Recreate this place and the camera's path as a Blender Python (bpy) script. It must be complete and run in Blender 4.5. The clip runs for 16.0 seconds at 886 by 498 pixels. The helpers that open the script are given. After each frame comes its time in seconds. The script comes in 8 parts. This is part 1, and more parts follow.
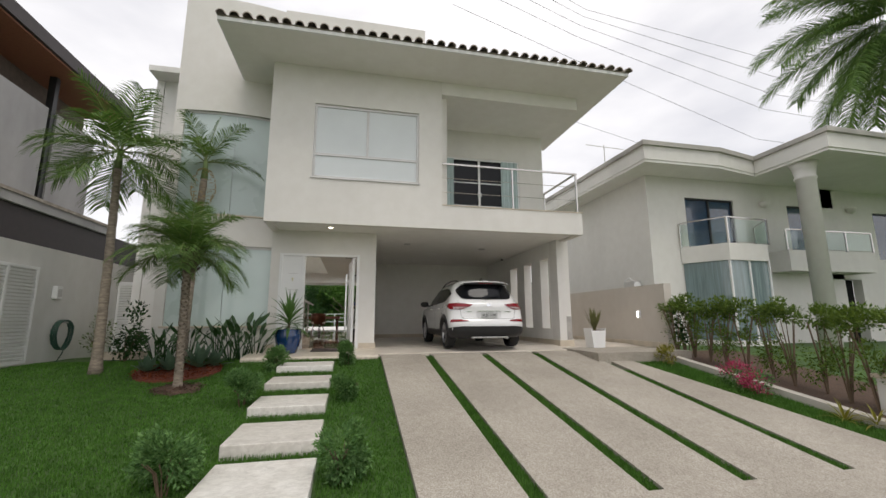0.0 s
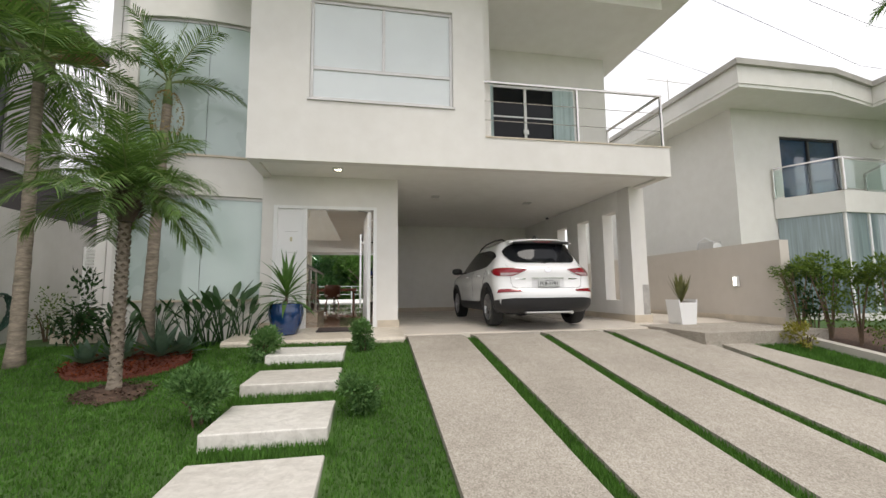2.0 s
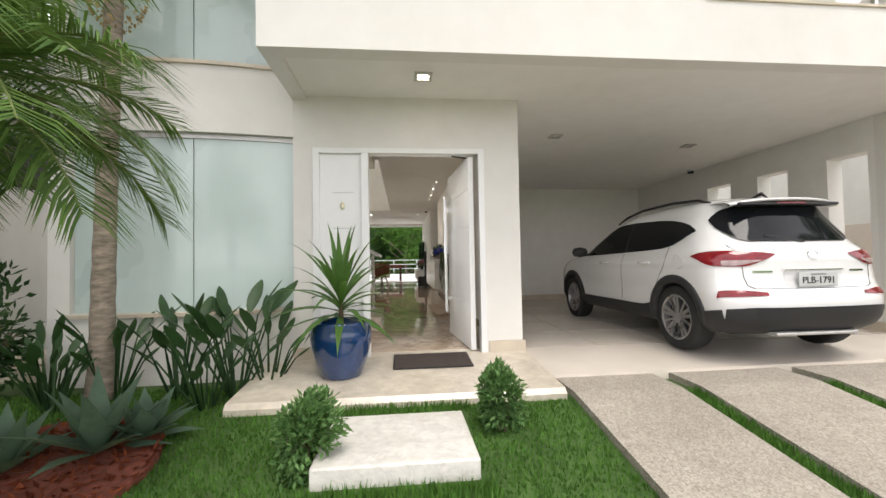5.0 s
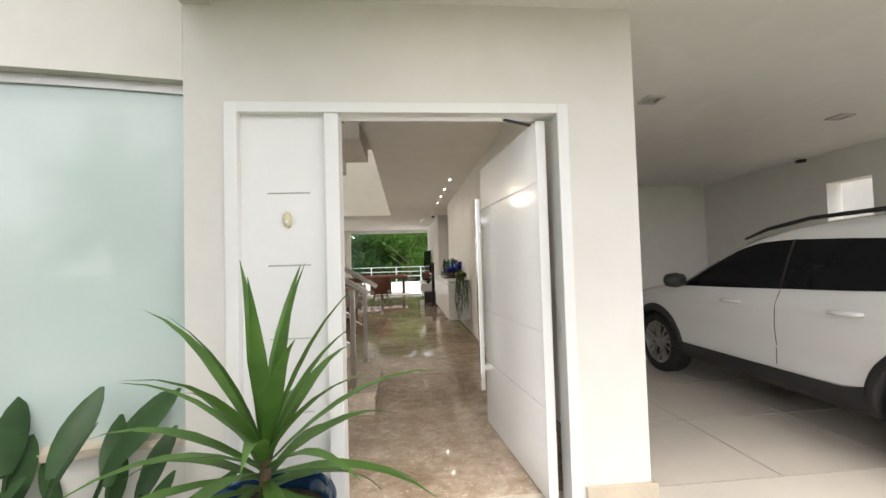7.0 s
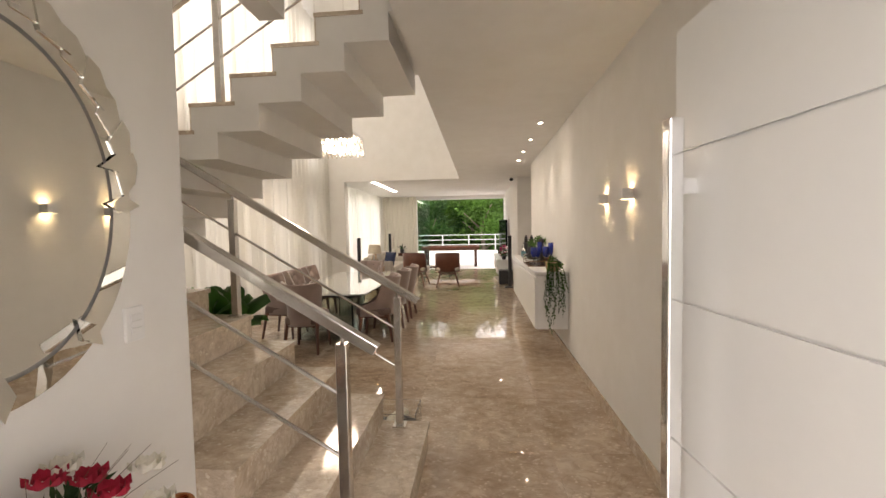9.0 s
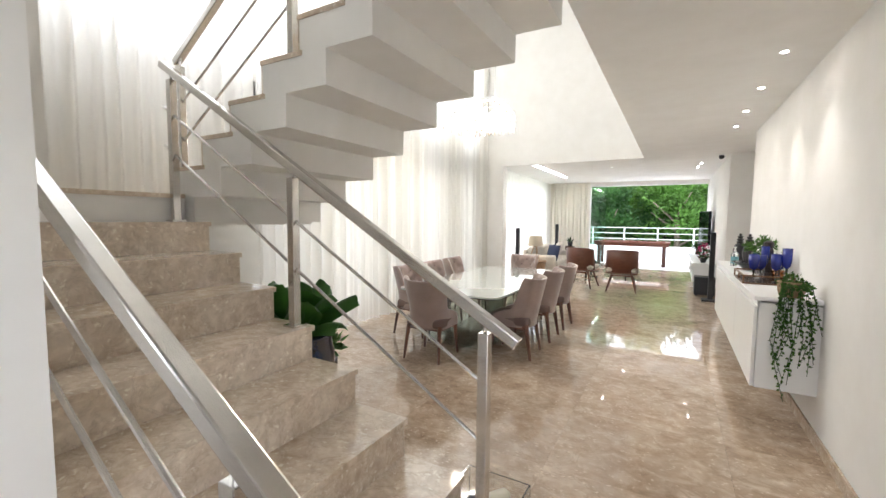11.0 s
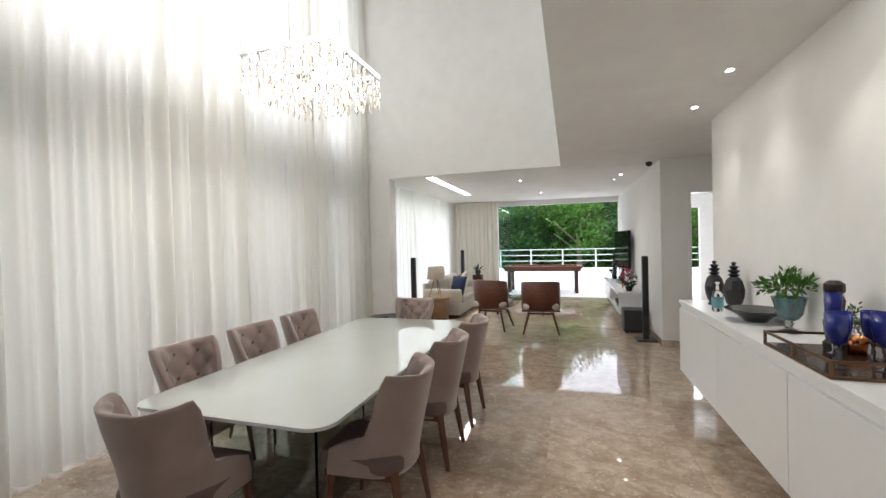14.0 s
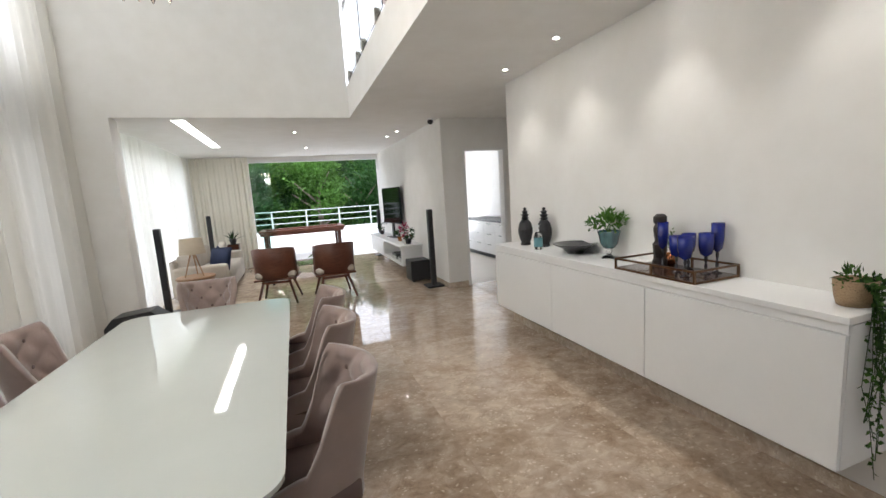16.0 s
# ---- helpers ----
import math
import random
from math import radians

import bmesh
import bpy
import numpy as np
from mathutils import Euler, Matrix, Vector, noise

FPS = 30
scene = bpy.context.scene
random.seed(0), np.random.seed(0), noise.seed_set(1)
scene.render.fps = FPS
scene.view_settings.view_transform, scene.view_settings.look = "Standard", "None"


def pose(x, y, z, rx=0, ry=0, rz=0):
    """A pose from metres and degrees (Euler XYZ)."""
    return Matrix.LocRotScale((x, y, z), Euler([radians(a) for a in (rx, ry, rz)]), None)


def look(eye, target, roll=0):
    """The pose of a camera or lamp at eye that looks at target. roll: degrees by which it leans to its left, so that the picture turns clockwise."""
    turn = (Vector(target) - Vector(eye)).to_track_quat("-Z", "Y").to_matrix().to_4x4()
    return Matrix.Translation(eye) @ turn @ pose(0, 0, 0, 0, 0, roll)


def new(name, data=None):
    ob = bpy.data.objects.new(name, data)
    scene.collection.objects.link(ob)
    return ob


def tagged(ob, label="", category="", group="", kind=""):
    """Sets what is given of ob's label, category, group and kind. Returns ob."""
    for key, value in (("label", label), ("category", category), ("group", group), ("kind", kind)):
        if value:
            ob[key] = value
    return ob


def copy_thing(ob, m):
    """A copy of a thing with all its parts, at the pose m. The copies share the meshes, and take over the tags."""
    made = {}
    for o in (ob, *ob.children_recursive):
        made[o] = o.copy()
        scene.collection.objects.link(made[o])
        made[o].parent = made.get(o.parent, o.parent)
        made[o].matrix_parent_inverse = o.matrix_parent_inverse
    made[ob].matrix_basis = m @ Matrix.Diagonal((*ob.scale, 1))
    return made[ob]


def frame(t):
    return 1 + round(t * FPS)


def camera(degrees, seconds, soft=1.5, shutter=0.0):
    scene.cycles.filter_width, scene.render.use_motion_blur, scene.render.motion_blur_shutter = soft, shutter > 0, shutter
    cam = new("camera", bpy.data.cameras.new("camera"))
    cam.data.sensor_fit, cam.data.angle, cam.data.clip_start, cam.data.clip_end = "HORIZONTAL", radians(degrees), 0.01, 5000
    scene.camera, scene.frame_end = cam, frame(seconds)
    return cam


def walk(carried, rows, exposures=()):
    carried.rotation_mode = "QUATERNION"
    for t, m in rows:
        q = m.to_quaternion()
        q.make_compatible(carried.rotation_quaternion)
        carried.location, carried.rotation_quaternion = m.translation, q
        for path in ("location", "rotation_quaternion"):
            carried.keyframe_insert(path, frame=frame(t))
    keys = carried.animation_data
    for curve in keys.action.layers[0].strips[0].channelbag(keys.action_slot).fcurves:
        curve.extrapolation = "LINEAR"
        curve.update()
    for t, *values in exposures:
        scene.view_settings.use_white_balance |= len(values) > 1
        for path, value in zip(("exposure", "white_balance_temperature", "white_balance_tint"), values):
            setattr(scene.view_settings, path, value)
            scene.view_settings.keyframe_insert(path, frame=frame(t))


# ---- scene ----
cam = camera(94.4, 16.0)
PATH = [
    (0, (0.465, 0.682, 0.671), (0.894, 2.606, 1.006), -0.2),
    (0.5, (0.498, 1.282, 0.592), (0.969, 3.217, 0.773), -0.3),
    (1, (0.472, 1.895, 0.581), (0.906, 3.838, 0.773), -0.4),
    (1.5, (0.462, 2.49, 0.603), (0.881, 4.436, 0.798), -0.5),
    (2, (0.491, 3.082, 0.632), (0.848, 5.04, 0.836), -0.6),
    (2.5, (0.405, 3.623, 0.654), (0.91, 5.543, 0.894), -0.7),
    (3, (0.217, 4.196, 0.624), (0.67, 6.124, 0.897), -0.9),
    (3.5, (-0.068, 4.756, 0.645), (0.163, 6.735, 0.818), -0.6),
    (3.7, (-0.155, 4.938, 0.648), (0.017, 6.925, 0.804), -0.7),
    (5.8, (-0.289, 7.311, 1.164), (-0.078, 9.3, 1.192), -1.2),
    (6, (-0.298, 7.546, 1.182), (-0.114, 9.535, 1.278), -1.2),
    (6.2, (-0.23, 7.791, 1.238), (-0.064, 9.783, 1.32), -0.9),
    (6.5, (-0.296, 8.071, 1.323), (-0.107, 10.061, 1.281), -1.6),
    (7, (-0.281, 8.574, 1.339), (-0.094, 10.564, 1.408), -1.7),
    (7.5, (-0.255, 9.1, 1.366), (-0.167, 11.096, 1.446), -0.8),
    (8, (-0.276, 9.611, 1.462), (-0.204, 11.61, 1.428), -1.4),
    (8.5, (-0.214, 10.202, 1.533), (-0.23, 12.202, 1.488), -1.4),
    (9, (-0.189, 10.764, 1.579), (-0.367, 12.753, 1.482), -1.1),
    (9.5, (-0.072, 11.104, 1.575), (-0.621, 13.023, 1.454), -0.6),
    (10, (-0.005, 11.455, 1.601), (-0.876, 13.249, 1.449), 0.1),
    (10.2, (-0.036, 11.596, 1.596), (-0.884, 13.402, 1.463), 0.2),
    (12.3, (-0.123, 12.725, 1.602), (-1.348, 14.293, 1.397), 0.8),
    (12.5, (-0.165, 12.944, 1.627), (-1.32, 14.566, 1.441), -0.3),
    (13, (-0.231, 13.469, 1.616), (-1.246, 15.18, 1.406), -0.3),
    (13.5, (-0.431, 13.981, 1.642), (-1.175, 15.833, 1.512), -0.8),
    (14, (-0.559, 14.383, 1.643), (-1.148, 16.294, 1.617), -1.3),
    (14.5, (-0.784, 14.619, 1.629), (-1.113, 16.588, 1.503), -1.2),
    (15, (-1.046, 14.744, 1.639), (-0.93, 16.732, 1.446), -2.7),
    (15.5, (-1.306, 14.836, 1.639), (-0.986, 16.804, 1.48), -2.9),
    (16, (-1.614, 14.822, 1.652), (-0.953, 16.69, 1.378), -3.7),
]
EXPOSURES = [(0, 0.3, 6700, 11), (1, 0.55, 6700, 11), (3.5, 0.8, 6700, 12), (6, 1.4, 6750, 12), (7.5, 1.45, 6750, 12), (8.3, 1.4, 6850, 13), (9, 1.8, 7350, 18), (9.6, 2.35, 7350, 17), (10.2, 2.45, 6450, 12), (12.3, 2.25, 5950, 12), (14, 1.72, 6000, 12), (16, 1.75, 6000, 12)]
walk(cam, [(t, look(eye, target, roll)) for t, eye, target, roll in PATH], EXPOSURES)

# ---- world, sun, large lights ----
world = bpy.data.worlds.new("sky")
scene.world = world
world.use_nodes = True
wn, wl = world.node_tree.nodes, world.node_tree.links
wn.clear()
w_out = wn.new("ShaderNodeOutputWorld")
w_bg = wn.new("ShaderNodeBackground")
w_sky = wn.new("ShaderNodeTexSky")
w_sky.sky_type, w_sky.sun_disc = "NISHITA", False
w_sky.sun_elevation, w_sky.sun_rotation = radians(58), radians(200)
w_gain = wn.new("ShaderNodeMix")
w_gain.data_type, w_gain.blend_type = "RGBA", "MULTIPLY"
w_gain.inputs[0].default_value = 1.0
w_gain.inputs[7].default_value = (0.11, 0.11, 0.11, 1)
w_tc = wn.new("ShaderNodeTexCoord")
w_map = wn.new("ShaderNodeMapping")
w_map.inputs["Scale"].default_value = (1.0, 1.0, 2.6)
w_noise = wn.new("ShaderNodeTexNoise")
w_noise.inputs["Scale"].default_value, w_noise.inputs["Detail"].default_value = 2.4, 6
w_ramp = wn.new("ShaderNodeValToRGB")
w_ramp.color_ramp.elements[0].position, w_ramp.color_ramp.elements[0].color = 0.32, (0.72, 0.73, 0.78, 1)
w_ramp.color_ramp.elements[1].position, w_ramp.color_ramp.elements[1].color = 0.62, (1.02, 1.02, 1.04, 1)
w_mix = wn.new("ShaderNodeMix")
w_mix.data_type = "RGBA"
w_mix.inputs[0].default_value = 0.9
wl.new(w_tc.outputs["Generated"], w_map.inputs["Vector"])
wl.new(w_map.outputs[0], w_noise.inputs["Vector"])
wl.new(w_noise.outputs[0], w_ramp.inputs[0])
wl.new(w_sky.outputs[0], w_gain.inputs[6])
wl.new(w_gain.outputs[2], w_mix.inputs[6])
wl.new(w_ramp.outputs[0], w_mix.inputs[7])
wl.new(w_mix.outputs[2], w_bg.inputs[0])
w_bg.inputs[1].default_value = 0.95
wl.new(w_bg.outputs[0], w_out.inputs[0])

sun = new("sun", bpy.data.lights.new("sun", "SUN"))
sun.data.energy, sun.data.angle, sun.data.color = 0.9, radians(25), (1.0, 0.96, 0.9)
sun.matrix_world = look((0, 0, 30), (-4, 14, 0))


def area_light(name, m, sx, sy, watts, colour=(1, 1, 1)):
    ob = new(name, bpy.data.lights.new(name, "AREA"))
    ob.data.shape, ob.data.size, ob.data.size_y, ob.data.energy, ob.data.color = "RECTANGLE", sx, sy, watts, colour
    ob.matrix_world = m
    return ob


# daylight standing in the window openings
area_light("window_light_dining", pose(-4.60, 18.1, 1.28, 0, -90, 0), 2.4, 5.8, 9, (0.95, 0.985, 1.0))
area_light("window_light_upper", pose(-4.60, 16.95, 4.88, 0, -90, 0), 3.2, 8.1, 58, (0.97, 0.99, 1.0))
area_light("window_light_living", pose(-4.2, 24.0, 1.4, 0, -90, 0), 2.5, 4.2, 9, (0.97, 0.99, 1.0))
area_light("window_light_kitchen", pose(2.0, 26.6, 1.5, -90, 0, 0), 1.4, 2.2, 18, (1.0, 1.0, 1.0))
area_light("door_light_entry", pose(-0.06, 10.79, 1.1, 90, 0, 0), 1.0, 2.0, 2.6, (0.98, 0.99, 1.0))


def lamp_light(name, x, y, z, watts, cone=0.0, colour=(1.0, 0.92, 0.8), radius=0.05):
    """The light of a lamp that is built further down, standing just under it."""
    ob = new(name, bpy.data.lights.new(name, "SPOT" if cone else "POINT"))
    ob.data.energy, ob.data.color, ob.data.shadow_soft_size = watts, colour, radius
    if cone:
        ob.data.spot_size, ob.data.spot_blend = radians(cone), 0.8
    ob.matrix_world = pose(x, y, z)
    return ob


for lx, ly in ((0.578, 15.96), (0.578, 16.92), (0.578, 17.87), (0.578, 18.75), (-1.46, 22.65), (0.38, 22.67), (0.34, 23.36), (-1.2, 24.9)):
    lamp_light("downlight_beam", lx, ly, 2.83, 6, 80)
lamp_light("chandelier_light", -2.55, 17.35, 2.80, 20, 0.0, (1.0, 0.92, 0.8), 0.25)
for ly in (13.08, 13.74, 14.30):
    lamp_light("sconce_beam", 0.82, ly, 1.74, 0.10, 70, (1.0, 0.8, 0.52), 0.02)
    lamp_light("sconce_beam", 0.82, ly, 1.86, 0.10, 70, (1.0, 0.8, 0.52), 0.02).matrix_world = pose(0.82, ly, 1.86, 180, 0, 0)


# ---- materials ----
def nodes_of(name):
    m = bpy.data.materials.new(name)
    m.use_nodes = True
    t = m.node_tree
    return m, t.nodes, t.links, t.nodes["Principled BSDF"]


def link_noise(n, l, scale, detail=5, coord="Object", rough=0.55, stretch=(1, 1, 1)):
    tc, mp, tx = n.new("ShaderNodeTexCoord"), n.new("ShaderNodeMapping"), n.new("ShaderNodeTexNoise")
    mp.inputs["Scale"].default_value = stretch
    tx.inputs["Scale"].default_value, tx.inputs["Detail"].default_value, tx.inputs["Roughness"].default_value = scale, detail, rough
    l.new(tc.outputs[coord], mp.inputs[0])
    l.new(mp.outputs[0], tx.inputs["Vector"])
    return tx


def ramp(n, l, source, stops):
    r = n.new("ShaderNodeValToRGB")
    e = r.color_ramp.elements
    while len(e) < len(stops):
        e.new(0.5)
    for k, (p, c) in enumerate(stops):
        e[k].position, e[k].color = p, (*c, 1)
    l.new(source, r.inputs[0])
    return r


def mix_rgb(n, l, fac, a, b, kind="MIX"):
    x = n.new("ShaderNodeMix")
    x.data_type, x.blend_type = "RGBA", kind
    if isinstance(fac, float):
        x.inputs[0].default_value = fac
    else:
        l.new(fac, x.inputs[0])
    for k, s in ((6, a), (7, b)):
        if isinstance(s, tuple):
            x.inputs[k].default_value = (*s, 1)
        else:
            l.new(s, x.inputs[k])
    return x.outputs[2]


def bump(n, l, b, height, strength=0.2, distance=0.01):
    u = n.new("ShaderNodeBump")
    u.inputs["Strength"].default_value, u.inputs["Distance"].default_value = strength, distance
    l.new(height, u.inputs["Height"])
    l.new(u.outputs[0], b.inputs["Normal"])


def shade(c, f):
    return tuple(min(1.0, v * f) for v in c)


def surface(name, colour, rough=0.6, metal=0.0, vary=0.12, scale=6.0, grain=60.0, relief=0.1, coat=0.0, spec=0.5, stretch=(1, 1, 1), per_object=0.0, subsurface=0.0):
    """A plain material with two scales of variation and fine relief."""
    m, n, l, b = nodes_of(name)
    big, fine = link_noise(n, l, scale, 4, stretch=stretch), link_noise(n, l, grain, 3, stretch=stretch)
    r1 = ramp(n, l, big.outputs[0], [(0.3, shade(colour, 1 - vary)), (0.7, shade(colour, 1 + vary))])
    r2 = ramp(n, l, fine.outputs[0], [(0.25, (1 - vary * 0.7,) * 3), (0.75, (1.0,) * 3)])
    c = mix_rgb(n, l, 1.0, r1.outputs[0], r2.outputs[0], "MULTIPLY")
    if per_object:
        oi = n.new("ShaderNodeObjectInfo")
        r3 = ramp(n, l, oi.outputs["Random"], [(0, (1 - per_object,) * 3), (1, (1.0,) * 3)])
        c = mix_rgb(n, l, 1.0, c, r3.outputs[0], "MULTIPLY")
    l.new(c, b.inputs["Base Color"])
    rr = n.new("ShaderNodeMapRange")
    rr.inputs[3].default_value, rr.inputs[4].default_value = max(0.0, rough * 0.85), min(1.0, rough * 1.15)
    l.new(big.outputs[0], rr.inputs[0])
    l.new(rr.outputs[0], b.inputs["Roughness"])
    b.inputs["Metallic"].default_value, b.inputs["Coat Weight"].default_value, b.inputs["Specular IOR Level"].default_value = metal, coat, spec
    b.inputs["Coat Roughness"].default_value = 0.04
    if relief:
        bump(n, l, b, fine.outputs[0], relief, 0.004)
    if subsurface:
        b.inputs["Subsurface Weight"].default_value = subsurface
    return m


def wood(name, dark, light, rough=0.4, axis=(1, 14, 14)):
    m, n, l, b = nodes_of(name)
    tx = link_noise(n, l, 3.0, 8, rough=0.65, stretch=axis)
    r = ramp(n, l, tx.outputs[0], [(0.3, dark), (0.55, light), (0.75, dark)])
    l.new(r.outputs[0], b.inputs["Base Color"])
    b.inputs["Roughness"].default_value = rough
    bump(n, l, b, tx.outputs[0], 0.12, 0.003)
    return m


def marble(name, colours, rough=0.08, scale=1.6, per_object=True, flecks=0.0):
    """Polished shelly limestone: soft clouds, streaks and pale fragments; each slab is cut from another spot."""
    m, n, l, b = nodes_of(name)
    tc, oi, add, mp = n.new("ShaderNodeTexCoord"), n.new("ShaderNodeObjectInfo"), n.new("ShaderNodeVectorMath"), n.new("ShaderNodeMapping")
    mul = n.new("ShaderNodeMath")
    mul.operation = "MULTIPLY"
    mul.inputs[1].default_value = 37.0 if per_object else 0.0
    l.new(oi.outputs["Random"], mul.inputs[0])
    l.new(tc.outputs["Object"], add.inputs[0])
    l.new(mul.outputs[0], add.inputs[1])
    mp.inputs["Rotation"].default_value = (0.2, 0.1, 0.35)
    mp.inputs["Scale"].default_value = (1.0, 1.25, 1.2)
    l.new(add.outputs[0], mp.inputs[0])
    big, fine, vein = n.new("ShaderNodeTexNoise"), n.new("ShaderNodeTexNoise"), n.new("ShaderNodeTexNoise")
    for tx, s, d, w in ((big, scale * 1.3, 6, 0.9), (fine, scale * 7.0, 9, 0.5), (vein, scale * 2.2, 7, 0.9)):
        tx.inputs["Scale"].default_value, tx.inputs["Detail"].default_value, tx.inputs["Distortion"].default_value = s, d, w
        tx.inputs["Roughness"].default_value = 0.66
        l.new(mp.outputs[0], tx.inputs["Vector"])
    r1 = ramp(n, l, big.outputs[0], [(0.30, colours[0]), (0.5, colours[1]), (0.70, colours[2])])
    r2 = ramp(n, l, fine.outputs[0], [(0.36, shade(colours[0], 0.8)), (0.52, colours[1]), (0.64, shade(colours[2], 1.12))])
    c = mix_rgb(n, l, 0.42, r1.outputs[0], r2.outputs[0])
    rv = ramp(n, l, vein.outputs[0], [(0.48, (0, 0, 0)), (0.5, (0.35, 0.35, 0.35)), (0.52, (0, 0, 0))])
    c = mix_rgb(n, l, rv.outputs[0], c, shade(colours[0], 0.75))
    if flecks:
        vo, dis, mp2 = n.new("ShaderNodeTexVoronoi"), n.new("ShaderNodeVectorMath"), n.new("ShaderNodeVectorMath")
        mp2.operation, mp2.inputs[3].default_value = "SCALE", 0.13
        l.new(fine.outputs["Color"], mp2.inputs[0])
        l.new(mp.outputs[0], dis.inputs[0])
        l.new(mp2.outputs[0], dis.inputs[1])
        vo.inputs["Scale"].default_value = 30
        l.new(dis.outputs[0], vo.inputs["Vector"])
        pick = ramp(n, l, vo.outputs["Color"], [(0.62, (0, 0, 0)), (0.72, (1, 1, 1))])
        near = ramp(n, l, vo.outputs["Distance"], [(0.18, (flecks,) * 3), (0.42, (0, 0, 0))])
        f = mix_rgb(n, l, 1.0, pick.outputs[0], near.outputs[0], "MULTIPLY")
        c = mix_rgb(n, l, f, c, shade(colours[2], 1.3))
    if per_object:
        r3 = ramp(n, l, oi.outputs["Random"], [(0, (0.78, 0.75, 0.72)), (1, (1, 1, 1))])
        c = mix_rgb(n, l, 1.0, c, r3.outputs[0], "MULTIPLY")
    l.new(c, b.inputs["Base Color"])
    b.inputs["Roughness"].default_value, b.inputs["Specular IOR Level"].default_value = rough, 0.8
    return m


def glass(name, tint=(0.93, 0.98, 0.96), rough=0.0):
    m, n, l, b = nodes_of(name)
    b.inputs["Base Color"].default_value = (*tint, 1)
    b.inputs["Transmission Weight"].default_value = 1.0
    b.inputs["Roughness"].default_value, b.inputs["IOR"].default_value = rough, 1.45
    return m


def glow(name, colour, strength):
    m, n, l, b = nodes_of(name)
    b.inputs["Base Color"].default_value = (*colour, 1)
    b.inputs["Emission Color"].default_value = (*colour, 1)
    b.inputs["Emission Strength"].default_value = strength
    return m


def sheer(name, colour, density=0.55):
    """A sheer curtain: part cloth that light passes through, part open weave."""
    m, n, l, b = nodes_of(name)
    out = n["Material Output"]
    tx = link_noise(n, l, 220, 2)
    di, tr, tp, m1, m2 = (n.new("ShaderNode" + k) for k in ("BsdfDiffuse", "BsdfTranslucent", "BsdfTransparent", "MixShader", "MixShader"))
    r = ramp(n, l, tx.outputs[0], [(0.3, shade(colour, 0.93)), (0.7, colour)])
    l.new(r.outputs[0], di.inputs[0])
    l.new(r.outputs[0], tr.inputs[0])
    m1.inputs[0].default_value = density
    l.new(di.outputs[0], m1.inputs[1])
    l.new(tr.outputs[0], m1.inputs[2])
    m2.inputs[0].default_value = 0.1
    l.new(m1.outputs[0], m2.inputs[1])
    l.new(tp.outputs[0], m2.inputs[2])
    l.new(m2.outputs[0], out.inputs[0])
    return m


def foliage(name, dark, light, rough=0.55, gloss=0.25, patch=7.0, low=0.7):
    m, n, l, b = nodes_of(name)
    tx = link_noise(n, l, patch, 3)
    gm = n.new("ShaderNodeNewGeometry")
    r = ramp(n, l, gm.outputs["Random Per Island"], [(0, dark), (1, light)])
    r2 = ramp(n, l, tx.outputs[0], [(0.35, (low, low, low)), (0.65, (1.1, 1.1, 1.05))])
    l.new(mix_rgb(n, l, 1.0, r.outputs[0], r2.outputs[0], "MULTIPLY"), b.inputs["Base Color"])
    b.inputs["Roughness"].default_value, b.inputs["Specular IOR Level"].default_value = rough, gloss
    tr, mx = n.new("ShaderNodeBsdfTranslucent"), n.new("ShaderNodeMixShader")
    l.new(mix_rgb(n, l, 1.0, r.outputs[0], (1.0, 1.0, 0.7), "MULTIPLY"), tr.inputs[0])
    mx.inputs[0].default_value = 0.32
    l.new(b.outputs[0], mx.inputs[1])
    l.new(tr.outputs[0], mx.inputs[2])
    l.new(mx.outputs[0], n["Material Output"].inputs[0])
    return m


def stucco(name, colour, stain=0.10, relief=0.25):
    m, n, l, b = nodes_of(name)
    big = link_noise(n, l, 0.55, 5, stretch=(1, 1, 0.35))
    mid = link_noise(n, l, 4.0, 5)
    fine = link_noise(n, l, 130, 3)
    r = ramp(n, l, big.outputs[0], [(0.3, shade(colour, 1 - stain)), (0.62, colour)])
    r2 = ramp(n, l, mid.outputs[0], [(0.3, (0.95, 0.945, 0.935)), (0.7, (1, 1, 1))])
    l.new(mix_rgb(n, l, 1.0, r.outputs[0], r2.outputs[0], "MULTIPLY"), b.inputs["Base Color"])
    b.inputs["Roughness"].default_value = 0.8
    bump(n, l, b, fine.outputs[0], relief, 0.003)
    return m


def pebbles(name):
    """Washed-aggregate concrete."""
    m, n, l, b = nodes_of(name)
    tc, vo = n.new("ShaderNodeTexCoord"), n.new("ShaderNodeTexVoronoi")
    vo.inputs["Scale"].default_value = 95
    l.new(tc.outputs["Object"], vo.inputs["Vector"])
    big = link_noise(n, l, 0.7, 6)
    mid = link_noise(n, l, 9, 5)
    r = ramp(n, l, vo.outputs["Color"], [(0.1, (0.30, 0.27, 0.225)), (0.5, (0.415, 0.378, 0.322)), (0.9, (0.52, 0.48, 0.42))])
    r2 = ramp(n, l, big.outputs[0], [(0.3, (0.78, 0.77, 0.76)), (0.65, (1, 1, 1))])
    r3 = ramp(n, l, mid.outputs[0], [(0.3, (0.88, 0.87, 0.85)), (0.7, (1, 1, 1))])
    c = mix_rgb(n, l, 1.0, r.outputs[0], r2.outputs[0], "MULTIPLY")
    l.new(mix_rgb(n, l, 1.0, c, r3.outputs[0], "MULTIPLY"), b.inputs["Base Color"])
    b.inputs["Roughness"].default_value = 0.85
    bump(n, l, b, vo.outputs["Distance"], 0.35, 0.006)
    return m


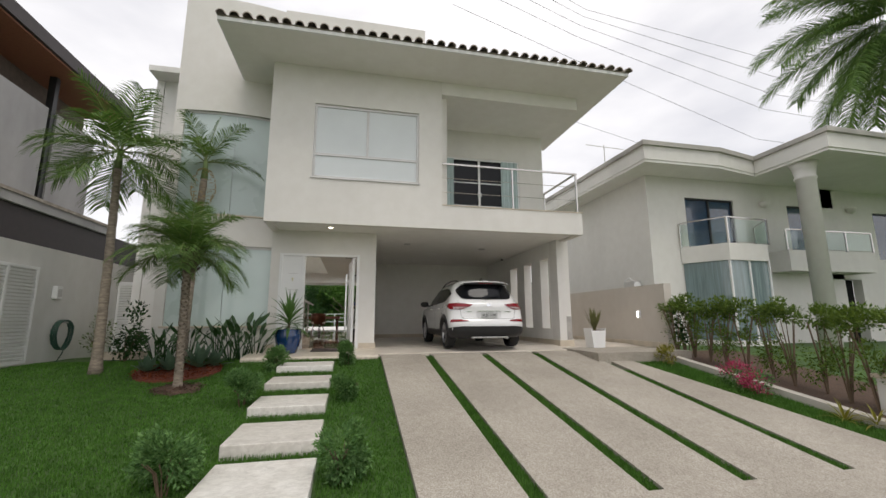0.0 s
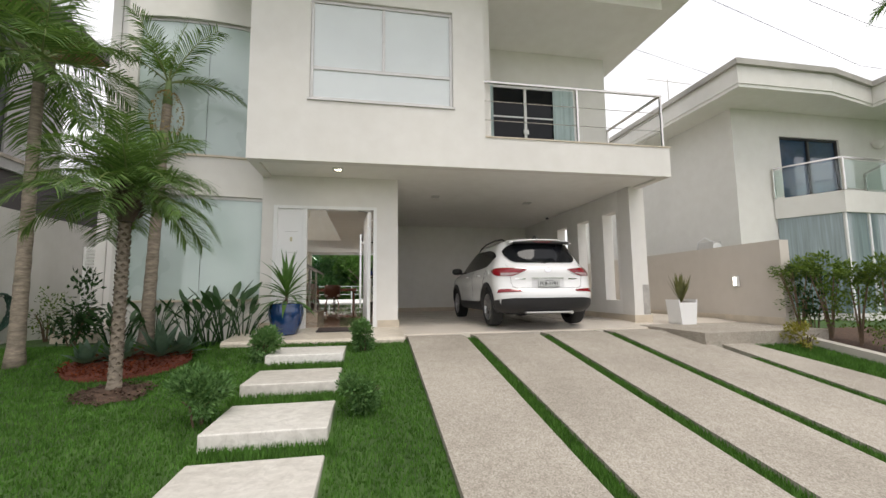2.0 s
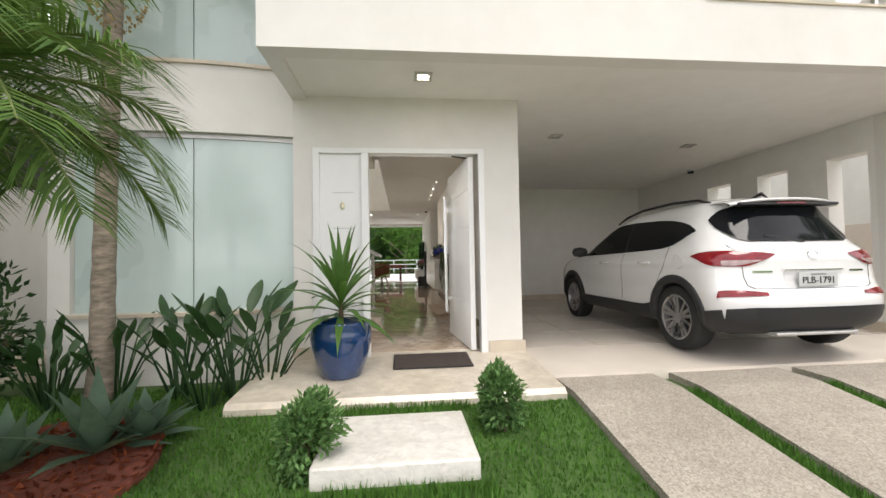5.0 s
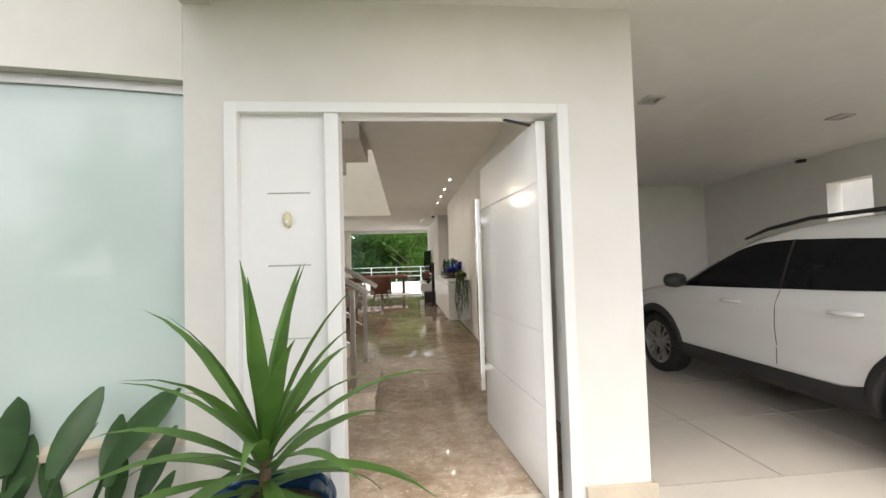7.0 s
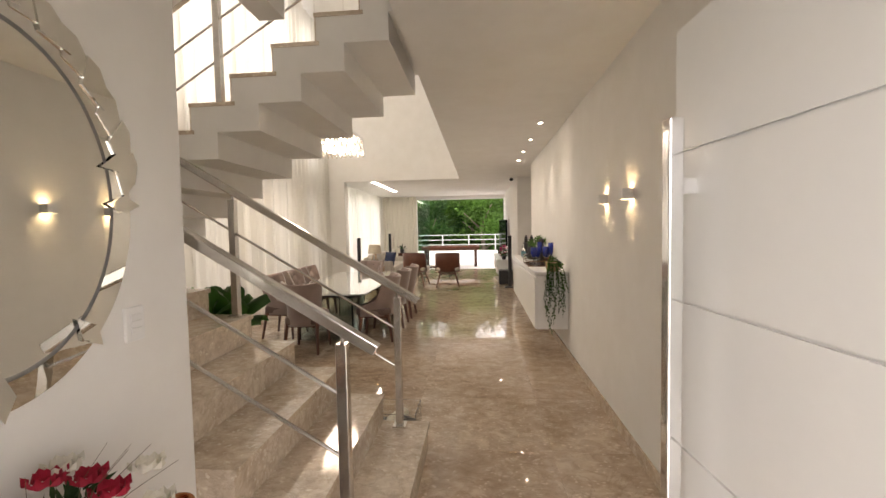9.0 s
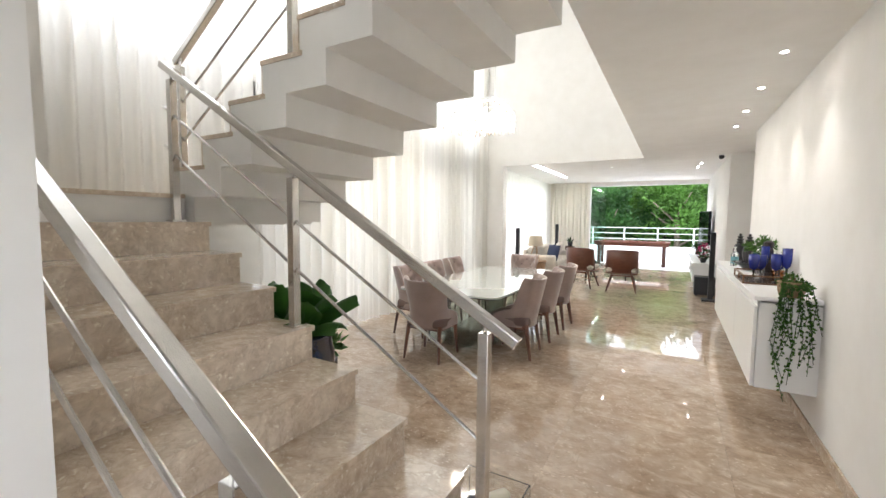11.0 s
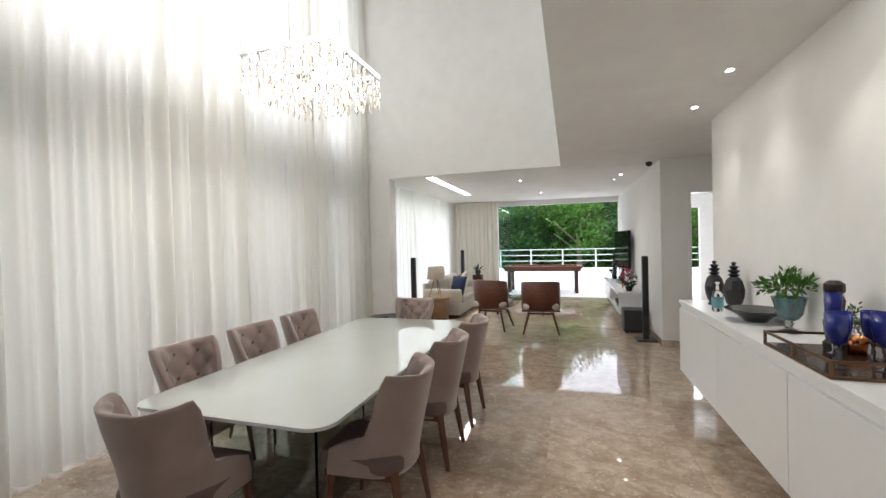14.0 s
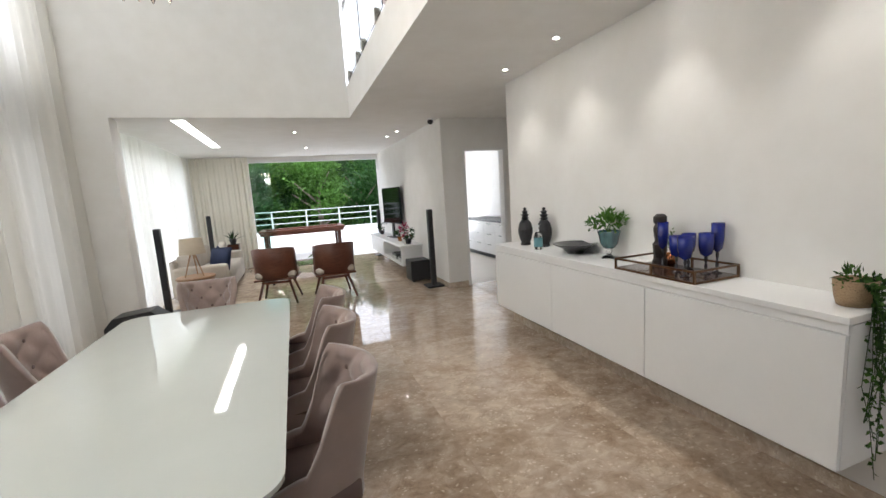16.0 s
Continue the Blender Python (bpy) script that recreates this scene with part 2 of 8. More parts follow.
STUCCO = stucco("off_white_stucco", (0.77, 0.75, 0.71), 0.07)
SOFFIT = stucco("soffit_paint", (0.84, 0.825, 0.79), 0.05, 0.08)
PAINT = stucco("white_interior_paint", (0.85, 0.838, 0.81), 0.03, 0.06)
PAINT_CEIL = stucco("white_ceiling_paint", (0.85, 0.84, 0.815), 0.03, 0.04)
PLINTH = surface("cream_stone_plinth", (0.60, 0.52, 0.41), 0.4, vary=0.12, scale=3, grain=40, relief=0.06)
MARBLE = marble("polished_brown_marble", [(0.34, 0.24, 0.16), (0.56, 0.44, 0.33), (0.73, 0.625, 0.50)], 0.035, 1.2, True, 0.6)
MARBLE_STEP = marble("polished_beige_marble", [(0.52, 0.41, 0.30), (0.70, 0.59, 0.47), (0.82, 0.74, 0.63)], 0.10, 1.9, True, 0.6)
PORCH = marble("porch_stone", [(0.52, 0.46, 0.37), (0.63, 0.57, 0.47), (0.71, 0.65, 0.55)], 0.3, 1.2)
PAVER = marble("white_stone_paver", [(0.60, 0.57, 0.52), (0.72, 0.70, 0.65), (0.80, 0.78, 0.74)], 0.5, 1.4)
CARTILE = surface("cream_floor_tile", (0.66, 0.60, 0.52), 0.32, vary=0.06, scale=2, grain=70, relief=0.03, per_object=0.06)
DRIVE = pebbles("washed_pebble_concrete")
WHITE_GLOSS = surface("white_lacquer", (0.82, 0.82, 0.81), 0.36, vary=0.02, scale=2, grain=30, relief=0.01, coat=0.15)
WHITE_ALU = surface("white_aluminium", (0.80, 0.80, 0.79), 0.35, vary=0.03, relief=0.02)
GREY_ALU = surface("grey_aluminium_and_edge_shade", (0.55, 0.54, 0.52), 0.4, metal=0.5, vary=0.05, relief=0.02)
STEEL = surface("brushed_steel", (0.62, 0.60, 0.57), 0.22, metal=1.0, vary=0.06, scale=8, grain=200, relief=0.03, stretch=(1, 1, 6))
CHROME = surface("chrome", (0.85, 0.85, 0.85), 0.08, metal=1.0, vary=0.02, relief=0.0)
FILM_GLASS = surface("frosted_film_glass", (0.50, 0.60, 0.575), 0.28, vary=0.05, scale=0.8, grain=3, relief=0.0, coat=1.0)
CLEAR = glass("clear_glass")
DARK_GLASS = surface("dark_tinted_glass", (0.008, 0.009, 0.011), 0.05, vary=0.1, relief=0.0, coat=0.0, spec=0.22)
BLUE_GLASS = surface("blue_tinted_window", (0.03, 0.06, 0.11), 0.08, vary=0.15, relief=0.0, coat=1.0)
BLACK = surface("black_plastic", (0.02, 0.02, 0.021), 0.45, vary=0.15, relief=0.05)
SHEER = sheer("white_sheer_curtain", (0.88, 0.86, 0.81), 0.55)
CREAM_SHEER = sheer("cream_curtain", (0.88, 0.84, 0.74), 0.15)
GREEN_CURTAIN = surface("pale_green_curtain", (0.42, 0.52, 0.52), 0.8, vary=0.1, scale=2, relief=0.05)
BLIND = surface("white_roller_blind", (0.70, 0.74, 0.75), 0.7, vary=0.03, scale=1.5, grain=200, relief=0.03, coat=0.35)


# ---- mesh helpers ----
def link_mesh(name, bm, mat, smooth=False):
    me = bpy.data.meshes.new(name)
    bm.normal_update()
    bm.to_mesh(me)
    bm.free()
    for x in (mat if isinstance(mat, (list, tuple)) else [mat]):
        me.materials.append(x)
    if smooth:
        me.polygons.foreach_set("use_smooth", [True] * len(me.polygons))
    return me


def part(name, bm, mat, parent=None, label="", smooth=False):
    ob = new(name, link_mesh(name, bm, mat, smooth))
    ob.parent = parent
    if label:
        ob["label"] = label
    return ob


def base(name, m, label, category, group="", kind=""):
    """An empty at the foot of a thing; its parts hang below it."""
    ob = new(name)
    ob.empty_display_size = 0.1
    ob.matrix_world = m
    return tagged(ob, label, category, group, kind)


def structure(name, bm, mat, label="", category="", smooth=False):
    return tagged(part(name, bm, mat, smooth=smooth), label, category, kind="structure")


def add_box(bm, x0, x1, y0, y1, z0, z1, bevel=0.0, m=None):
    vs = [bm.verts.new((x, y, z)) for z in (z0, z1) for y in (y0, y1) for x in (x0, x1)]
    fs = [bm.faces.new([vs[i] for i in q]) for q in ((0, 2, 3, 1), (4, 5, 7, 6), (0, 1, 5, 4), (1, 3, 7, 5), (3, 2, 6, 7), (2, 0, 4, 6))]
    if bevel:
        es = list({e for f in fs for e in f.edges})
        r = bmesh.ops.bevel(bm, geom=es, offset=bevel, segments=2, profile=0.5, affect="EDGES")
        if m is not None:
            vs = list({v for f in r["faces"] for v in f.verts} | {v for v in vs if v.is_valid})
    if m is not None:
        bmesh.ops.transform(bm, matrix=m, verts=[v for v in vs if v.is_valid])
    return bm


def box(x0, x1, y0, y1, z0, z1, bevel=0.0):
    return add_box(bmesh.new(), x0, x1, y0, y1, z0, z1, bevel)


def boxes(rows, bevel=0.0):
    bm = bmesh.new()
    for r in rows:
        add_box(bm, *r, bevel)
    return bm


def add_lathe(bm, profile, seg=24, m=None, cap=True):
    """Turns (radius, height) pairs round the z axis."""
    rings = []
    for r, z in profile:
        rings.append([bm.verts.new((r * math.cos(2 * math.pi * k / seg), r * math.sin(2 * math.pi * k / seg), z)) for k in range(seg)])
    for a, b in zip(rings, rings[1:]):
        for k in range(seg):
            bm.faces.new((a[k], a[(k + 1) % seg], b[(k + 1) % seg], b[k]))
    if cap:
        bm.faces.new(list(reversed(rings[0])))
        bm.faces.new(rings[-1])
    if m is not None:
        bmesh.ops.transform(bm, matrix=m, verts=[v for r in rings for v in r])
    return bm


def lathe(profile, seg=24, cap=True):
    return add_lathe(bmesh.new(), profile, seg, None, cap)


def add_tube(bm, pts, radii, seg=8, cap=True, flat=1.0):
    """A tapered tube along points."""
    pts = [Vector(p) for p in pts]
    if not isinstance(radii, (list, tuple)):
        radii = [radii] * len(pts)
    rings = []
    up = Vector((0, 0, 1))
    for k, p in enumerate(pts):
        d = (pts[min(k + 1, len(pts) - 1)] - pts[max(k - 1, 0)]).normalized()
        ref = up if abs(d.z) < 0.95 else Vector((1, 0, 0))
        u = d.cross(ref).normalized()
        v = u.cross(d).normalized()
        rings.append([bm.verts.new(p + (u * math.cos(2 * math.pi * j / seg) + v * flat * math.sin(2 * math.pi * j / seg)) * radii[k]) for j in range(seg)])
    for a, b in zip(rings, rings[1:]):
        for k in range(seg):
            bm.faces.new((a[k], a[(k + 1) % seg], b[(k + 1) % seg], b[k]))
    if cap:
        bm.faces.new(list(reversed(rings[0])))
        bm.faces.new(rings[-1])
    return bm


def tube(pts, radii, seg=8, flat=1.0):
    return add_tube(bmesh.new(), pts, radii, seg, True, flat)


def add_bar(bm, a, b, w, h, bevel=0.0):
    """A square bar between two points, w wide (level) and h high."""
    a, b = Vector(a), Vector(b)
    d = b - a
    q = d.to_track_quat("X", "Z").to_matrix().to_4x4()
    return add_box(bm, 0, d.length, -w / 2, w / 2, -h / 2, h / 2, bevel, Matrix.Translation(a) @ q)


def bar(a, b, w, h, bevel=0.0):
    return add_bar(bmesh.new(), a, b, w, h, bevel)


def prism(poly, axis, lo, hi):
    """A flat outline pushed along an axis. poly holds pairs of the two other coordinates."""
    bm = bmesh.new()

    def at(p, s):
        return {"x": (s, p[0], p[1]), "y": (p[0], s, p[1]), "z": (p[0], p[1], s)}[axis]
    a = [bm.verts.new(at(p, lo)) for p in poly]
    b = [bm.verts.new(at(p, hi)) for p in poly]
    k = len(poly)
    bm.faces.new(a)
    bm.faces.new(list(reversed(b)))
    for i in range(k):
        bm.faces.new((a[i], b[i], b[(i + 1) % k], a[(i + 1) % k]))
    bmesh.ops.recalc_face_normals(bm, faces=bm.faces)
    return bm


def wall_rows(axis, at0, at1, lo, hi, z0, z1, holes=()):
    """Rows of boxes for a wall with rectangular holes (a, b, low, high), sorted along its run."""
    rows, s = [], lo
    for a, b, c, d in sorted(holes):
        rows.append((s, a, z0, z1))
        rows.append((a, b, z0, c))
        rows.append((a, b, d, z1))
        s = b
    rows.append((s, hi, z0, z1))
    rows = [r for r in rows if r[1] - r[0] > 1e-4 and r[3] - r[2] > 1e-4]
    if axis == "x":
        return [(r[0], r[1], at0, at1, r[2], r[3]) for r in rows]
    return [(at0, at1, r[0], r[1], r[2], r[3]) for r in rows]


def wall(name, axis, at0, at1, lo, hi, z0, z1, holes=(), mat=None, label="", category="wall"):
    return structure(name, boxes(wall_rows(axis, at0, at1, lo, hi, z0, z1, holes)), mat or PAINT, label, category)


def ground_z(y):
    """The front garden falls from the porch to the street."""
    if y > 9.6:
        return -0.152
    if y > 4.0:
        return -0.174 + 0.147 * (y - 9.45)
    return -0.975


# ---- large structure: ground ----
def ground_sheet():
    bm = bmesh.new()
    ys = [-600, -60, -10, 0, 3.0, 4.0, 5, 6, 7, 8, 9, 9.6, 10.5, 11.5, 60, 600]
    xs = [-600, -60, -12, -6, -3, 0, 3, 6, 9, 14, 60, 600]
    g = [[bm.verts.new((x, y, ground_z(y) - 0.01 - (0.15 if y > 13 else 0) - (2.0 if y > 50 else 0))) for x in xs] for y in ys]
    for a, b in zip(g, g[1:]):
        for k in range(len(xs) - 1):
            bm.faces.new((a[k], a[k + 1], b[k + 1], b[k]))
    return bm


LAWN = surface("lawn_soil_and_turf", (0.055, 0.115, 0.022), 0.9, vary=0.35, scale=2.2, grain=180, relief=0.6)
structure("ground", ground_sheet(), LAWN, "short green lawn sloping down to the street", "lawn")

# street pavement before the plot
structure("pavement", box(-14, 16, -3, 3.2, -1.2, -0.955), DRIVE, "pale pebbled pavement at the street edge", "pavement")

# house floor slabs
structure("floor", box(-4.6, 0.87, 10.9, 26.9, -0.3, -0.012), PLINTH, "polished brown marble floor in large slabs", "floor")
structure("kitchen_floor", box(0.7, 4.2, 19.3, 26.9, -0.3, -0.004), CARTILE, "pale kitchen floor", "floor")
structure("terrace_floor", box(-9, 9, 26.9, 41.0, -0.3, -0.02), surface("pale_terrace_stone", (0.80, 0.785, 0.75), 0.5, vary=0.06, relief=0.05), "sunlit pale stone terrace", "terrace")

# porch and carport floors lean gently to the street
structure("porch_floor", prism([(9.62, -0.40), (9.62, -0.115), (9.66, -0.075), (10.75, -0.004), (10.95, -0.004), (10.95, -0.40)], "x", -1.62, 1.06), PORCH, "cream stone porch with a low front step", "porch")
structure("carport_floor", prism([(10.02, -0.40), (10.02, -0.075), (10.9, -0.012), (16.4, -0.006), (16.4, -0.40)], "x", 1.06, 7.9), CARTILE, "cream tiled carport floor", "floor")

# ---- large structure: ground-storey walls ----
wall("wall_front", "x", 10.75, 10.93, -1.385, 1.03, -0.1, 2.75, [(-1.186, 0.637, -0.1, 2.2)], STUCCO, "off-white rendered wall round the entrance")
wall("wall_corridor", "y", 0.87, 1.03, 10.93, 19.28, -0.1, 2.86, (), PAINT, "smooth white corridor wall")
wall("wall_entry_left", "y", -1.56, -1.40, 10.93, 12.35, -0.1, 7.0, (), PAINT, "white wall carrying the entry mirror")
wall("wall_stair_near", "x", 12.20, 12.35, -4.6, -1.56, -0.1, 7.0, (), PAINT, "white wall beside the stair")
wall("wall_entry_up", "x", 11.70, 11.85, -1.40, 1.03, 3.312, 7.0, (), PAINT, "white wall above the entry")
wall("wall_tv", "y", 0.78, 0.95, 21.35, 26.9, -0.1, 2.86, (), PAINT, "white living room wall behind the television unit")
wall("wall_kitchen_door", "x", 21.35, 21.5, 0.95, 3.2, -0.1, 2.86, [(1.15, 1.95, -0.1, 2.36)], PAINT, "white wall with a bright kitchen doorway")
wall("wall_hall_right", "y", 3.05, 3.2, 19.1, 21.35, -0.1, 2.86, (), PAINT, "white side wall of the small hall")
wall("wall_hall_near", "x", 19.13, 19.28, 1.03, 3.2, -0.1, 2.86, (), PAINT, "white near wall of the small hall")
wall("wall_kitchen_right", "y", 3.4, 3.55, 21.5, 26.9, -0.1, 2.86, (), PAINT, "white kitchen wall")
wall("wall_kitchen_back", "x", 26.75, 26.9, 0.95, 3.55, -0.1, 2.86, [(1.15, 2.75, -0.1, 2.45)], PAINT, "white kitchen wall with a terrace window")
wall("wall_back", "x", 26.75, 26.9, -4.35, 0.78, -0.1, 2.86, [(-2.62, 0.76, -0.1, 2.78)], PAINT, "white wall with the wide terrace opening")
wall("wall_left_living", "y", -4.35, -4.18, 21.6, 26.75, -0.1, 2.86, [(21.9, 26.2, 0.05, 2.7)], PAINT, "white outer wall of the living room with windows")
wall("wall_left_dining", "y", -4.80, -4.62, 12.2, 21.6, -0.1, 7.0, [(15.2, 21.0, 0.05, 2.5), (12.9, 21.0, 3.25, 6.5)], PAINT, "double-height outer wall with tall windows")
structure("pier", box(-4.62, -3.71, 21.33, 21.6, -0.02, 2.86), PAINT, "white pier between dining and living room", "pier")
structure("wall_void_back", box(-4.62, -0.675, 21.33, 21.48, 2.86, 7.0), PAINT, "tall white wall above the living room opening", "wall")
structure("wall_upper_right", boxes(wall_rows("y", 1.03, 1.18, 10.93, 21.6, 3.31, 7.0)), PAINT, "white wall of the upper gallery", "wall")
structure("wall_bay_room", box(-3.46, -3.44, 10.95, 12.2, -0.1, 2.86), PAINT, "white outer wall of the bay room", "wall")

# ---- ceilings ----
structure("ceiling_corridor", box(-0.675, 1.03, 10.93, 21.33, 2.86, 3.31), PAINT_CEIL, "smooth white corridor ceiling", "ceiling")
structure("ceiling_entry", box(-1.40, -0.675, 10.93, 11.85, 2.86, 3.31), PAINT_CEIL, "smooth white entry ceiling", "ceiling")
structure("ceiling_hall", box(1.03, 3.55, 19.28, 26.9, 2.862, 3.1), PAINT_CEIL, "white hall and kitchen ceiling", "ceiling")
structure("ceiling_living", boxes([(-4.35, -3.07, 21.48, 26.9, 2.86, 3.1), (-2.91, 1.03, 21.48, 26.9, 2.86, 3.1), (-3.07, -2.91, 21.48, 21.52, 2.86, 3.1), (-3.07, -2.91, 24.58, 26.9, 2.86, 3.1)]), PAINT_CEIL, "white living room ceiling with a light slot", "ceiling")
structure("ceiling_living_edge", box(-0.675, 1.03, 21.33, 21.48, 2.86, 3.3), PAINT_CEIL, "white ceiling edge", "ceiling")
structure("ceiling_upper", boxes([(-4.8, 1.18, 11.7, 21.6, 7.0, 7.15)]), PAINT_CEIL, "white upper ceiling", "ceiling")
structure("ceiling_bay", box(-3.44, -1.56, 10.95, 12.2, 2.87, 3.0), PAINT_CEIL, "white bay room ceiling", "ceiling")
structure("carport_ceiling", boxes([(-1.24, 1.032, 9.78, 10.75, 2.75, 3.0), (1.032, 6.0, 9.78, 16.5, 2.75, 3.0)]), SOFFIT, "smooth white carport soffit", "ceiling")

# ---- carport walls ----
wall("wall_carport_back", "x", 16.3, 16.45, 1.03, 6.2, -0.1, 2.75, (), SOFFIT, "white carport back wall")
wall("wall_carport_right", "y", 5.78, 6.02, 11.0, 16.3, -0.1, 2.75, [(11.08, 11.6, 0.40, 2.32), (12.2, 12.75, 0.40, 2.32), (13.32, 13.9, 0.40, 2.32)], SOFFIT, "off-white carport wall with three tall slots")
structure("pillar", box(5.78, 6.12, 10.60, 11.0, -0.1, 2.75), STUCCO, "square off-white carport pillar", "pillar")

# ---- upper storey ----
S = 9.678
wall("wall_upper_front", "x", S, S + 0.18, -1.39, 2.46, 2.71, 6.44, [(-0.47, 1.90, 3.75, 5.49)], STUCCO, "off-white upper front wall with a wide window")
structure("wall_balcony_front", box(2.46, 6.04, S, S + 0.16, 2.71, 3.26), STUCCO, "off-white balcony parapet and slab edge", "wall")
structure("wall_balcony_edge", box(5.88, 6.04, S + 0.16, 16.4, 2.71, 3.26), STUCCO, "off-white slab edge at the balcony side", "wall")
structure("wall_upper_left", box(-1.39, -1.24, S + 0.18, 10.75, 2.71, 6.44), STUCCO, "off-white return of the upper storey", "wall")
structure("wall_balcony_cheek", box(2.46, 2.62, S + 0.18, 11.5, 3.26, 6.44), STUCCO, "off-white cheek wall of the balcony", "wall")
structure("balcony_floor", box(2.62, 5.88, S + 0.16, 16.4, 3.0, 3.14), SOFFIT, "balcony slab", "floor")
wall("wall_balcony_back", "x", 11.5, 11.66, 2.62, 5.94, 3.14, 6.1, [(2.75, 5.18, 3.14, 5.25)], STUCCO, "off-white balcony back wall with a glass door")
structure("wall_balcony_side", box(5.78, 5.94, 11.66, 16.4, 3.14, 6.1), STUCCO, "off-white upper side wall", "wall")
structure("balcony_ceiling", boxes([(2.62, 6.1, S + 0.3, 11.66, 6.06, 6.2), (2.464, 6.09, S + 0.004, S + 0.3, 6.05, 6.43)]), SOFFIT, "white balcony soffit and beam", "ceiling")

# roof with barrel tiles at the eave
TILE = surface("weathered_clay_tile", (0.44, 0.385, 0.32), 0.85, vary=0.3, scale=5, grain=60, relief=0.3, per_object=0.3)
roof = base("roof", pose(0, 0, 0), "weathered barrel-tile roof with a wide white soffit", "roof", kind="structure")
part("soffit", box(-2.20, 6.74, 8.55, 13.0, 6.38, 6.45), SOFFIT, roof)
part("fascia", boxes([(-2.24, 6.78, 8.50, 8.55, 6.38, 6.455), (-2.24, -2.20, 8.55, 13.0, 6.38, 6.455), (6.74, 6.78, 8.55, 13.0, 6.38, 6.455)]), WHITE_ALU, roof)
part("deck", prism([(8.48, 6.475), (13.0, 7.5), (13.0, 6.46), (8.52, 6.46)], "x", -2.2, 6.74), TILE, roof)


def tile_mesh():
    bm = bmesh.new()
    rows = []
    for y, r in ((0.0, 0.088), (0.5, 0.072)):
        rows.append([bm.verts.new((r * math.cos(math.pi * k / 8), y, r * math.sin(math.pi * k / 8) + 0.22 * y)) for k in range(9)])
        rows.append([bm.verts.new(((r - 0.018) * math.cos(math.pi * k / 8), y, (r - 0.018) * math.sin(math.pi * k / 8) + 0.22 * y)) for k in range(9)])
    for k in range(8):
        bm.faces.new((rows[0][k], rows[0][k + 1], rows[2][k + 1], rows[2][k]))
        bm.faces.new((rows[0][k + 1], rows[0][k], rows[1][k], rows[1][k + 1]))
    return link_mesh("roof_tile", bm, TILE, True)


TILE_MESH = tile_mesh()
for k in range(38):
    ob = new("roof_tile", TILE_MESH)
    ob.parent = roof
    ob.matrix_basis = pose(-2.16 + k * 0.2405, 8.40 + 0.015 * math.sin(k * 2.3), 6.455, 0, 0, 2 * math.sin(k * 1.7))

# ---- front garden ----


def strip_mesh(xa, xb, y0, y1, top, n=10):
    """A strip of ground cover between two slanting edges, thick, lying on the slope."""
    bm = bmesh.new()
    rows = []
    for k in range(n + 1):
        y = y0 + (y1 - y0) * k / n
        z = ground_z(y)
        a, b = xa(y), xb(y)
        rows.append([bm.verts.new(p) for p in ((a, y, z - 0.12), (a, y, z + top), (b, y, z + top), (b, y, z - 0.12))])
    for p, q in zip(rows, rows[1:]):
        for i in range(3):
            bm.faces.new((p[i], p[i + 1], q[i + 1], q[i]))
    bm.faces.new(rows[0])
    bm.faces.new(list(reversed(rows[-1])))
    bmesh.ops.recalc_face_normals(bm, faces=bm.faces)
    return bm


def edge_line(x0, y0, x1, y1):
    return lambda y: x0 + (x1 - x0) * (y - y0) / (y1 - y0)


E0 = edge_line(1.09, 4.5, 1.12, 10.0)
G1 = edge_line(2.13, 4.4, 2.13, 10.0)
G2 = edge_line(3.27, 4.3, 3.40, 10.0)
G3 = edge_line(4.33, 4.3, 4.62, 10.0)
G4 = edge_line(5.60, 4.3, 5.80, 8.1)
E5 = edge_line(6.86, 4.7, 6.43, 8.6)
driveway = base("driveway", pose(0, 0, 0), "pale washed-pebble driveway strips between narrow bands of grass", "driveway", kind="structure")
GAP = 0.085


def off(f, d):
    return lambda y: f(y) + d


for xa, xb in ((E0, off(G1, -GAP)), (off(G1, GAP), off(G2, -GAP)), (off(G2, GAP), off(G3, -GAP)), (off(G3, GAP), off(G4, -GAP)), (off(G4, GAP), E5)):
    part("concrete_strip", strip_mesh(xa, xb, 4.25, 10.02, 0.05, 14), DRIVE, driveway)
part("concrete_apron", strip_mesh(E0, lambda y: 7.2, 3.0, 4.25, 0.05, 4), DRIVE, driveway)
part("concrete_pad", box(5.62, 7.95, 8.7, 10.9, -0.4, -0.055), DRIVE, driveway)

# stepping stones
pavers = base("stepping_stone_path", pose(0, 0, 0), "five thick white stone pavers stepping up the lawn", "path", kind="structure")
for y0, y1, zt in ((8.74, 9.52, -0.165), (7.71, 8.50, -0.305), (6.66, 7.50, -0.455), (5.54, 6.47, -0.60), (4.42, 5.45, -0.75), (3.3, 4.25, -0.87)):
    part("paver", box(-0.80, 0.175, y0, y1, zt - 0.2, zt, 0.012), PAVER, pavers)

# grass blades, thick near the path
GRASS = foliage("grass_blades", (0.055, 0.15, 0.022), (0.13, 0.28, 0.055), 0.6, 0.2)


def grass_patch(spots, height, seed):
    r = random.Random(seed)
    verts, faces = [], []
    for x, y in spots:
        z = ground_z(y)
        a, h, w = r.uniform(0, 6.28), height * r.uniform(0.5, 1.2), r.uniform(0.004, 0.008)
        lean = r.uniform(0.1, 0.7) * h
        dx, dy = math.cos(a), math.sin(a)
        k = len(verts)
        verts += [(x - dy * w, y + dx * w, z - 0.012), (x + dy * w, y - dx * w, z - 0.012), (x + dx * lean, y + dy * lean, z + h)]
        faces.append((k, k + 1, k + 2))
    me = bpy.data.meshes.new("lawn_grass")
    me.from_pydata(verts, [], faces)
    me.materials.append(GRASS)
    return me


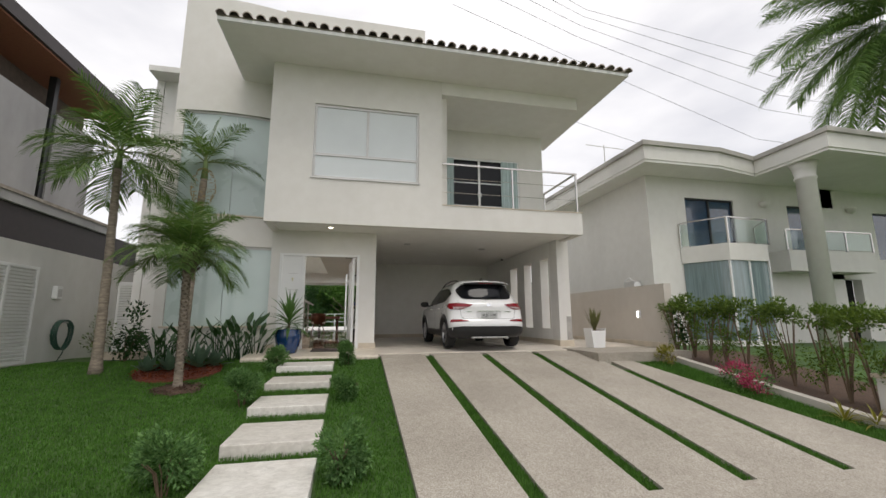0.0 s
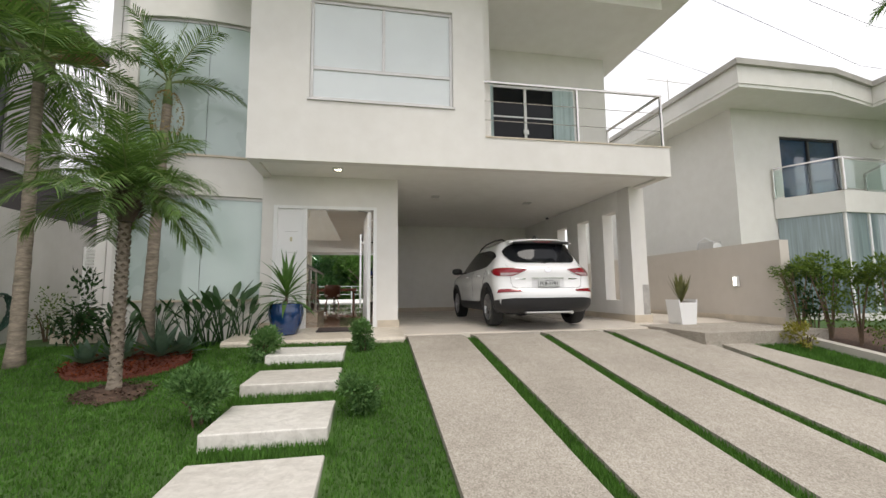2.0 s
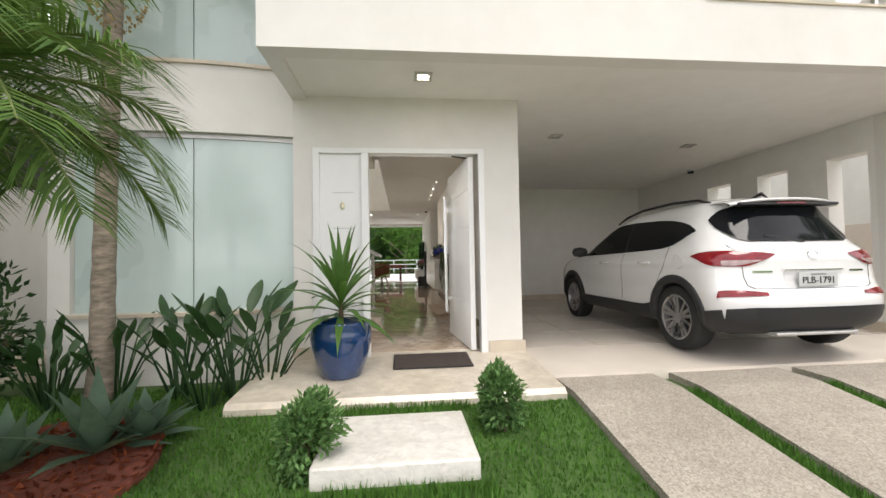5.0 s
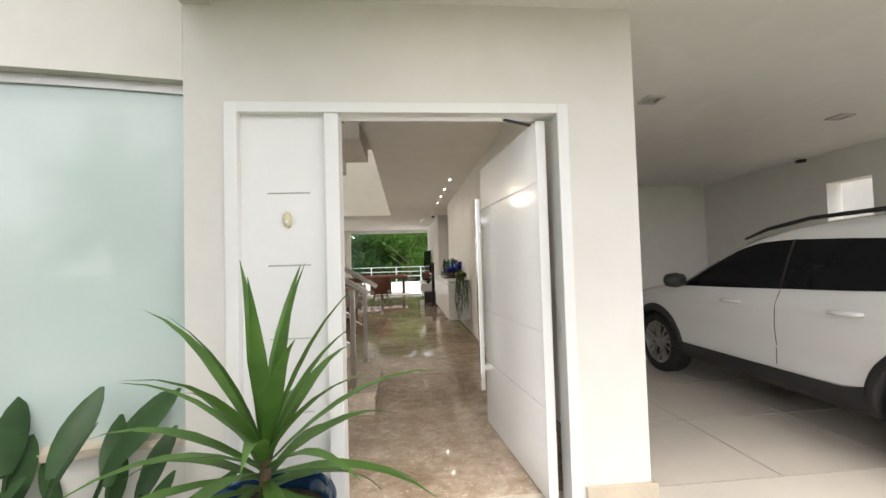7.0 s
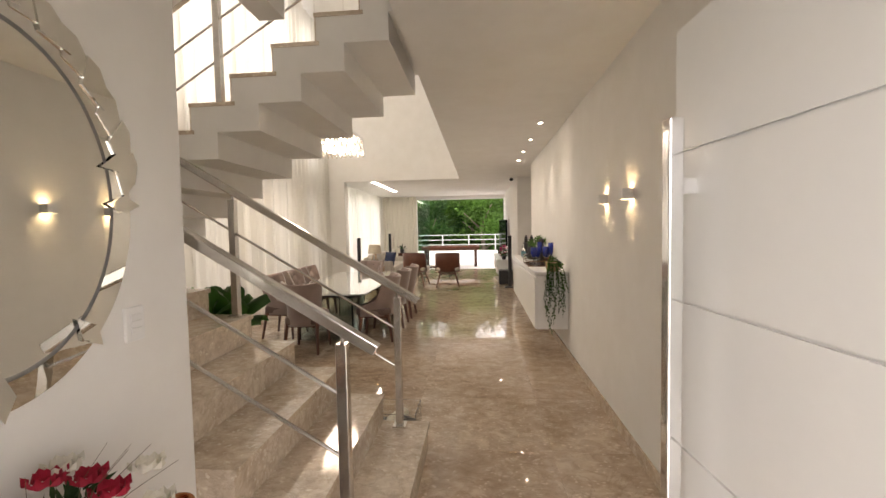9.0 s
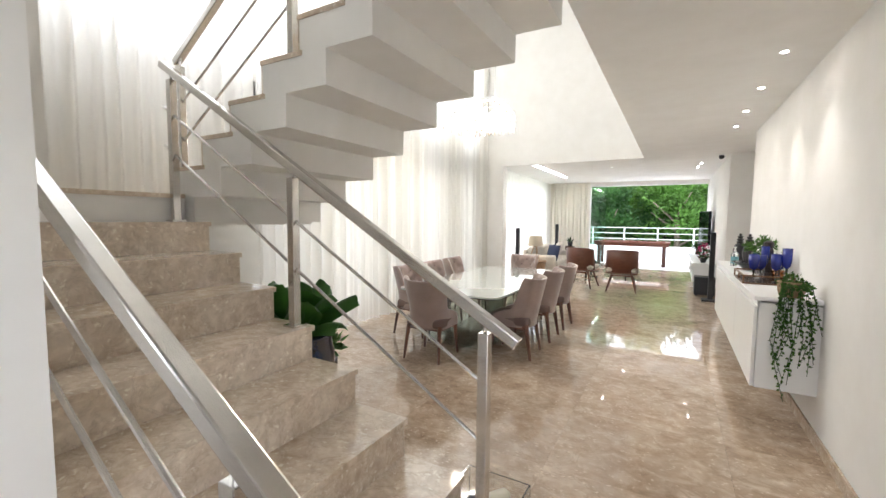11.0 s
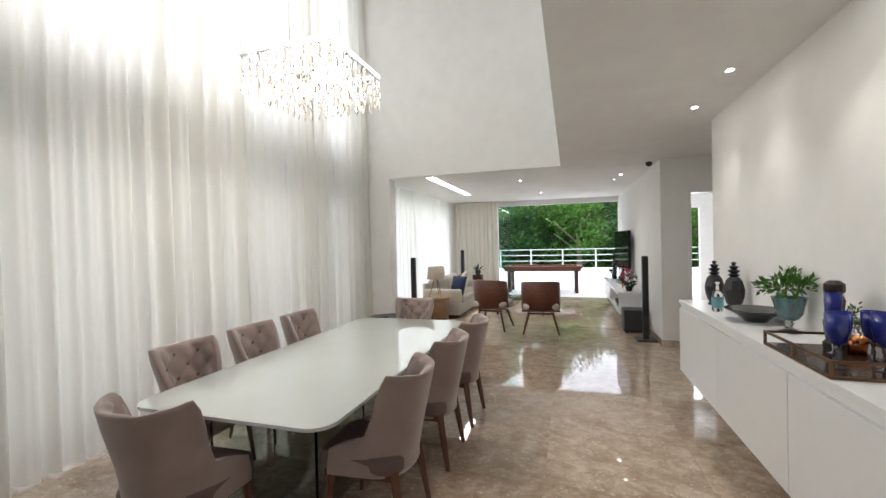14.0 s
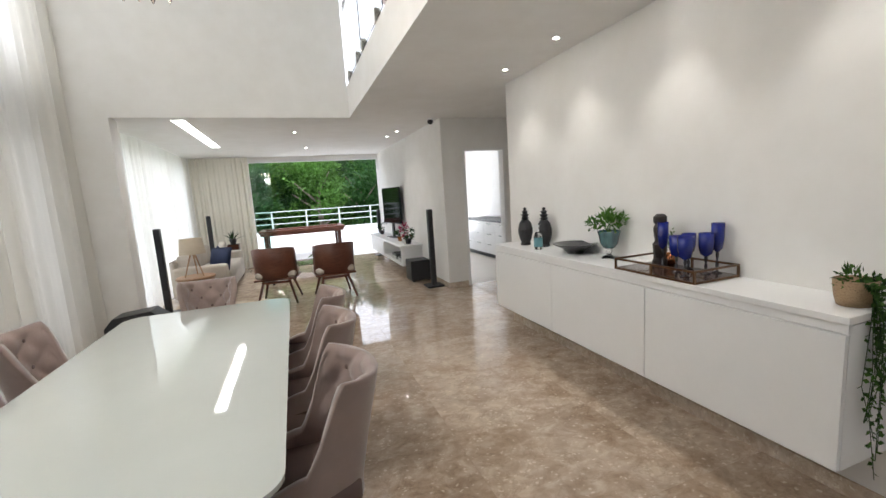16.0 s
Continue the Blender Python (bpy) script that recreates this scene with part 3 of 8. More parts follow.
def on_lawn(x, y):
    if -0.83 < x < 0.2 and any(a - 0.03 < y < b + 0.02 for a, b in ((8.74, 9.52), (7.71, 8.50), (6.66, 7.50), (5.54, 6.47), (4.42, 5.45), (3.3, 4.25))):
        return False
    if y > 9.6 and -1.64 < x < 1.07:
        return False
    return x < E0(y) - 0.01


r = random.Random(3)
spots = []
while len(spots) < 150000:
    x, y = r.uniform(-5.4, 1.1), 4.0 + 6.4 * r.random() ** 1.25
    if on_lawn(x, y):
        spots.append((x, y))
tagged(new("lawn_grass", grass_patch(spots, 0.024, 5)), "dense short green grass of the front lawn", "grass", kind="stuff")
spots = []
for f, y1 in ((G1, 10.0), (G2, 10.0), (G3, 10.0), (G4, 8.1)):
    for k in range(9000):
        y = r.uniform(4.3, y1)
        spots.append((f(y) + r.uniform(-GAP, GAP) * 1.05, y))
for k in range(24000):
    y = r.uniform(4.2, 8.9)
    spots.append((r.uniform(E5(y), 7.6), y))
for y0 in (9.53, 8.515, 7.515, 6.485, 5.465):
    for k in range(1300):
        spots.append((r.uniform(-0.85, 0.25), y0 + r.uniform(-0.02, 0.19)))
spots = [s for s in spots if s[1] < 9.62]
tagged(new("strip_grass", grass_patch(spots, 0.055, 6)), "taller grass in the driveway bands and between pavers", "grass", kind="stuff")

# ---- leaves ----
LEAF_BUSH = foliage("bush_leaf", (0.07, 0.165, 0.05), (0.19, 0.34, 0.12))
LEAF_PALM = foliage("palm_leaf", (0.06, 0.13, 0.03), (0.17, 0.28, 0.075))
LEAF_DARK = foliage("dark_broad_leaf", (0.018, 0.05, 0.018), (0.05, 0.11, 0.035))
LEAF_HEDGE = foliage("hedge_leaf", (0.06, 0.12, 0.02), (0.18, 0.26, 0.05))
LEAF_YELLOW = foliage("yellow_leaf", (0.20, 0.20, 0.03), (0.38, 0.34, 0.08))
LEAF_BLUE = foliage("agave_leaf", (0.10, 0.17, 0.12), (0.17, 0.25, 0.17), 0.5)
PINK = foliage("pink_petal", (0.35, 0.03, 0.10), (0.60, 0.10, 0.22))
RED = foliage("magenta_leaf", (0.25, 0.01, 0.06), (0.50, 0.04, 0.16))
BARK = surface("grey_palm_bark", (0.27, 0.225, 0.175), 0.92, vary=0.4, scale=9, grain=26, relief=0.9, stretch=(1, 1, 3.5))
BARK_SCALE = surface("dark_palm_scale", (0.17, 0.135, 0.10), 0.95, vary=0.4, scale=12, grain=40, relief=0.6)
TWIG = surface("brown_twig", (0.16, 0.11, 0.07), 0.9, vary=0.2)
SOIL = surface("dark_soil", (0.10, 0.06, 0.04), 0.95, vary=0.35, scale=20, grain=150, relief=0.8)
MULCH = surface("red_bark_mulch", (0.20, 0.055, 0.032), 0.9, vary=0.4, scale=25, grain=160, relief=0.9)


def add_leaf(bm, p, d, n, length, width, fold=0.15, droop=0.0):
    """One folded leaf from p along d with normal n."""
    d, n = d.normalized(), n.normalized()
    s = d.cross(n)
    if s.length < 1e-4:
        s = Vector((1, 0, 0))
    s.normalize()
    u = s.cross(d)
    a = bm.verts.new(p)
    m1 = bm.verts.new(p + d * length * 0.45 - u * fold * width)
    l1 = bm.verts.new(p + d * length * 0.42 + s * width * 0.5)
    r1 = bm.verts.new(p + d * length * 0.42 - s * width * 0.5)
    t = bm.verts.new(p + d * length - u * droop * length)
    bm.faces.new((a, m1, l1))
    bm.faces.new((a, r1, m1))
    bm.faces.new((l1, m1, t))
    bm.faces.new((m1, r1, t))


def rand_dir(r):
    z, a = r.uniform(-1, 1), r.uniform(0, 6.2832)
    q = math.sqrt(1 - z * z)
    return Vector((q * math.cos(a), q * math.sin(a), z))


def add_crown(bm, c, radii, count, size, r, lumps=7, flat=0.0):
    """Leaves in uneven clumps inside an ellipsoid."""
    c = Vector(c)
    seeds = [rand_dir(r) * r.uniform(0.35, 0.8) for _ in range(lumps)]
    for _ in range(count):
        s = r.choice(seeds)
        q = s + rand_dir(r) * r.uniform(0.15, 0.48)
        p = c + Vector((q.x * radii[0], q.y * radii[1], q.z * radii[2]))
        d = (q.normalized() + rand_dir(r) * 0.8 + Vector((0, 0, 0.25)))
        add_leaf(bm, p, d, rand_dir(r) + Vector((0, 0, 1 + flat)), size * r.uniform(0.7, 1.3), size * r.uniform(0.35, 0.55))


def shrub(name, x, y, radii, count, size, leaf, label, stems=6, seed=1, z=None, category="shrub", group="", lift=0.5):
    r = random.Random(seed)
    z = ground_z(y) if z is None else z
    ob = base(name, pose(x, y, z), label, category, group)
    bm = bmesh.new()
    for k in range(stems):
        a = r.uniform(0, 6.28)
        e = Vector((math.cos(a) * radii[0] * 0.6, math.sin(a) * radii[1] * 0.6, radii[2] * (lift + 0.5)))
        add_tube(bm, [(0.03 * math.cos(a), 0.03 * math.sin(a), -0.04), e * 0.5 + Vector((0, 0, 0.05)), e], [0.012, 0.008, 0.004], 5)
    part("stems", bm, TWIG, ob)
    bm = bmesh.new()
    add_crown(bm, (0, 0, radii[2] * (0.5 + lift)), radii, count, size, r)
    part("leaves", bm, leaf, ob)
    return ob


BUSH = "rounded dark green garden bush beside the path"
for k, (x, y, q, h) in enumerate(((-1.08, 5.0, 0.33, 0.34), (0.42, 4.95, 0.26, 0.36), (-0.98, 7.15, 0.24, 0.26), (0.47, 7.25, 0.25, 0.24), (-0.90, 8.95, 0.25, 0.26), (0.42, 9.25, 0.19, 0.25))):
    shrub("bush", x, y, (q, q, h), 2400, 0.05, LEAF_BUSH, BUSH if k % 2 else "leafy green bush on the lawn edge", 7, 20 + k, group="path bushes", lift=0.38)


def frond(bm_leaf, bm_stem, p, a, elev, length, leaflets, leaf_len, droop, r, width=0.018):
    """One feather leaf: a bent midrib with leaflets to both sides."""
    d = Vector((math.cos(a) * math.cos(elev), math.sin(a) * math.cos(elev), math.sin(elev)))
    pts, q = [], Vector(p)
    steps = 10
    for k in range(steps + 1):
        pts.append(q.copy())
        d = (d + Vector((0, 0, -droop * (0.4 + k / steps)))).normalized()
        q = q + d * length / steps
    add_tube(bm_stem, pts, [0.014 * (1 - 0.8 * k / steps) for k in range(steps + 1)], 4, False)
    for k in range(leaflets):
        f = 0.16 + 0.84 * k / leaflets
        i = min(int(f * steps), steps - 1)
        w = f * steps - i
        p0 = pts[i].lerp(pts[i + 1], w)
        t = (pts[i + 1] - pts[i]).normalized()
        s = t.cross(Vector((0, 0, 1)))
        if s.length < 0.05:
            s = Vector((-math.sin(a), math.cos(a), 0))
        s.normalize()
        up = s.cross(t)
        ll = leaf_len * (0.55 + 0.9 * math.sin(math.pi * min(1, f * 0.85 + 0.12))) * r.uniform(0.85, 1.1)
        for side in (-1, 1):
            dd = (t * 0.75 + s * side * 0.9 + up * 0.25 + Vector((0, 0, -0.32 * r.random())) + rand_dir(r) * 0.08).normalized()
            n = (up + s * side * 0.2).normalized()
            sv = dd.cross(n).normalized()
            a0 = bm_leaf.verts.new(p0 + sv * width * 0.4)
            a1 = bm_leaf.verts.new(p0 - sv * width * 0.4)
            mid = p0 + dd * ll * 0.55
            b0 = bm_leaf.verts.new(mid + sv * width * 0.5)
            b1 = bm_leaf.verts.new(mid - sv * width * 0.5)
            e = bm_leaf.verts.new(p0 + dd * ll + Vector((0, 0, -0.22 * ll)))
            bm_leaf.faces.new((a0, a1, b1, b0))
            bm_leaf.faces.new((b0, b1, e))


def palm(x, y, height, r0, r1, fronds, flen, leaf_len, label, seed, lean=(0, 0), leaflets=34, rough=False, low=-0.35, high=1.3, flower=False, z=None, crown_shaft=0.0, droop=0.11, width=0.018):
    r = random.Random(seed)
    z = ground_z(y) if z is None else z
    ob = base("palm_tree", pose(x, y, z), label, "palm tree")
    n = 26
    pts = [(lean[0] * (k / n) ** 1.5, lean[1] * (k / n) ** 1.5, -0.05 + (height + 0.05) * k / n) for k in range(n + 1)]
    rad = [r0 + (r1 - r0) * (k / n) ** 0.6 + (0.03 * math.exp(-k / 1.3)) + (0.006 if k % 2 else 0) for k in range(n + 1)]
    part("trunk", tube(pts, rad, 14), BARK, ob, smooth=True)
    top = Vector(pts[-1])
    if rough:
        bm = bmesh.new()
        for k in range(200):
            f = 0.04 + 0.96 * k / 200
            q = Vector((lean[0] * f ** 1.5, lean[1] * f ** 1.5, height * f))
            a = k * 2.4
            d = Vector((math.cos(a), math.sin(a), 2.2))
            add_leaf(bm, q + Vector((math.cos(a), math.sin(a), 0)) * (r1 + 0.002), d, Vector((math.cos(a), math.sin(a), 0.3)), 0.05, 0.055, 0.3)
        tagged(part("bark_scale", bm, BARK_SCALE, ob), kind="stuff")
        bm = bmesh.new()
        add_lathe(bm, [(r1 + 0.02, height - 0.32), (r1 + 0.07, height - 0.2), (r1 + 0.075, height - 0.05), (r1 + 0.02, height + 0.08)], 12)
        for k in range(60):
            a, zz = k * 2.4, height - 0.3 + 0.34 * k / 60
            add_leaf(bm, Vector((math.cos(a) * (r1 + 0.05), math.sin(a) * (r1 + 0.05), zz)), Vector((math.cos(a), math.sin(a), 1.0)), Vector((math.cos(a), math.sin(a), 0.2)), 0.12, 0.05, 0.3)
        part("crown_boss", bm, surface("dark_palm_fibre", (0.07, 0.05, 0.035), 0.95, vary=0.3, relief=0.5), ob)
    if crown_shaft:
        part("crown_shaft", tube([top, top + Vector((0, 0, crown_shaft))], [r1 * 1.15, r1 * 0.6], 10), surface("green_palm_sheath", (0.14, 0.20, 0.07), 0.5, vary=0.15), ob, smooth=True)
        top = top + Vector((0, 0, crown_shaft * 0.8))
    bl, bs = bmesh.new(), bmesh.new()
    for k in range(fronds):
        a = k * 2.39996 + r.uniform(-0.2, 0.2)
        e = low + (high - low) * ((k + 0.5) / fronds) + r.uniform(-0.1, 0.1)
        frond(bl, bs, top + Vector((0, 0, 0.02)), a, e, flen * r.uniform(0.85, 1.1), leaflets, leaf_len, droop * r.uniform(0.8, 1.2), r, width)
    tagged(part("frond_foliage", bl, LEAF_PALM, ob), kind="stuff")
    tagged(part("frond_midrib", bs, surface("palm_midrib", (0.16, 0.20, 0.06), 0.6, vary=0.15), ob), kind="stuff")
    if flower:
        bm = bmesh.new()
        for k in range(420):
            d = rand_dir(r)
            p = top + Vector((0, 0, -0.55)) + Vector((d.x * 0.22, d.y * 0.22, d.z * 0.42))
            add_leaf(bm, p, d + Vector((0, 0, -0.4)), rand_dir(r), 0.035, 0.03)
        tagged(part("flower_spray", bm, surface("ochre_palm_flower", (0.34, 0.24, 0.09), 0.8, vary=0.25), ob), kind="stuff")
    return ob


palm(-2.12, 8.05, 2.12, 0.058, 0.050, 34, 1.02, 0.30, "short date palm with a scaly trunk and feathery crown", 31, (-0.12, 0.22), 56, True, -0.05, 1.35, droop=0.17, width=0.011)
palm(-3.78, 9.1, 3.75, 0.085, 0.06, 22, 1.35, 0.42, "tall slender palm with a smooth grey trunk", 32, (-0.2, 0.25), 44, False, -0.6, 1.35, crown_shaft=0.4, droop=0.13)
palm(-2.86, 10.2, 3.85, 0.10, 0.065, 9, 1.15, 0.30, "slender palm with ochre flower clusters before the bay window", 33, (0.1, 0.0), 30, False, 0.1, 1.45, True, crown_shaft=0.45, droop=0.12)
palm(18.3, 9.2, 11.3, 0.2, 0.16, 44, 4.4, 0.75, "large feathery palm over the neighbouring hedge", 34, (0, 0), 150, False, -0.7, 1.2, z=-0.6, droop=0.12, width=0.024)

# agaves in a mulch bed
structure("mulch_bed", strip_mesh(lambda y: -2.50 - 0.62 * math.sqrt(max(0.02, 1 - ((y - 9.0) / 0.62) ** 2)), lambda y: -2.50 + 0.72 * math.sqrt(max(0.02, 1 - ((y - 9.0) / 0.62) ** 2)), 8.4, 9.6, 0.035, 12), MULCH, "red bark mulch bed in the lawn", "mulch bed")
bm = bmesh.new()
r = random.Random(48)
for k in range(900):
    a, q = r.uniform(0, 6.28), math.sqrt(r.random())
    x, y = -2.47 + 0.70 * q * math.cos(a), 9.0 + 0.60 * q * math.sin(a)
    add_leaf(bm, Vector((x, y, ground_z(y) + 0.034)), Vector((r.uniform(-1, 1), r.uniform(-1, 1), r.uniform(0.0, 0.5))), Vector((0, 0, 1)), r.uniform(0.04, 0.08), r.uniform(0.02, 0.035))
tagged(part("bark_chips", bm, foliage("red_bark_chip", (0.10, 0.025, 0.014), (0.34, 0.10, 0.05), 0.9, 0.1)), "loose red bark chips on the mulch bed", "mulch", kind="stuff")
bm = bmesh.new()
r = random.Random(49)
ring = [(0.30 + r.uniform(-0.07, 0.07)) for _ in range(26)]
vs = [bm.verts.new((-2.10 + q * 1.15 * math.cos(k * 6.2832 / 26), 8.0 + q * math.sin(k * 6.2832 / 26), ground_z(8.0 + q * math.sin(k * 6.2832 / 26)) + 0.006)) for k, q in enumerate(ring)]
top = bm.verts.new((-2.10, 8.02, ground_z(8.02) + 0.05))
for k in range(26):
    bm.faces.new((vs[k], vs[(k + 1) % 26], top))
for k in range(240):
    a, q = r.uniform(0, 6.28), 0.32 * math.sqrt(r.random())
    add_leaf(bm, Vector((-2.10 + q * 1.15 * math.cos(a), 8.0 + q * math.sin(a), ground_z(8.0 + q * math.sin(a)) + 0.05 - 0.12 * q)), Vector((r.uniform(-1, 1), r.uniform(-1, 1), 0.2)), Vector((0, 0, 1)), 0.05, 0.03)
structure("soil_ring", bm, SOIL, "bare soil with dry litter round a palm trunk", "soil")


def rosette(name, x, y, z, leaves, length, width, elev0, elev1, leaf, label, category, seed, droop=0.03, stem=0.0, group="", parent=None):
    """Sword leaves rising from one heart."""
    r = random.Random(seed)
    ob = parent or base(name, pose(x, y, z), label, category, group)
    for k in range(leaves):
        bm = bmesh.new()
        a = k * 2.39996
        e = elev0 + (elev1 - elev0) * k / max(1, leaves - 1) + r.uniform(-0.08, 0.08)
        d = Vector((math.cos(a) * math.cos(e), math.sin(a) * math.cos(e), math.sin(e)))
        p = Vector((0, 0, stem * (0.4 + 0.6 * k / leaves)))
        ll = length * r.uniform(0.8, 1.1)
        rows, n = [], 7
        for i in range(n + 1):
            f = i / n
            w = width * (0.35 + 1.3 * f) if f < 0.45 else width * max(0.03, (1 - f) * 1.72)
            s = Vector((-math.sin(a), math.cos(a), 0))
            u = s.cross(d)
            rows.append([bm.verts.new(p + s * w * 0.5), bm.verts.new(p + u * w * 0.16), bm.verts.new(p - s * w * 0.5)])
            d = (d + Vector((0, 0, -droop * (1 + 2 * f)))).normalized()
            p = p + d * ll / n
        for q, t in zip(rows, rows[1:]):
            bm.faces.new((q[0], q[1], t[1], t[0]))
            bm.faces.new((q[1], q[2], t[2], t[1]))
        part("leaf", bm, leaf, ob, smooth=True)
    return ob


for k, (x, y, s) in enumerate(((-2.2, 9.2, 0.52), (-2.62, 9.05, 0.40), (-2.95, 9.0, 0.33), (-2.0, 9.35, 0.36))):
    rosette("agave", x, y, ground_z(y) + 0.02, 16, s, 0.15, 0.25, 1.3, LEAF_BLUE, "pale blue-green agave in the red mulch bed", "agave", 50 + k, 0.03, group="agaves")


LEAF_PADDLE = foliage("paddle_leaf", (0.025, 0.07, 0.025), (0.07, 0.14, 0.05), 0.45, 0.4)


def strelitzia(x, y, seed, n=11, h=0.95, z=None):
    r = random.Random(seed)
    z = ground_z(y) if z is None else z
    ob = base("bird_of_paradise_plant", pose(x, y, z), "bird-of-paradise clump with paddle leaves on long stalks", "plant", "plants under the bay window")
    bs = bmesh.new()
    for k in range(n):
        a, e = r.uniform(0, 6.28), r.uniform(0.95, 1.4)
        hh = h * r.uniform(0.5, 1.1)
        d = Vector((math.cos(a) * math.cos(e), math.sin(a) * math.cos(e), math.sin(e)))
        p0 = Vector((math.cos(a) * 0.05, math.sin(a) * 0.05, -0.02))
        p1 = p0 + d * hh * 0.6
        add_tube(bs, [p0, p0 + d * hh * 0.3, p1], [0.012, 0.009, 0.006], 5)
        bm = bmesh.new()
        dd = (d + Vector((math.cos(a), math.sin(a), 0)) * 0.25).normalized()
        s = Vector((-math.sin(a + 0.5), math.cos(a + 0.5), 0.1)).normalized()
        u = s.cross(dd)
        rows, m = [], 6
        ll, ww = hh * 0.30, hh * 0.095
        p = p1.copy()
        for i in range(m + 1):
            f = i / m
            w = ww * math.sin(math.pi * (0.06 + 0.92 * f)) ** 0.7
            rows.append([bm.verts.new(p + s * w * 0.5 + u * 0.12 * w), bm.verts.new(p), bm.verts.new(p - s * w * 0.5 + u * 0.12 * w)])
            dd = (dd + Vector((math.cos(a), math.sin(a), -0.5)) * 0.05).normalized()
            p = p + dd * ll / m
        for q, t in zip(rows, rows[1:]):
            bm.faces.new((q[0], q[1], t[1], t[0]))
            bm.faces.new((q[1], q[2], t[2], t[1]))
        part("leaf", bm, LEAF_PADDLE, ob, smooth=True)
    part("stalks", bs, LEAF_DARK, ob)
    return ob


for k, (x, y, h) in enumerate(((-3.3, 10.2, 0.95), (-2.75, 10.2, 1.05), (-2.2, 10.15, 1.1), (-1.72, 10.12, 1.2), (-1.5, 10.3, 1.0), (-3.05, 9.95, 0.8), (-1.85, 9.85, 0.85))):
    strelitzia(x, y, 60 + k, 17, h)
shrub("shrub", -3.95, 10.35, (0.42, 0.4, 0.6), 500, 0.10, LEAF_DARK, "loose dark green shrub by the boundary wall", 9, 71, lift=0.45)
shrub("shrub", -4.9, 11.3, (0.3, 0.35, 0.5), 300, 0.06, LEAF_HEDGE, "thin climbing shrub against the boundary wall", 9, 72, lift=0.45)

# blue pot with dracaena
BLUE_GLAZE = surface("cobalt_glazed_ceramic", (0.006, 0.04, 0.14), 0.14, vary=0.25, scale=3, grain=30, relief=0.03, coat=0.8)


def glazed_pot(x, y, z, r, h, label, mat):
    ob = base("flower_pot", pose(x, y, z), label, "flower pot")
    part("pot_body", lathe([(r * 0.62, 0), (r * 0.66, 0.01), (r * 0.84, h * 0.28), (r * 0.99, h * 0.62), (r * 1.0, h * 0.8), (r * 0.93, h * 0.93), (r * 0.95, h * 0.97), (r * 0.93, h), (r * 0.84, h * 0.99), (r * 0.82, h * 0.86)], 40), mat, ob, smooth=True)
    part("soil", lathe([(r * 0.05, h * 0.875), (r * 0.83, h * 0.86), (r * 0.5, h * 0.9)], 20), SOIL, ob)
    return ob


pot = glazed_pot(-0.83, 10.22, -0.045, 0.275, 0.50, "glossy cobalt blue ceramic pot on the porch", BLUE_GLAZE)
drac = rosette("dracaena", -0.83, 10.22, 0.37, 38, 0.74, 0.078, -0.15, 1.45, foliage("dracaena_leaf", (0.045, 0.12, 0.025), (0.16, 0.30, 0.07), 0.4, 0.4), "dracaena with arching green sword leaves in a blue pot", "plant", 81, 0.075, 0.30)
part("stem", tube([(0, 0, -0.02), (0, 0, 0.32)], [0.025, 0.02], 8), TWIG, drac)

# door mat
MAT = surface("dark_coir", (0.055, 0.04, 0.035), 0.95, vary=0.3, scale=30, grain=300, relief=0.8)
mat = base("doormat", pose(0.02, 10.50, -0.016, 3.7, 0, 0), "dark brown coir doormat before the entrance", "doormat")
part("coir_cloth", box(-0.375, 0.375, -0.22, 0.22, 0.0, 0.016, 0.004), MAT, mat)
part("edge_binding", boxes([(-0.385, 0.385, -0.23, -0.22, 0, 0.012), (-0.385, 0.385, 0.22, 0.23, 0, 0.012), (-0.385, -0.375, -0.22, 0.22, 0, 0.012), (0.375, 0.385, -0.22, 0.22, 0, 0.012)]), BLACK, mat)

# white pot with snake plant
wp = base("white_planter", pose(6.55, 10.25, -0.058) @ Matrix.Diagonal((0.9, 0.9, 0.92, 1)), "tapered white planter beside the carport", "planter")
part("pot_body", prism([(-0.17, 0), (0.17, 0), (0.23, 0.52), (0.20, 0.52), (0.19, 0.46), (-0.19, 0.46), (-0.20, 0.52), (-0.23, 0.52)], "y", -0.2, 0.2), WHITE_GLOSS, wp)
part("soil", box(-0.19, 0.19, -0.19, 0.19, 0.44, 0.47), SOIL, wp)
rosette("snake_plant", 6.55, 10.25, 0.35, 30, 0.58, 0.068, 1.15, 1.5, foliage("snake_plant_leaf", (0.12, 0.13, 0.05), (0.25, 0.25, 0.11)), "upright snake plant in a white planter", "plant", 83, 0.0)

# ---- bay window ----
def bay_y(x):
    return 10.66 + 0.085 * ((x + 3.66) / 2.275) ** 2 - 0.10 * math.sin(math.pi * min(1, max(0, (x + 3.66) / 2.27)))


def bay_band(z0, z1, inset, thick, xa=-3.66, xb=-1.385, n=14):
    bm = bmesh.new()
    rows = []
    for k in range(n + 1):
        x = xa + (xb - xa) * k / n
        y = bay_y(x) + inset
        rows.append([bm.verts.new(p) for p in ((x, y, z0), (x, y, z1), (x, y + thick, z1), (x, y + thick, z0))])
    for p, q in zip(rows, rows[1:]):
        for i in range(4):
            bm.faces.new((p[i], p[(i + 1) % 4], q[(i + 1) % 4], q[i]))
    bm.faces.new(rows[0])
    bm.faces.new(list(reversed(rows[-1])))
    bmesh.ops.recalc_face_normals(bm, faces=bm.faces)
    return bm


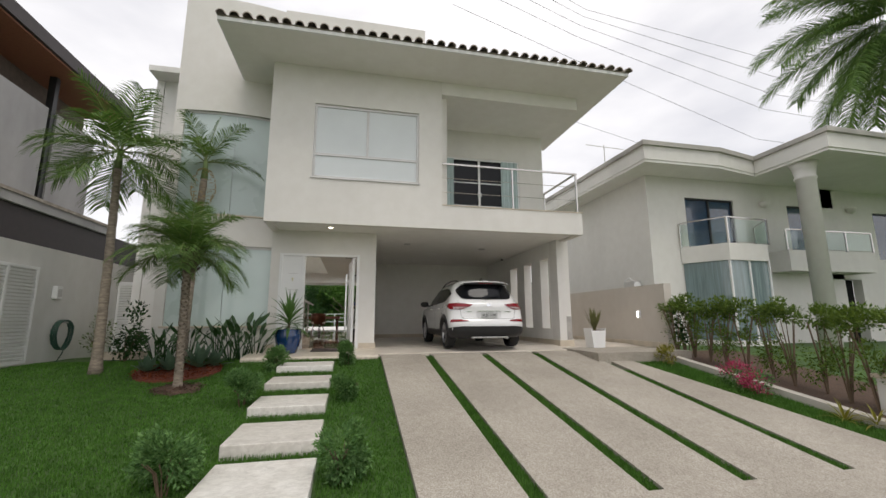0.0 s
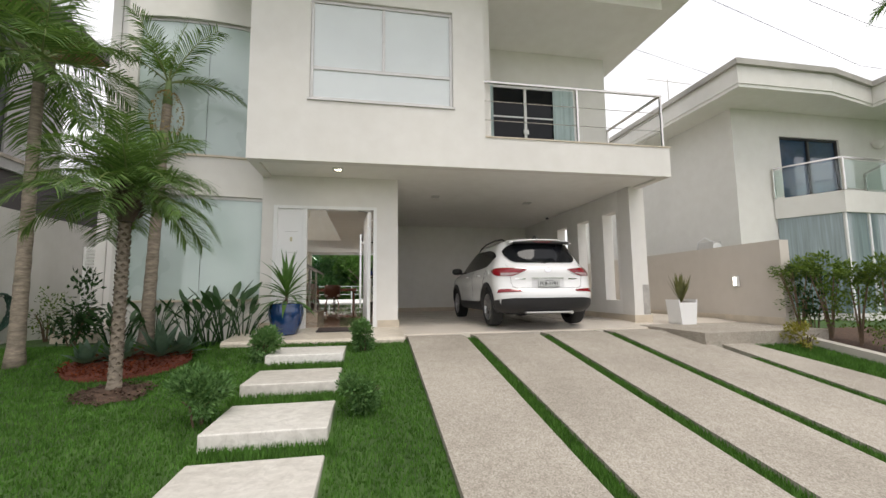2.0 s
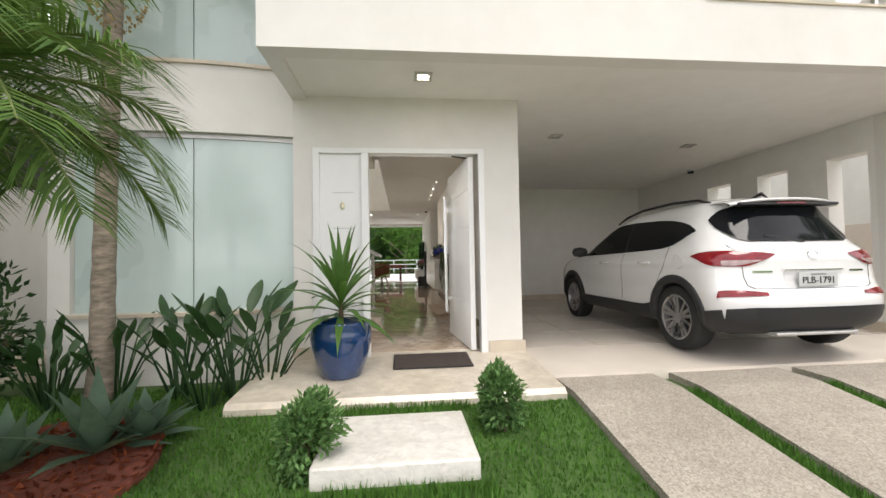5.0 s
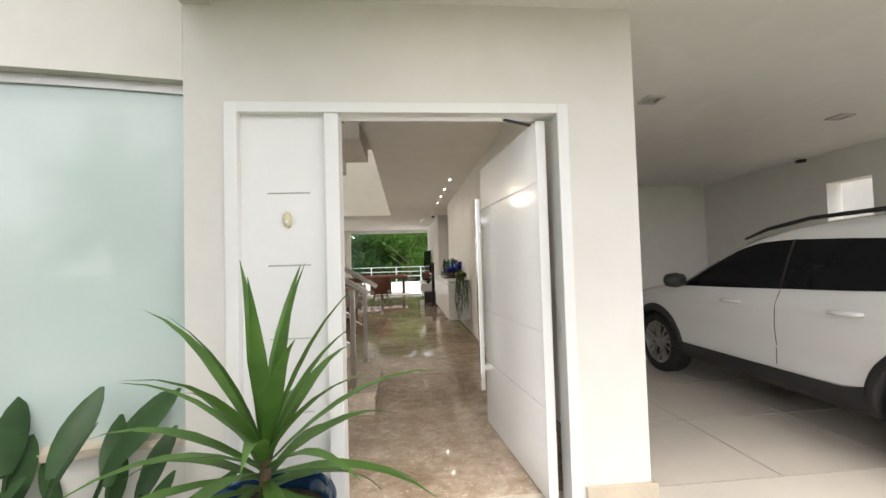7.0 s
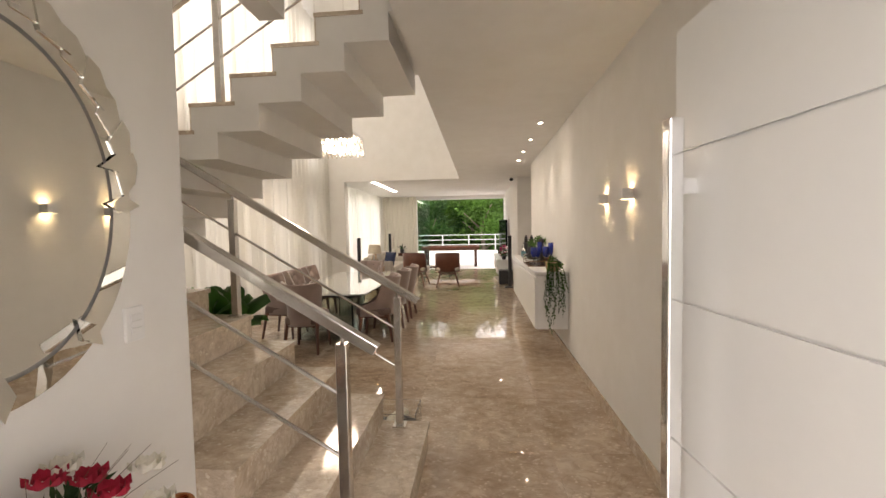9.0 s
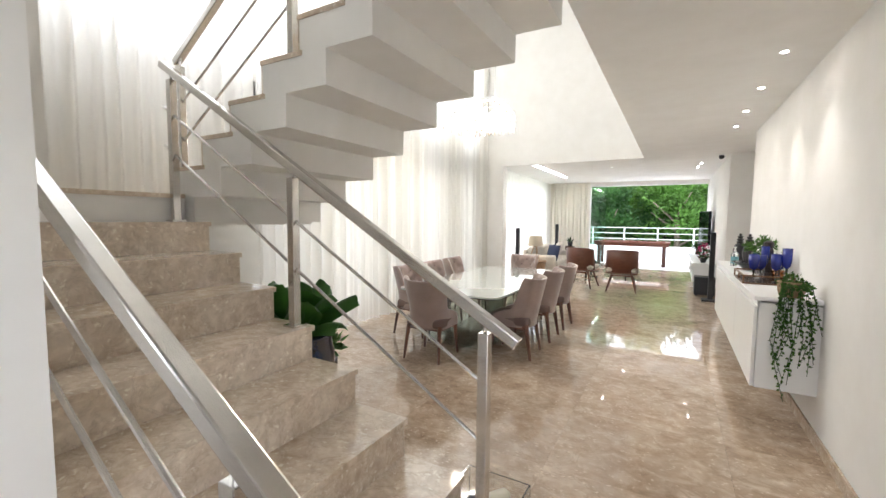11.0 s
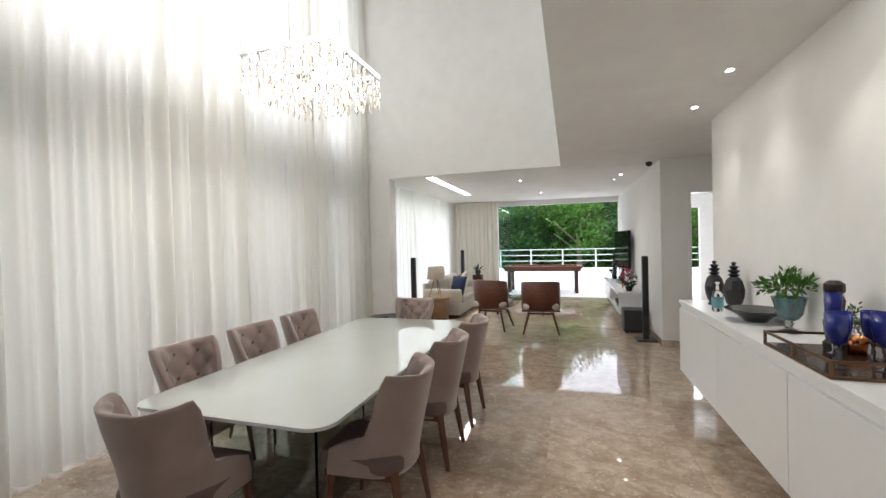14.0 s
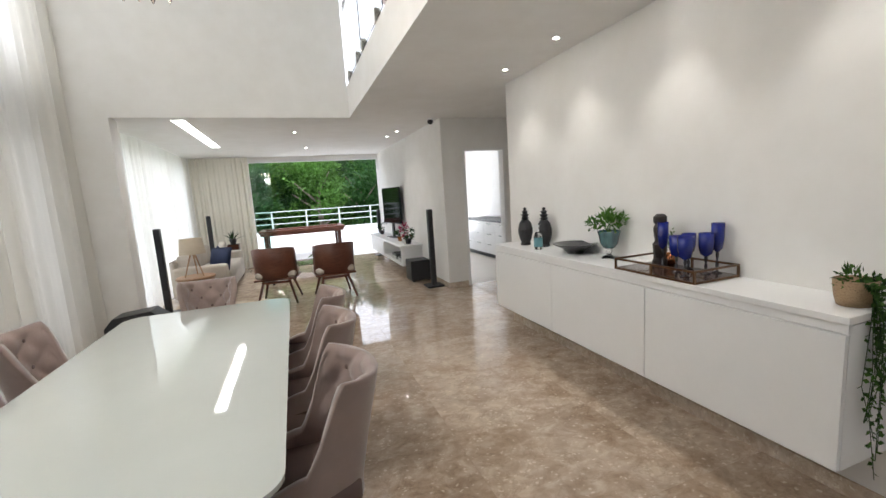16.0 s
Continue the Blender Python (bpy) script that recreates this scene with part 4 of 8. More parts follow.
structure("bay_wall_low", bay_band(-0.4, 0.50, 0, 0.2), STUCCO, "off-white base of the bay", "wall")
structure("bay_wall_mid", bay_band(2.31, 3.02, 0, 0.2), STUCCO, "off-white band between the bay windows", "wall")
structure("bay_wall_top", bay_band(5.50, 8.48, 0, 0.2), STUCCO, "tall off-white wall above the bay windows", "wall")
structure("bay_wall_edge", boxes([(-3.66, -3.46, 10.66, 13.0, -0.4, 8.48)]), STUCCO, "off-white rounded corner of the bay", "wall")
structure("tower_rest", boxes([(-1.385, 2.21, 10.66, 10.86, 6.9, 8.48), (2.01, 2.21, 10.86, 13.0, 6.9, 8.48), (-3.66, 2.21, 12.8, 13.0, 6.9, 8.48)]), STUCCO, "plain off-white parapet above the roof", "wall")
structure("upper_side_wall", box(-1.385, -1.24, 10.3, 13.0, 2.75, 6.9), STUCCO, "off-white side of the upper storey", "wall")
for name, z0, z1 in (("window_1", 0.53, 2.31), ("window_2", 3.02, 5.50)):
    win = base(name, pose(0, 0, 0), "tall frosted greenish bay window with slim joints", "window", kind="structure")
    part("window_sill", bay_band(z0 - 0.035, z0, -0.035, 0.16, -3.50, -1.387), PLINTH, win)
    part("window_frame", bay_band(z1 - 0.05, z1 - 0.001, 0.06, 0.06, -3.46, -1.387), GREY_ALU, win)
    for a, b in ((-3.455, -2.335), (-2.325, -1.386)):
        part("pane", bay_band(z0, z1 - 0.05, 0.08, 0.012, a, b, 7), FILM_GLASS, win)
structure("bay_blind", box(-3.44, -1.57, 11.0, 11.02, -0.05, 5.6), BLIND, "pale blind behind the bay glass", "blind")

# ---- upper window and balcony ----
win = base("window_3", pose(0, 0, 0), "wide white-framed upper window with closed pale blinds", "window", kind="structure")
part("window_sill", box(-0.50, 1.93, S - 0.03, S + 0.17, 3.715, 3.75, 0.004), GREY_ALU, win)
fr = [(-0.47, 1.90, S + 0.04, S + 0.10, 5.43, 5.49), (-0.47, 1.90, S + 0.04, S + 0.10, 3.75, 3.80), (-0.47, -0.42, S + 0.04, S + 0.10, 3.80, 5.43), (1.85, 1.90, S + 0.04, S + 0.10, 3.80, 5.43), (-0.42, 1.85, S + 0.045, S + 0.095, 4.27, 4.33), (0.69, 0.74, S + 0.045, S + 0.095, 4.33, 5.43)]
# white frame coloured grey, so that the shadow lines at its edges are painted in
for q in fr:
    part("window_frame", box(*q, 0.004), GREY_ALU, win)
for q in ((-0.42, 0.69, 4.33, 5.43), (0.74, 1.85, 4.33, 5.43), (-0.42, 1.85, 3.80, 4.27)):
    part("pane", box(q[0], q[1], S + 0.065, S + 0.073, q[2], q[3]), BLIND, win)
part("latch", boxes([(0.705, 0.725, S + 0.03, S + 0.045, 4.84, 4.92)]), GREY_ALU, win)
structure("upper_room_back", box(-1.24, 2.46, 10.6, 10.7, 3.0, 6.4), PAINT, "wall of the upper room", "wall")

gd = base("balcony_door", pose(0, 11.5, 3.14), "sliding glass balcony door with pale green curtains", "door", kind="structure")
for q in ((2.75, 5.18, 0.02, 0.08, 2.05, 2.11), (2.75, 2.80, 0.02, 0.08, 0, 2.05), (5.13, 5.18, 0.02, 0.08, 0, 2.05), (3.93, 3.99, 0.02, 0.08, 0, 2.05), (2.80, 5.13, 0.03, 0.07, 0.68, 0.71), (2.80, 5.13, 0.03, 0.07, 1.36, 1.39)):
    part("door_frame", box(*q), WHITE_ALU, gd)
for a, b in ((2.80, 3.93), (3.99, 5.13)):
    part("pane", box(a, b, 0.045, 0.053, 0.0, 2.05), DARK_GLASS, gd)
part("handle", box(3.90, 4.02, 0.0, 0.02, 0.98, 1.08), WHITE_ALU, gd)


def pleats(x0, x1, z0, z1, depth, period, along="x", at=0.0, seed=1, thick=0.0):
    """A hanging cloth in uneven folds."""
    r = random.Random(seed)
    bm = bmesh.new()
    n = int(abs(x1 - x0) / period * 18)
    ph = [r.uniform(0, 6.28) for _ in range(4)]
    zs = 9
    rows = []
    for k in range(n + 1):
        s = x0 + (x1 - x0) * k / n
        u = 2 * math.pi * (s / period + 0.35 * math.sin(s * 2.1 + ph[0]) + 0.22 * math.sin(s * 4.3 + ph[1]))
        swell = 0.62 + 0.38 * math.sin(s * 3.7 + ph[2])
        col = []
        for j in range(zs + 1):
            f = j / zs
            w = 0.72 + 0.38 * (1 - f)
            o = depth * w * swell * (0.72 * math.sin(u + 0.3 * math.sin(3 * f + ph[2])) + 0.38 * math.sin(1.63 * u + 1.2 * f + ph[3])) + 0.02 * math.sin(s * 1.7 + ph[3])
            z = z0 + (z1 - z0) * f + (0.012 * math.sin(u * 0.5) if j == 0 else 0)
            col.append(bm.verts.new((s, at + o, z) if along == "x" else (at + o, s, z)))
        rows.append(col)
    for p, q in zip(rows, rows[1:]):
        for j in range(zs):
            bm.faces.new((p[j], q[j], q[j + 1], p[j + 1]))
    return bm


for a, b, sd in ((2.78, 3.2, 1), (4.62, 5.12, 2)):
    cu = tagged(part("curtain", pleats(a, b, 3.16, 5.2, 0.02, 0.11, "x", 11.485, sd), GREEN_CURTAIN, smooth=True), "pale green curtain hanging at the balcony door", "curtain", "balcony curtains")

rail = base("balcony_railing", pose(0, 0, 3.26), "slim stainless balcony railing with thin cross bars", "railing", kind="structure")
part("handrail", bar((2.46, S + 0.08, 1.05), (6.0, S + 0.08, 1.05), 0.045, 0.045, 0.008), STEEL, rail)
part("handrail", bar((5.96, S + 0.1, 1.05), (5.96, 11.55, 1.05), 0.045, 0.045, 0.008), STEEL, rail)
for x, y in ((4.24, S + 0.08), (5.97, S + 0.08), (5.96, 11.5)):
    part("post", box(x - 0.018, x + 0.018, y - 0.018, y + 0.018, 0, 1.03), STEEL, rail)
for z in (0.35, 0.7):
    part("cross_bar", tube([(2.46, S + 0.08, z), (5.97, S + 0.08, z)], 0.007, 6), STEEL, rail)
    part("cross_bar", tube([(5.96, S + 0.1, z), (5.96, 11.5, z)], 0.007, 6), STEEL, rail)
part("coping", box(2.46, 6.06, S - 0.02, S + 0.18, 0.0, 0.025, 0.004), PLINTH, rail)

# carport fittings
for x, y in ((1.95, 12.0), (4.28, 12.4)):
    sp = base("ceiling_spotlight", pose(x, y, 2.75), "small square recessed spotlight, switched off", "spotlight", "carport spotlights")
    part("frame", boxes([(-0.085, 0.085, -0.085, -0.06, -0.02, 0), (-0.085, 0.085, 0.06, 0.085, -0.02, 0), (-0.085, -0.06, -0.06, 0.06, -0.02, 0), (0.06, 0.085, -0.06, 0.06, -0.02, 0)], 0.003), GREY_ALU, sp)
    part("lamp", lathe([(0.058, -0.006), (0.04, -0.012), (0.02, -0.014)], 16), GREY_ALU, sp)
sp = base("porch_spotlight", pose(-0.04, 10.21, 2.75), "lit square recessed spotlight over the entrance", "spotlight")
part("frame", boxes([(-0.085, 0.085, -0.085, -0.055, -0.02, 0), (-0.085, 0.085, 0.055, 0.085, -0.02, 0), (-0.085, -0.055, -0.055, 0.055, -0.02, 0), (0.055, 0.085, -0.055, 0.055, -0.02, 0)], 0.003), GREY_ALU, sp)
part("lamp", lathe([(0.052, -0.006), (0.035, -0.014), (0.01, -0.016)], 16), glow("warm_lamp_lens", (1.0, 0.9, 0.72), 9.0), sp)
sc = base("security_camera", pose(5.55, 14.1, 2.75), "small dark security camera under the carport ceiling", "camera")
part("bracket", lathe([(0.03, -0.05), (0.03, 0)], 12), WHITE_ALU, sc)
part("body", tube([(0, 0, -0.06), (-0.02, -0.14, -0.08)], 0.028, 12), BLACK, sc)

# plinths
structure("plinth_carport", boxes([(1.032, 1.05, 10.78, 16.3, -0.02, 0.11), (1.05, 5.76, 16.28, 16.298, -0.02, 0.11), (5.76, 5.778, 11.0, 16.28, -0.02, 0.11)]), PLINTH, "cream stone plinth round the carport", "baseboard")
structure("plinth_front", boxes([(0.66, 1.055, 10.725, 10.748, -0.03, 0.115), (1.032, 1.055, 10.748, 10.78, -0.03, 0.115), (-1.385, -1.19, 10.725, 10.748, -0.03, 0.115)]), PLINTH, "cream stone plinth at the entrance", "baseboard")
structure("plinth_pillar", boxes([(5.75, 6.15, 10.57, 10.598, -0.06, 0.11), (5.75, 5.778, 10.598, 11.0, -0.03, 0.11), (6.122, 6.15, 10.598, 11.0, -0.03, 0.11)]), PLINTH, "cream stone foot of the pillar", "baseboard")
structure("pillar_patch", box(5.98, 6.126, 10.594, 10.75, 0.12, 0.72), surface("bare_render_patch", (0.42, 0.40, 0.37), 0.9, vary=0.2, scale=6, relief=0.4), "bare grey render patch on the pillar", "wall")

# carport floor tiles and porch joints
structure("carport_floor_joint", boxes([(1.06 + 0.9 * k, 1.063 + 0.9 * k, 10.9, 16.3, -0.0095, -0.0045) for k in range(1, 6)] + [(1.06, 5.76, 10.9 + 0.9 * k, 10.903 + 0.9 * k, -0.0095, -0.0046) for k in range(0, 6)]), surface("tile_grout", (0.50, 0.45, 0.385), 0.9), "thin joints of the carport tiles", "floor")

# ---- entrance ----
dw = base("door_1", pose(0, 0, 0), "white lacquered entrance frame with a fixed grooved side panel", "door", kind="structure")
F = 10.75
for q in ((-1.186, -1.12, F - 0.015, F + 0.12, -0.02, 2.2), (0.575, 0.637, F - 0.015, F + 0.12, -0.02, 2.2), (-1.12, 0.575, F - 0.015, F + 0.12, 2.145, 2.2), (-0.685, -0.61, F - 0.01, F + 0.12, -0.02, 2.145)):
    part("door_frame", box(*q, 0.004), WHITE_GLOSS, dw)
part("side_panel", boxes([(-1.12, -0.685, F + 0.035, F + 0.075, a, b) for a, b in ((-0.02, 0.585), (0.593, 0.965), (0.973, 1.346), (1.354, 1.726), (1.734, 2.145))] + [(xa, xb, F + 0.035, F + 0.075, z - 0.004, z + 0.004) for z in (0.589, 0.969, 1.35, 1.73) for xa, xb in ((-1.12, -0.99), (-0.77, -0.685))]), WHITE_GLOSS, dw)
part("panel_back", box(-1.12, -0.685, F + 0.045, F + 0.07, -0.02, 2.14), GREY_ALU, dw)
bell = base("doorbell", pose(-0.885, F + 0.03, 1.59), "small ivory oval doorbell on the side panel", "doorbell")
part("cover", add_lathe(bmesh.new(), [(0.028, 0), (0.027, 0.012), (0.018, 0.02), (0.004, 0.022)], 20, pose(0, 0, 0, 90, 0, 0) @ Matrix.Diagonal((0.8, 1.5, 1, 1))), surface("ivory_plastic", (0.66, 0.60, 0.40), 0.4), bell, smooth=True)
part("button", add_lathe(bmesh.new(), [(0.009, 0.018), (0.008, 0.026)], 12, pose(0, 0, -0.012, 90, 0, 0)), WHITE_GLOSS, bell)

leaf = base("entrance_door", pose(0.50, 10.82, 0, 0, 0, 4.6), "wide white lacquered pivot door, standing open inwards", "door")
L = 1.20
gz = [0.0, 0.52, 0.94, 1.36, 1.78, 2.13]
rows = []
for a, b in zip(gz, gz[1:]):
    rows.append((-0.026, 0.026, 0, L, a + (0.004 if a else 0.008), b - 0.004))
part("door_panel", boxes(rows), WHITE_GLOSS, leaf)
part("door_core", box(-0.018, 0.018, 0.004, L - 0.004, 0.01, 2.125), WHITE_GLOSS, leaf)
part("door_edge", box(-0.028, 0.028, -0.012, 0.0, 0.008, 2.13, 0.003), WHITE_GLOSS, leaf)
hd = part("pull_handle", box(-0.105, -0.065, L - 0.115, L - 0.075, 0.30, 1.86, 0.005), CHROME, leaf, "long square chrome pull handle")
for z in (0.48, 1.68):
    part("handle_mount", box(-0.066, -0.026, L - 0.105, L - 0.085, z - 0.02, z + 0.02), CHROME, hd)
part("closer_arm", bar((0, 0.1, 2.137), (-0.2, 0.02, 2.137), 0.02, 0.008), BLACK, leaf)

# ---- boundary wall on the lawn side ----
structure("boundary_wall_left", box(-5.75, -5.5, 3.0, 20.0, -1.4, 2.10), stucco("stained_white_wall", (0.72, 0.71, 0.68), 0.22), "white boundary wall with grey stains", "wall")
gate = base("louvred_gate", pose(-5.49, 8.6, -0.12), "white slatted double gate in the boundary wall", "gate")
for q in ((0.0, 0.05, 0.0, 0.05, 0, 1.8), (0.0, 0.05, 1.45, 1.5, 0, 1.8), (0.0, 0.05, 0.05, 1.45, 0, 0.06), (0.0, 0.05, 0.05, 1.45, 1.74, 1.8), (0.0, 0.05, 0.72, 0.78, 0.06, 1.74)):
    part("gate_frame", box(*q), WHITE_ALU, gate)
SLAT = link_mesh("slat", box(0.005, 0.04, 0, 0.66, -0.004, 0.04), WHITE_ALU)
for a in (0.055, 0.785):
    for k in range(26):
        ob = new("slat", SLAT)
        ob.parent = gate
        ob.matrix_basis = pose(0.0, a, 0.09 + k * 0.064, 0, 20, 0)
g2 = base("side_gate", pose(-5.48, 13.0, -0.15), "white slatted side gate beside the house", "gate")
for q in ((0.0, 0.05, 0, 0.05, 0, 1.8), (1.75, 1.80, 0, 0.05, 0, 1.8), (0.05, 1.75, 0, 0.05, 1.75, 1.8)):
    part("gate_frame", box(*q), WHITE_ALU, g2)
SLAT2 = link_mesh("slat", box(0.05, 1.75, 0.0, 0.03, 0, 0.045), WHITE_ALU)
for k in range(26):
    ob = new("slat", SLAT2)
    ob.parent = g2
    ob.matrix_basis = pose(0, 0.01, 0.05 + k * 0.066, 20, 0, 0)
ub = base("utility_box", pose(-5.5, 10.7, 1.1), "small white electrical box on the boundary wall", "utility box")
part("box_body", box(0, 0.09, -0.09, 0.09, 0, 0.26, 0.01), WHITE_ALU, ub)
part("cover", box(0.09, 0.1, -0.06, 0.06, 0.04, 0.2, 0.004), GREY_ALU, ub)
HOSE = surface("green_hose", (0.02, 0.07, 0.045), 0.4, vary=0.2)
hr = base("garden_hose", pose(-5.40, 10.9, 0.42), "coiled dark green garden hose hung on the wall", "hose")
bm = bmesh.new()
pts = []
for k in range(160):
    a = k / 160 * 2 * math.pi * 8
    q = 0.26 + 0.04 * math.sin(k * 0.31)
    pts.append((0.03 + 0.05 * math.sin(k * 0.9), q * math.cos(a), 0.30 * math.sin(a) - 0.05))
add_tube(bm, pts, 0.012, 6)
add_tube(bm, [(0.04, 0.1, -0.3), (0.06, 0.0, -0.45), (0.08, -0.2, -0.62)], 0.012, 6)
part("coil", bm, HOSE, hr, smooth=True)
part("hook", bar((-0.1, 0, 0.22), (0.1, 0, 0.2), 0.03, 0.03), GREY_ALU, hr)

# ---- neighbouring house, lawn side ----
WOOD_SOFFIT = wood("red_brown_soffit_boards", (0.15, 0.055, 0.03), (0.26, 0.105, 0.055), 0.5, (2, 14, 2))
DARK_STEEL = surface("dark_fascia_and_void_shade", (0.045, 0.035, 0.035), 0.6, vary=0.2)
CONCRETE = stucco("grey_concrete_panel", (0.42, 0.41, 0.40), 0.3)
nh = base("neighbour_house", pose(0, 0, 0), "dark-roofed house with grey panels and a timber soffit beyond the wall", "house")
part("roof", box(-13, -8.4, 3, 18.6, 8.55, 8.95), DARK_STEEL, nh)
part("soffit", box(-12.9, -8.5, 3.1, 18.5, 8.50, 8.548), WOOD_SOFFIT, nh)
for a, b in ((3, 15.2), (15.6, 17.6)):
    part("wall_panel", box(-9.4, -9.1, a, b, 4.4, 7.3), CONCRETE, nh)
# solid block behind the panels; the recess's shade is put into its dark colour
part("recess_shade", box(-12.5, -10.0, 3, 18.4, 3.2, 8.5), surface("painted_recess_shade", (0.10, 0.075, 0.06), 0.8, vary=0.2), nh)
for y in (7.0, 15.4):
    part("column", box(-9.35, -9.15, y, y + 0.18, 3.2, 8.5), BLACK, nh)
part("slab_edge", box(-10.2, -8.9, 3, 19.2, 3.95, 4.25), CONCRETE, nh)
part("tile_edge", box(-8.95, -8.86, 3, 19.2, 4.22, 4.32), TILE, nh)
# solid box in the dark roof colour, painted shade for the gap below the slab
part("void_shade", box(-10.0, -9.0, 3, 22, 2.6, 3.95), DARK_STEEL, nh)
part("lower_wall", box(-9.6, -9.02, 3, 22, -0.5, 2.6), CONCRETE, nh)

# ---- neighbouring house, driveway side ----
CREAM = stucco("cream_house_render", (0.74, 0.725, 0.685), 0.10)
MOULD = stucco("mould_stained_cornice", (0.50, 0.48, 0.44), 0.45)
structure("boundary_wall_right", boxes([(8.0, 8.2, 9.42, 20.0, -0.6, 1.52)]), stucco("beige_boundary_wall", (0.60, 0.55, 0.49), 0.1), "beige boundary wall beside the carport", "wall")
structure("plinth_boundary", boxes([(7.98, 7.998, 9.44, 20.0, -0.15, 0.08)]), PLINTH, "stone foot of the boundary wall", "baseboard")
n2 = base("cream_house", pose(0, 0, 0), "large cream two-storey house with mould-stained cornice and round column", "house")
for q in (wall_rows("x", 12.0, 12.3, 9.9, 24.0, -0.6, 5.8, [(11.37, 13.35, 2.95, 4.7), (15.7, 17.9, 2.9, 4.66), (19.8, 22.0, 2.8, 4.6), (17.2, 18.7, -0.6, 2.03)])):
    part("wall", box(*q), CREAM, n2)
part("wall", box(9.9, 10.2, 12.3, 20.0, -0.6, 5.8), CREAM, n2)
part("soffit", prism([(9.08, 10.95), (11.80, 10.95), (13.68, 11.35), (13.58, 9.06), (24, 9.2), (24, 20), (9.08, 20)], "z", 5.38, 5.46), SOFFIT, n2)
part("cornice", prism([(9.05, 10.92), (11.80, 10.92), (13.64, 11.32), (13.54, 9.02), (24, 9.16), (24, 9.7), (14.05, 9.6), (14.05, 11.8), (11.7, 11.4), (9.5, 11.4), (9.5, 20), (9.05, 20)], "z", 5.46, 5.90), CREAM, n2)
part("cornice_cap", prism([(8.97, 10.84), (11.82, 10.84), (13.56, 11.22), (13.46, 8.93), (24.1, 9.06), (24, 9.7), (14.05, 9.6), (14.05, 11.8), (11.7, 11.4), (9.5, 11.4), (9.5, 20), (8.97, 20)], "z", 5.90, 6.04), MOULD, n2)
part("column", add_lathe(bmesh.new(), [(0.31, -0.6), (0.31, 4.85), (0.35, 4.87), (0.35, 4.93), (0.31, 4.95), (0.36, 5.2), (0.45, 5.38)], 28, pose(14.06, 10.1, 0) @ Matrix.Diagonal((0.82, 0.82, 1, 1))), CREAM, n2, smooth=True)
for a, b, c, d in ((11.37, 13.35, 2.95, 4.7), (15.7, 17.9, 2.9, 4.66), (19.8, 22.0, 2.8, 4.6)):
    w = part("window", boxes([(a, b, 12.05, 12.1, d - 0.05, d), (a, a + 0.05, 12.05, 12.1, c, d), (b - 0.05, b, 12.05, 12.1, c, d), ((a + b) / 2 - 0.03, (a + b) / 2 + 0.03, 12.05, 12.1, c, d)]), BLACK, n2)
    part("pane", box(a, b, 12.11, 12.12, c, d), BLUE_GLASS, w)
part("door_recess", box(17.2, 18.7, 12.31, 12.35, -0.6, 2.03), DARK_GLASS, n2)
bay = part("bay_window", prism([(11.0, 11.98), (11.7, 10.85), (13.3, 10.95), (14.0, 11.98)], "z", 2.42, 2.95), CREAM, n2)
part("bay_glass", prism([(11.06, 11.98), (11.73, 10.92), (13.28, 11.01), (13.93, 11.98)], "z", 0.0, 2.42), surface("green_curtained_glass", (0.20, 0.27, 0.275), 0.2, vary=0.25, scale=4, grain=3, relief=0.0, stretch=(6, 6, 0.2), coat=1.0), n2)
part("bay_base", prism([(11.0, 11.98), (11.7, 10.85), (13.3, 10.95), (14.0, 11.98)], "z", -0.6, 0.0), CREAM, n2)
for x, y in ((11.72, 10.9), (13.29, 10.98), (12.5, 10.95)):
    part("mullion", box(x - 0.025, x + 0.025, y - 0.02, y + 0.03, 0, 2.42), WHITE_ALU, n2)
BAL_GLASS = glass("balcony_glass", (0.82, 0.93, 0.90))
for pts in ([(11.0, 11.95), (11.68, 10.82), (13.32, 10.92), (14.05, 11.95)],):
    for p, q in zip(pts, pts[1:]):
        part("balcony_handrail", bar((*p, 3.75), (*q, 3.75), 0.05, 0.04), STEEL, n2)
        gp = part("balcony_glass", bar((*p, 3.34), (*q, 3.34), 0.012, 0.7), BAL_GLASS, n2)
        gp.visible_shadow = False
    for p in pts:
        part("balcony_post", box(p[0] - 0.025, p[0] + 0.025, p[1] - 0.025, p[1] + 0.025, 2.95, 3.74), STEEL, n2)
part("balcony_two", box(14.6, 18.4, 11.3, 11.99, 2.2, 2.9), CREAM, n2)
part("balcony_handrail", bar((14.6, 11.33, 3.6), (18.4, 11.33, 3.6), 0.05, 0.04), STEEL, n2)
gp = part("balcony_glass", box(14.6, 18.4, 11.33, 11.342, 2.95, 3.55), BAL_GLASS, n2)
gp.visible_shadow = False
for x in (14.6, 15.9, 17.2, 18.4):
    part("balcony_post", box(x - 0.025, x + 0.025, 11.31, 11.36, 2.9, 3.58), STEEL, n2)
for x in (14.6, 18.6):
    wlm = base("wall_lamp", pose(x, 11.99, 4.6), "small shell-shaped outside wall lamp", "wall lamp", "house wall lamps")
    part("shade", add_lathe(bmesh.new(), [(0.04, -0.12), (0.12, -0.05), (0.17, 0.08), (0.15, 0.1)], 16, pose(0, -0.1, 0)), CREAM, wlm, smooth=True)
ac = base("air_conditioner", pose(9.62, 12.75, 1.53) @ Matrix.Diagonal((0.62, 0.62, 0.62, 1)), "grey air conditioner compressor on the house wall", "air conditioner")
part("housing", box(-0.14, 0.26, -0.42, 0.42, 0.0, 0.56, 0.02), GREY_ALU, ac)
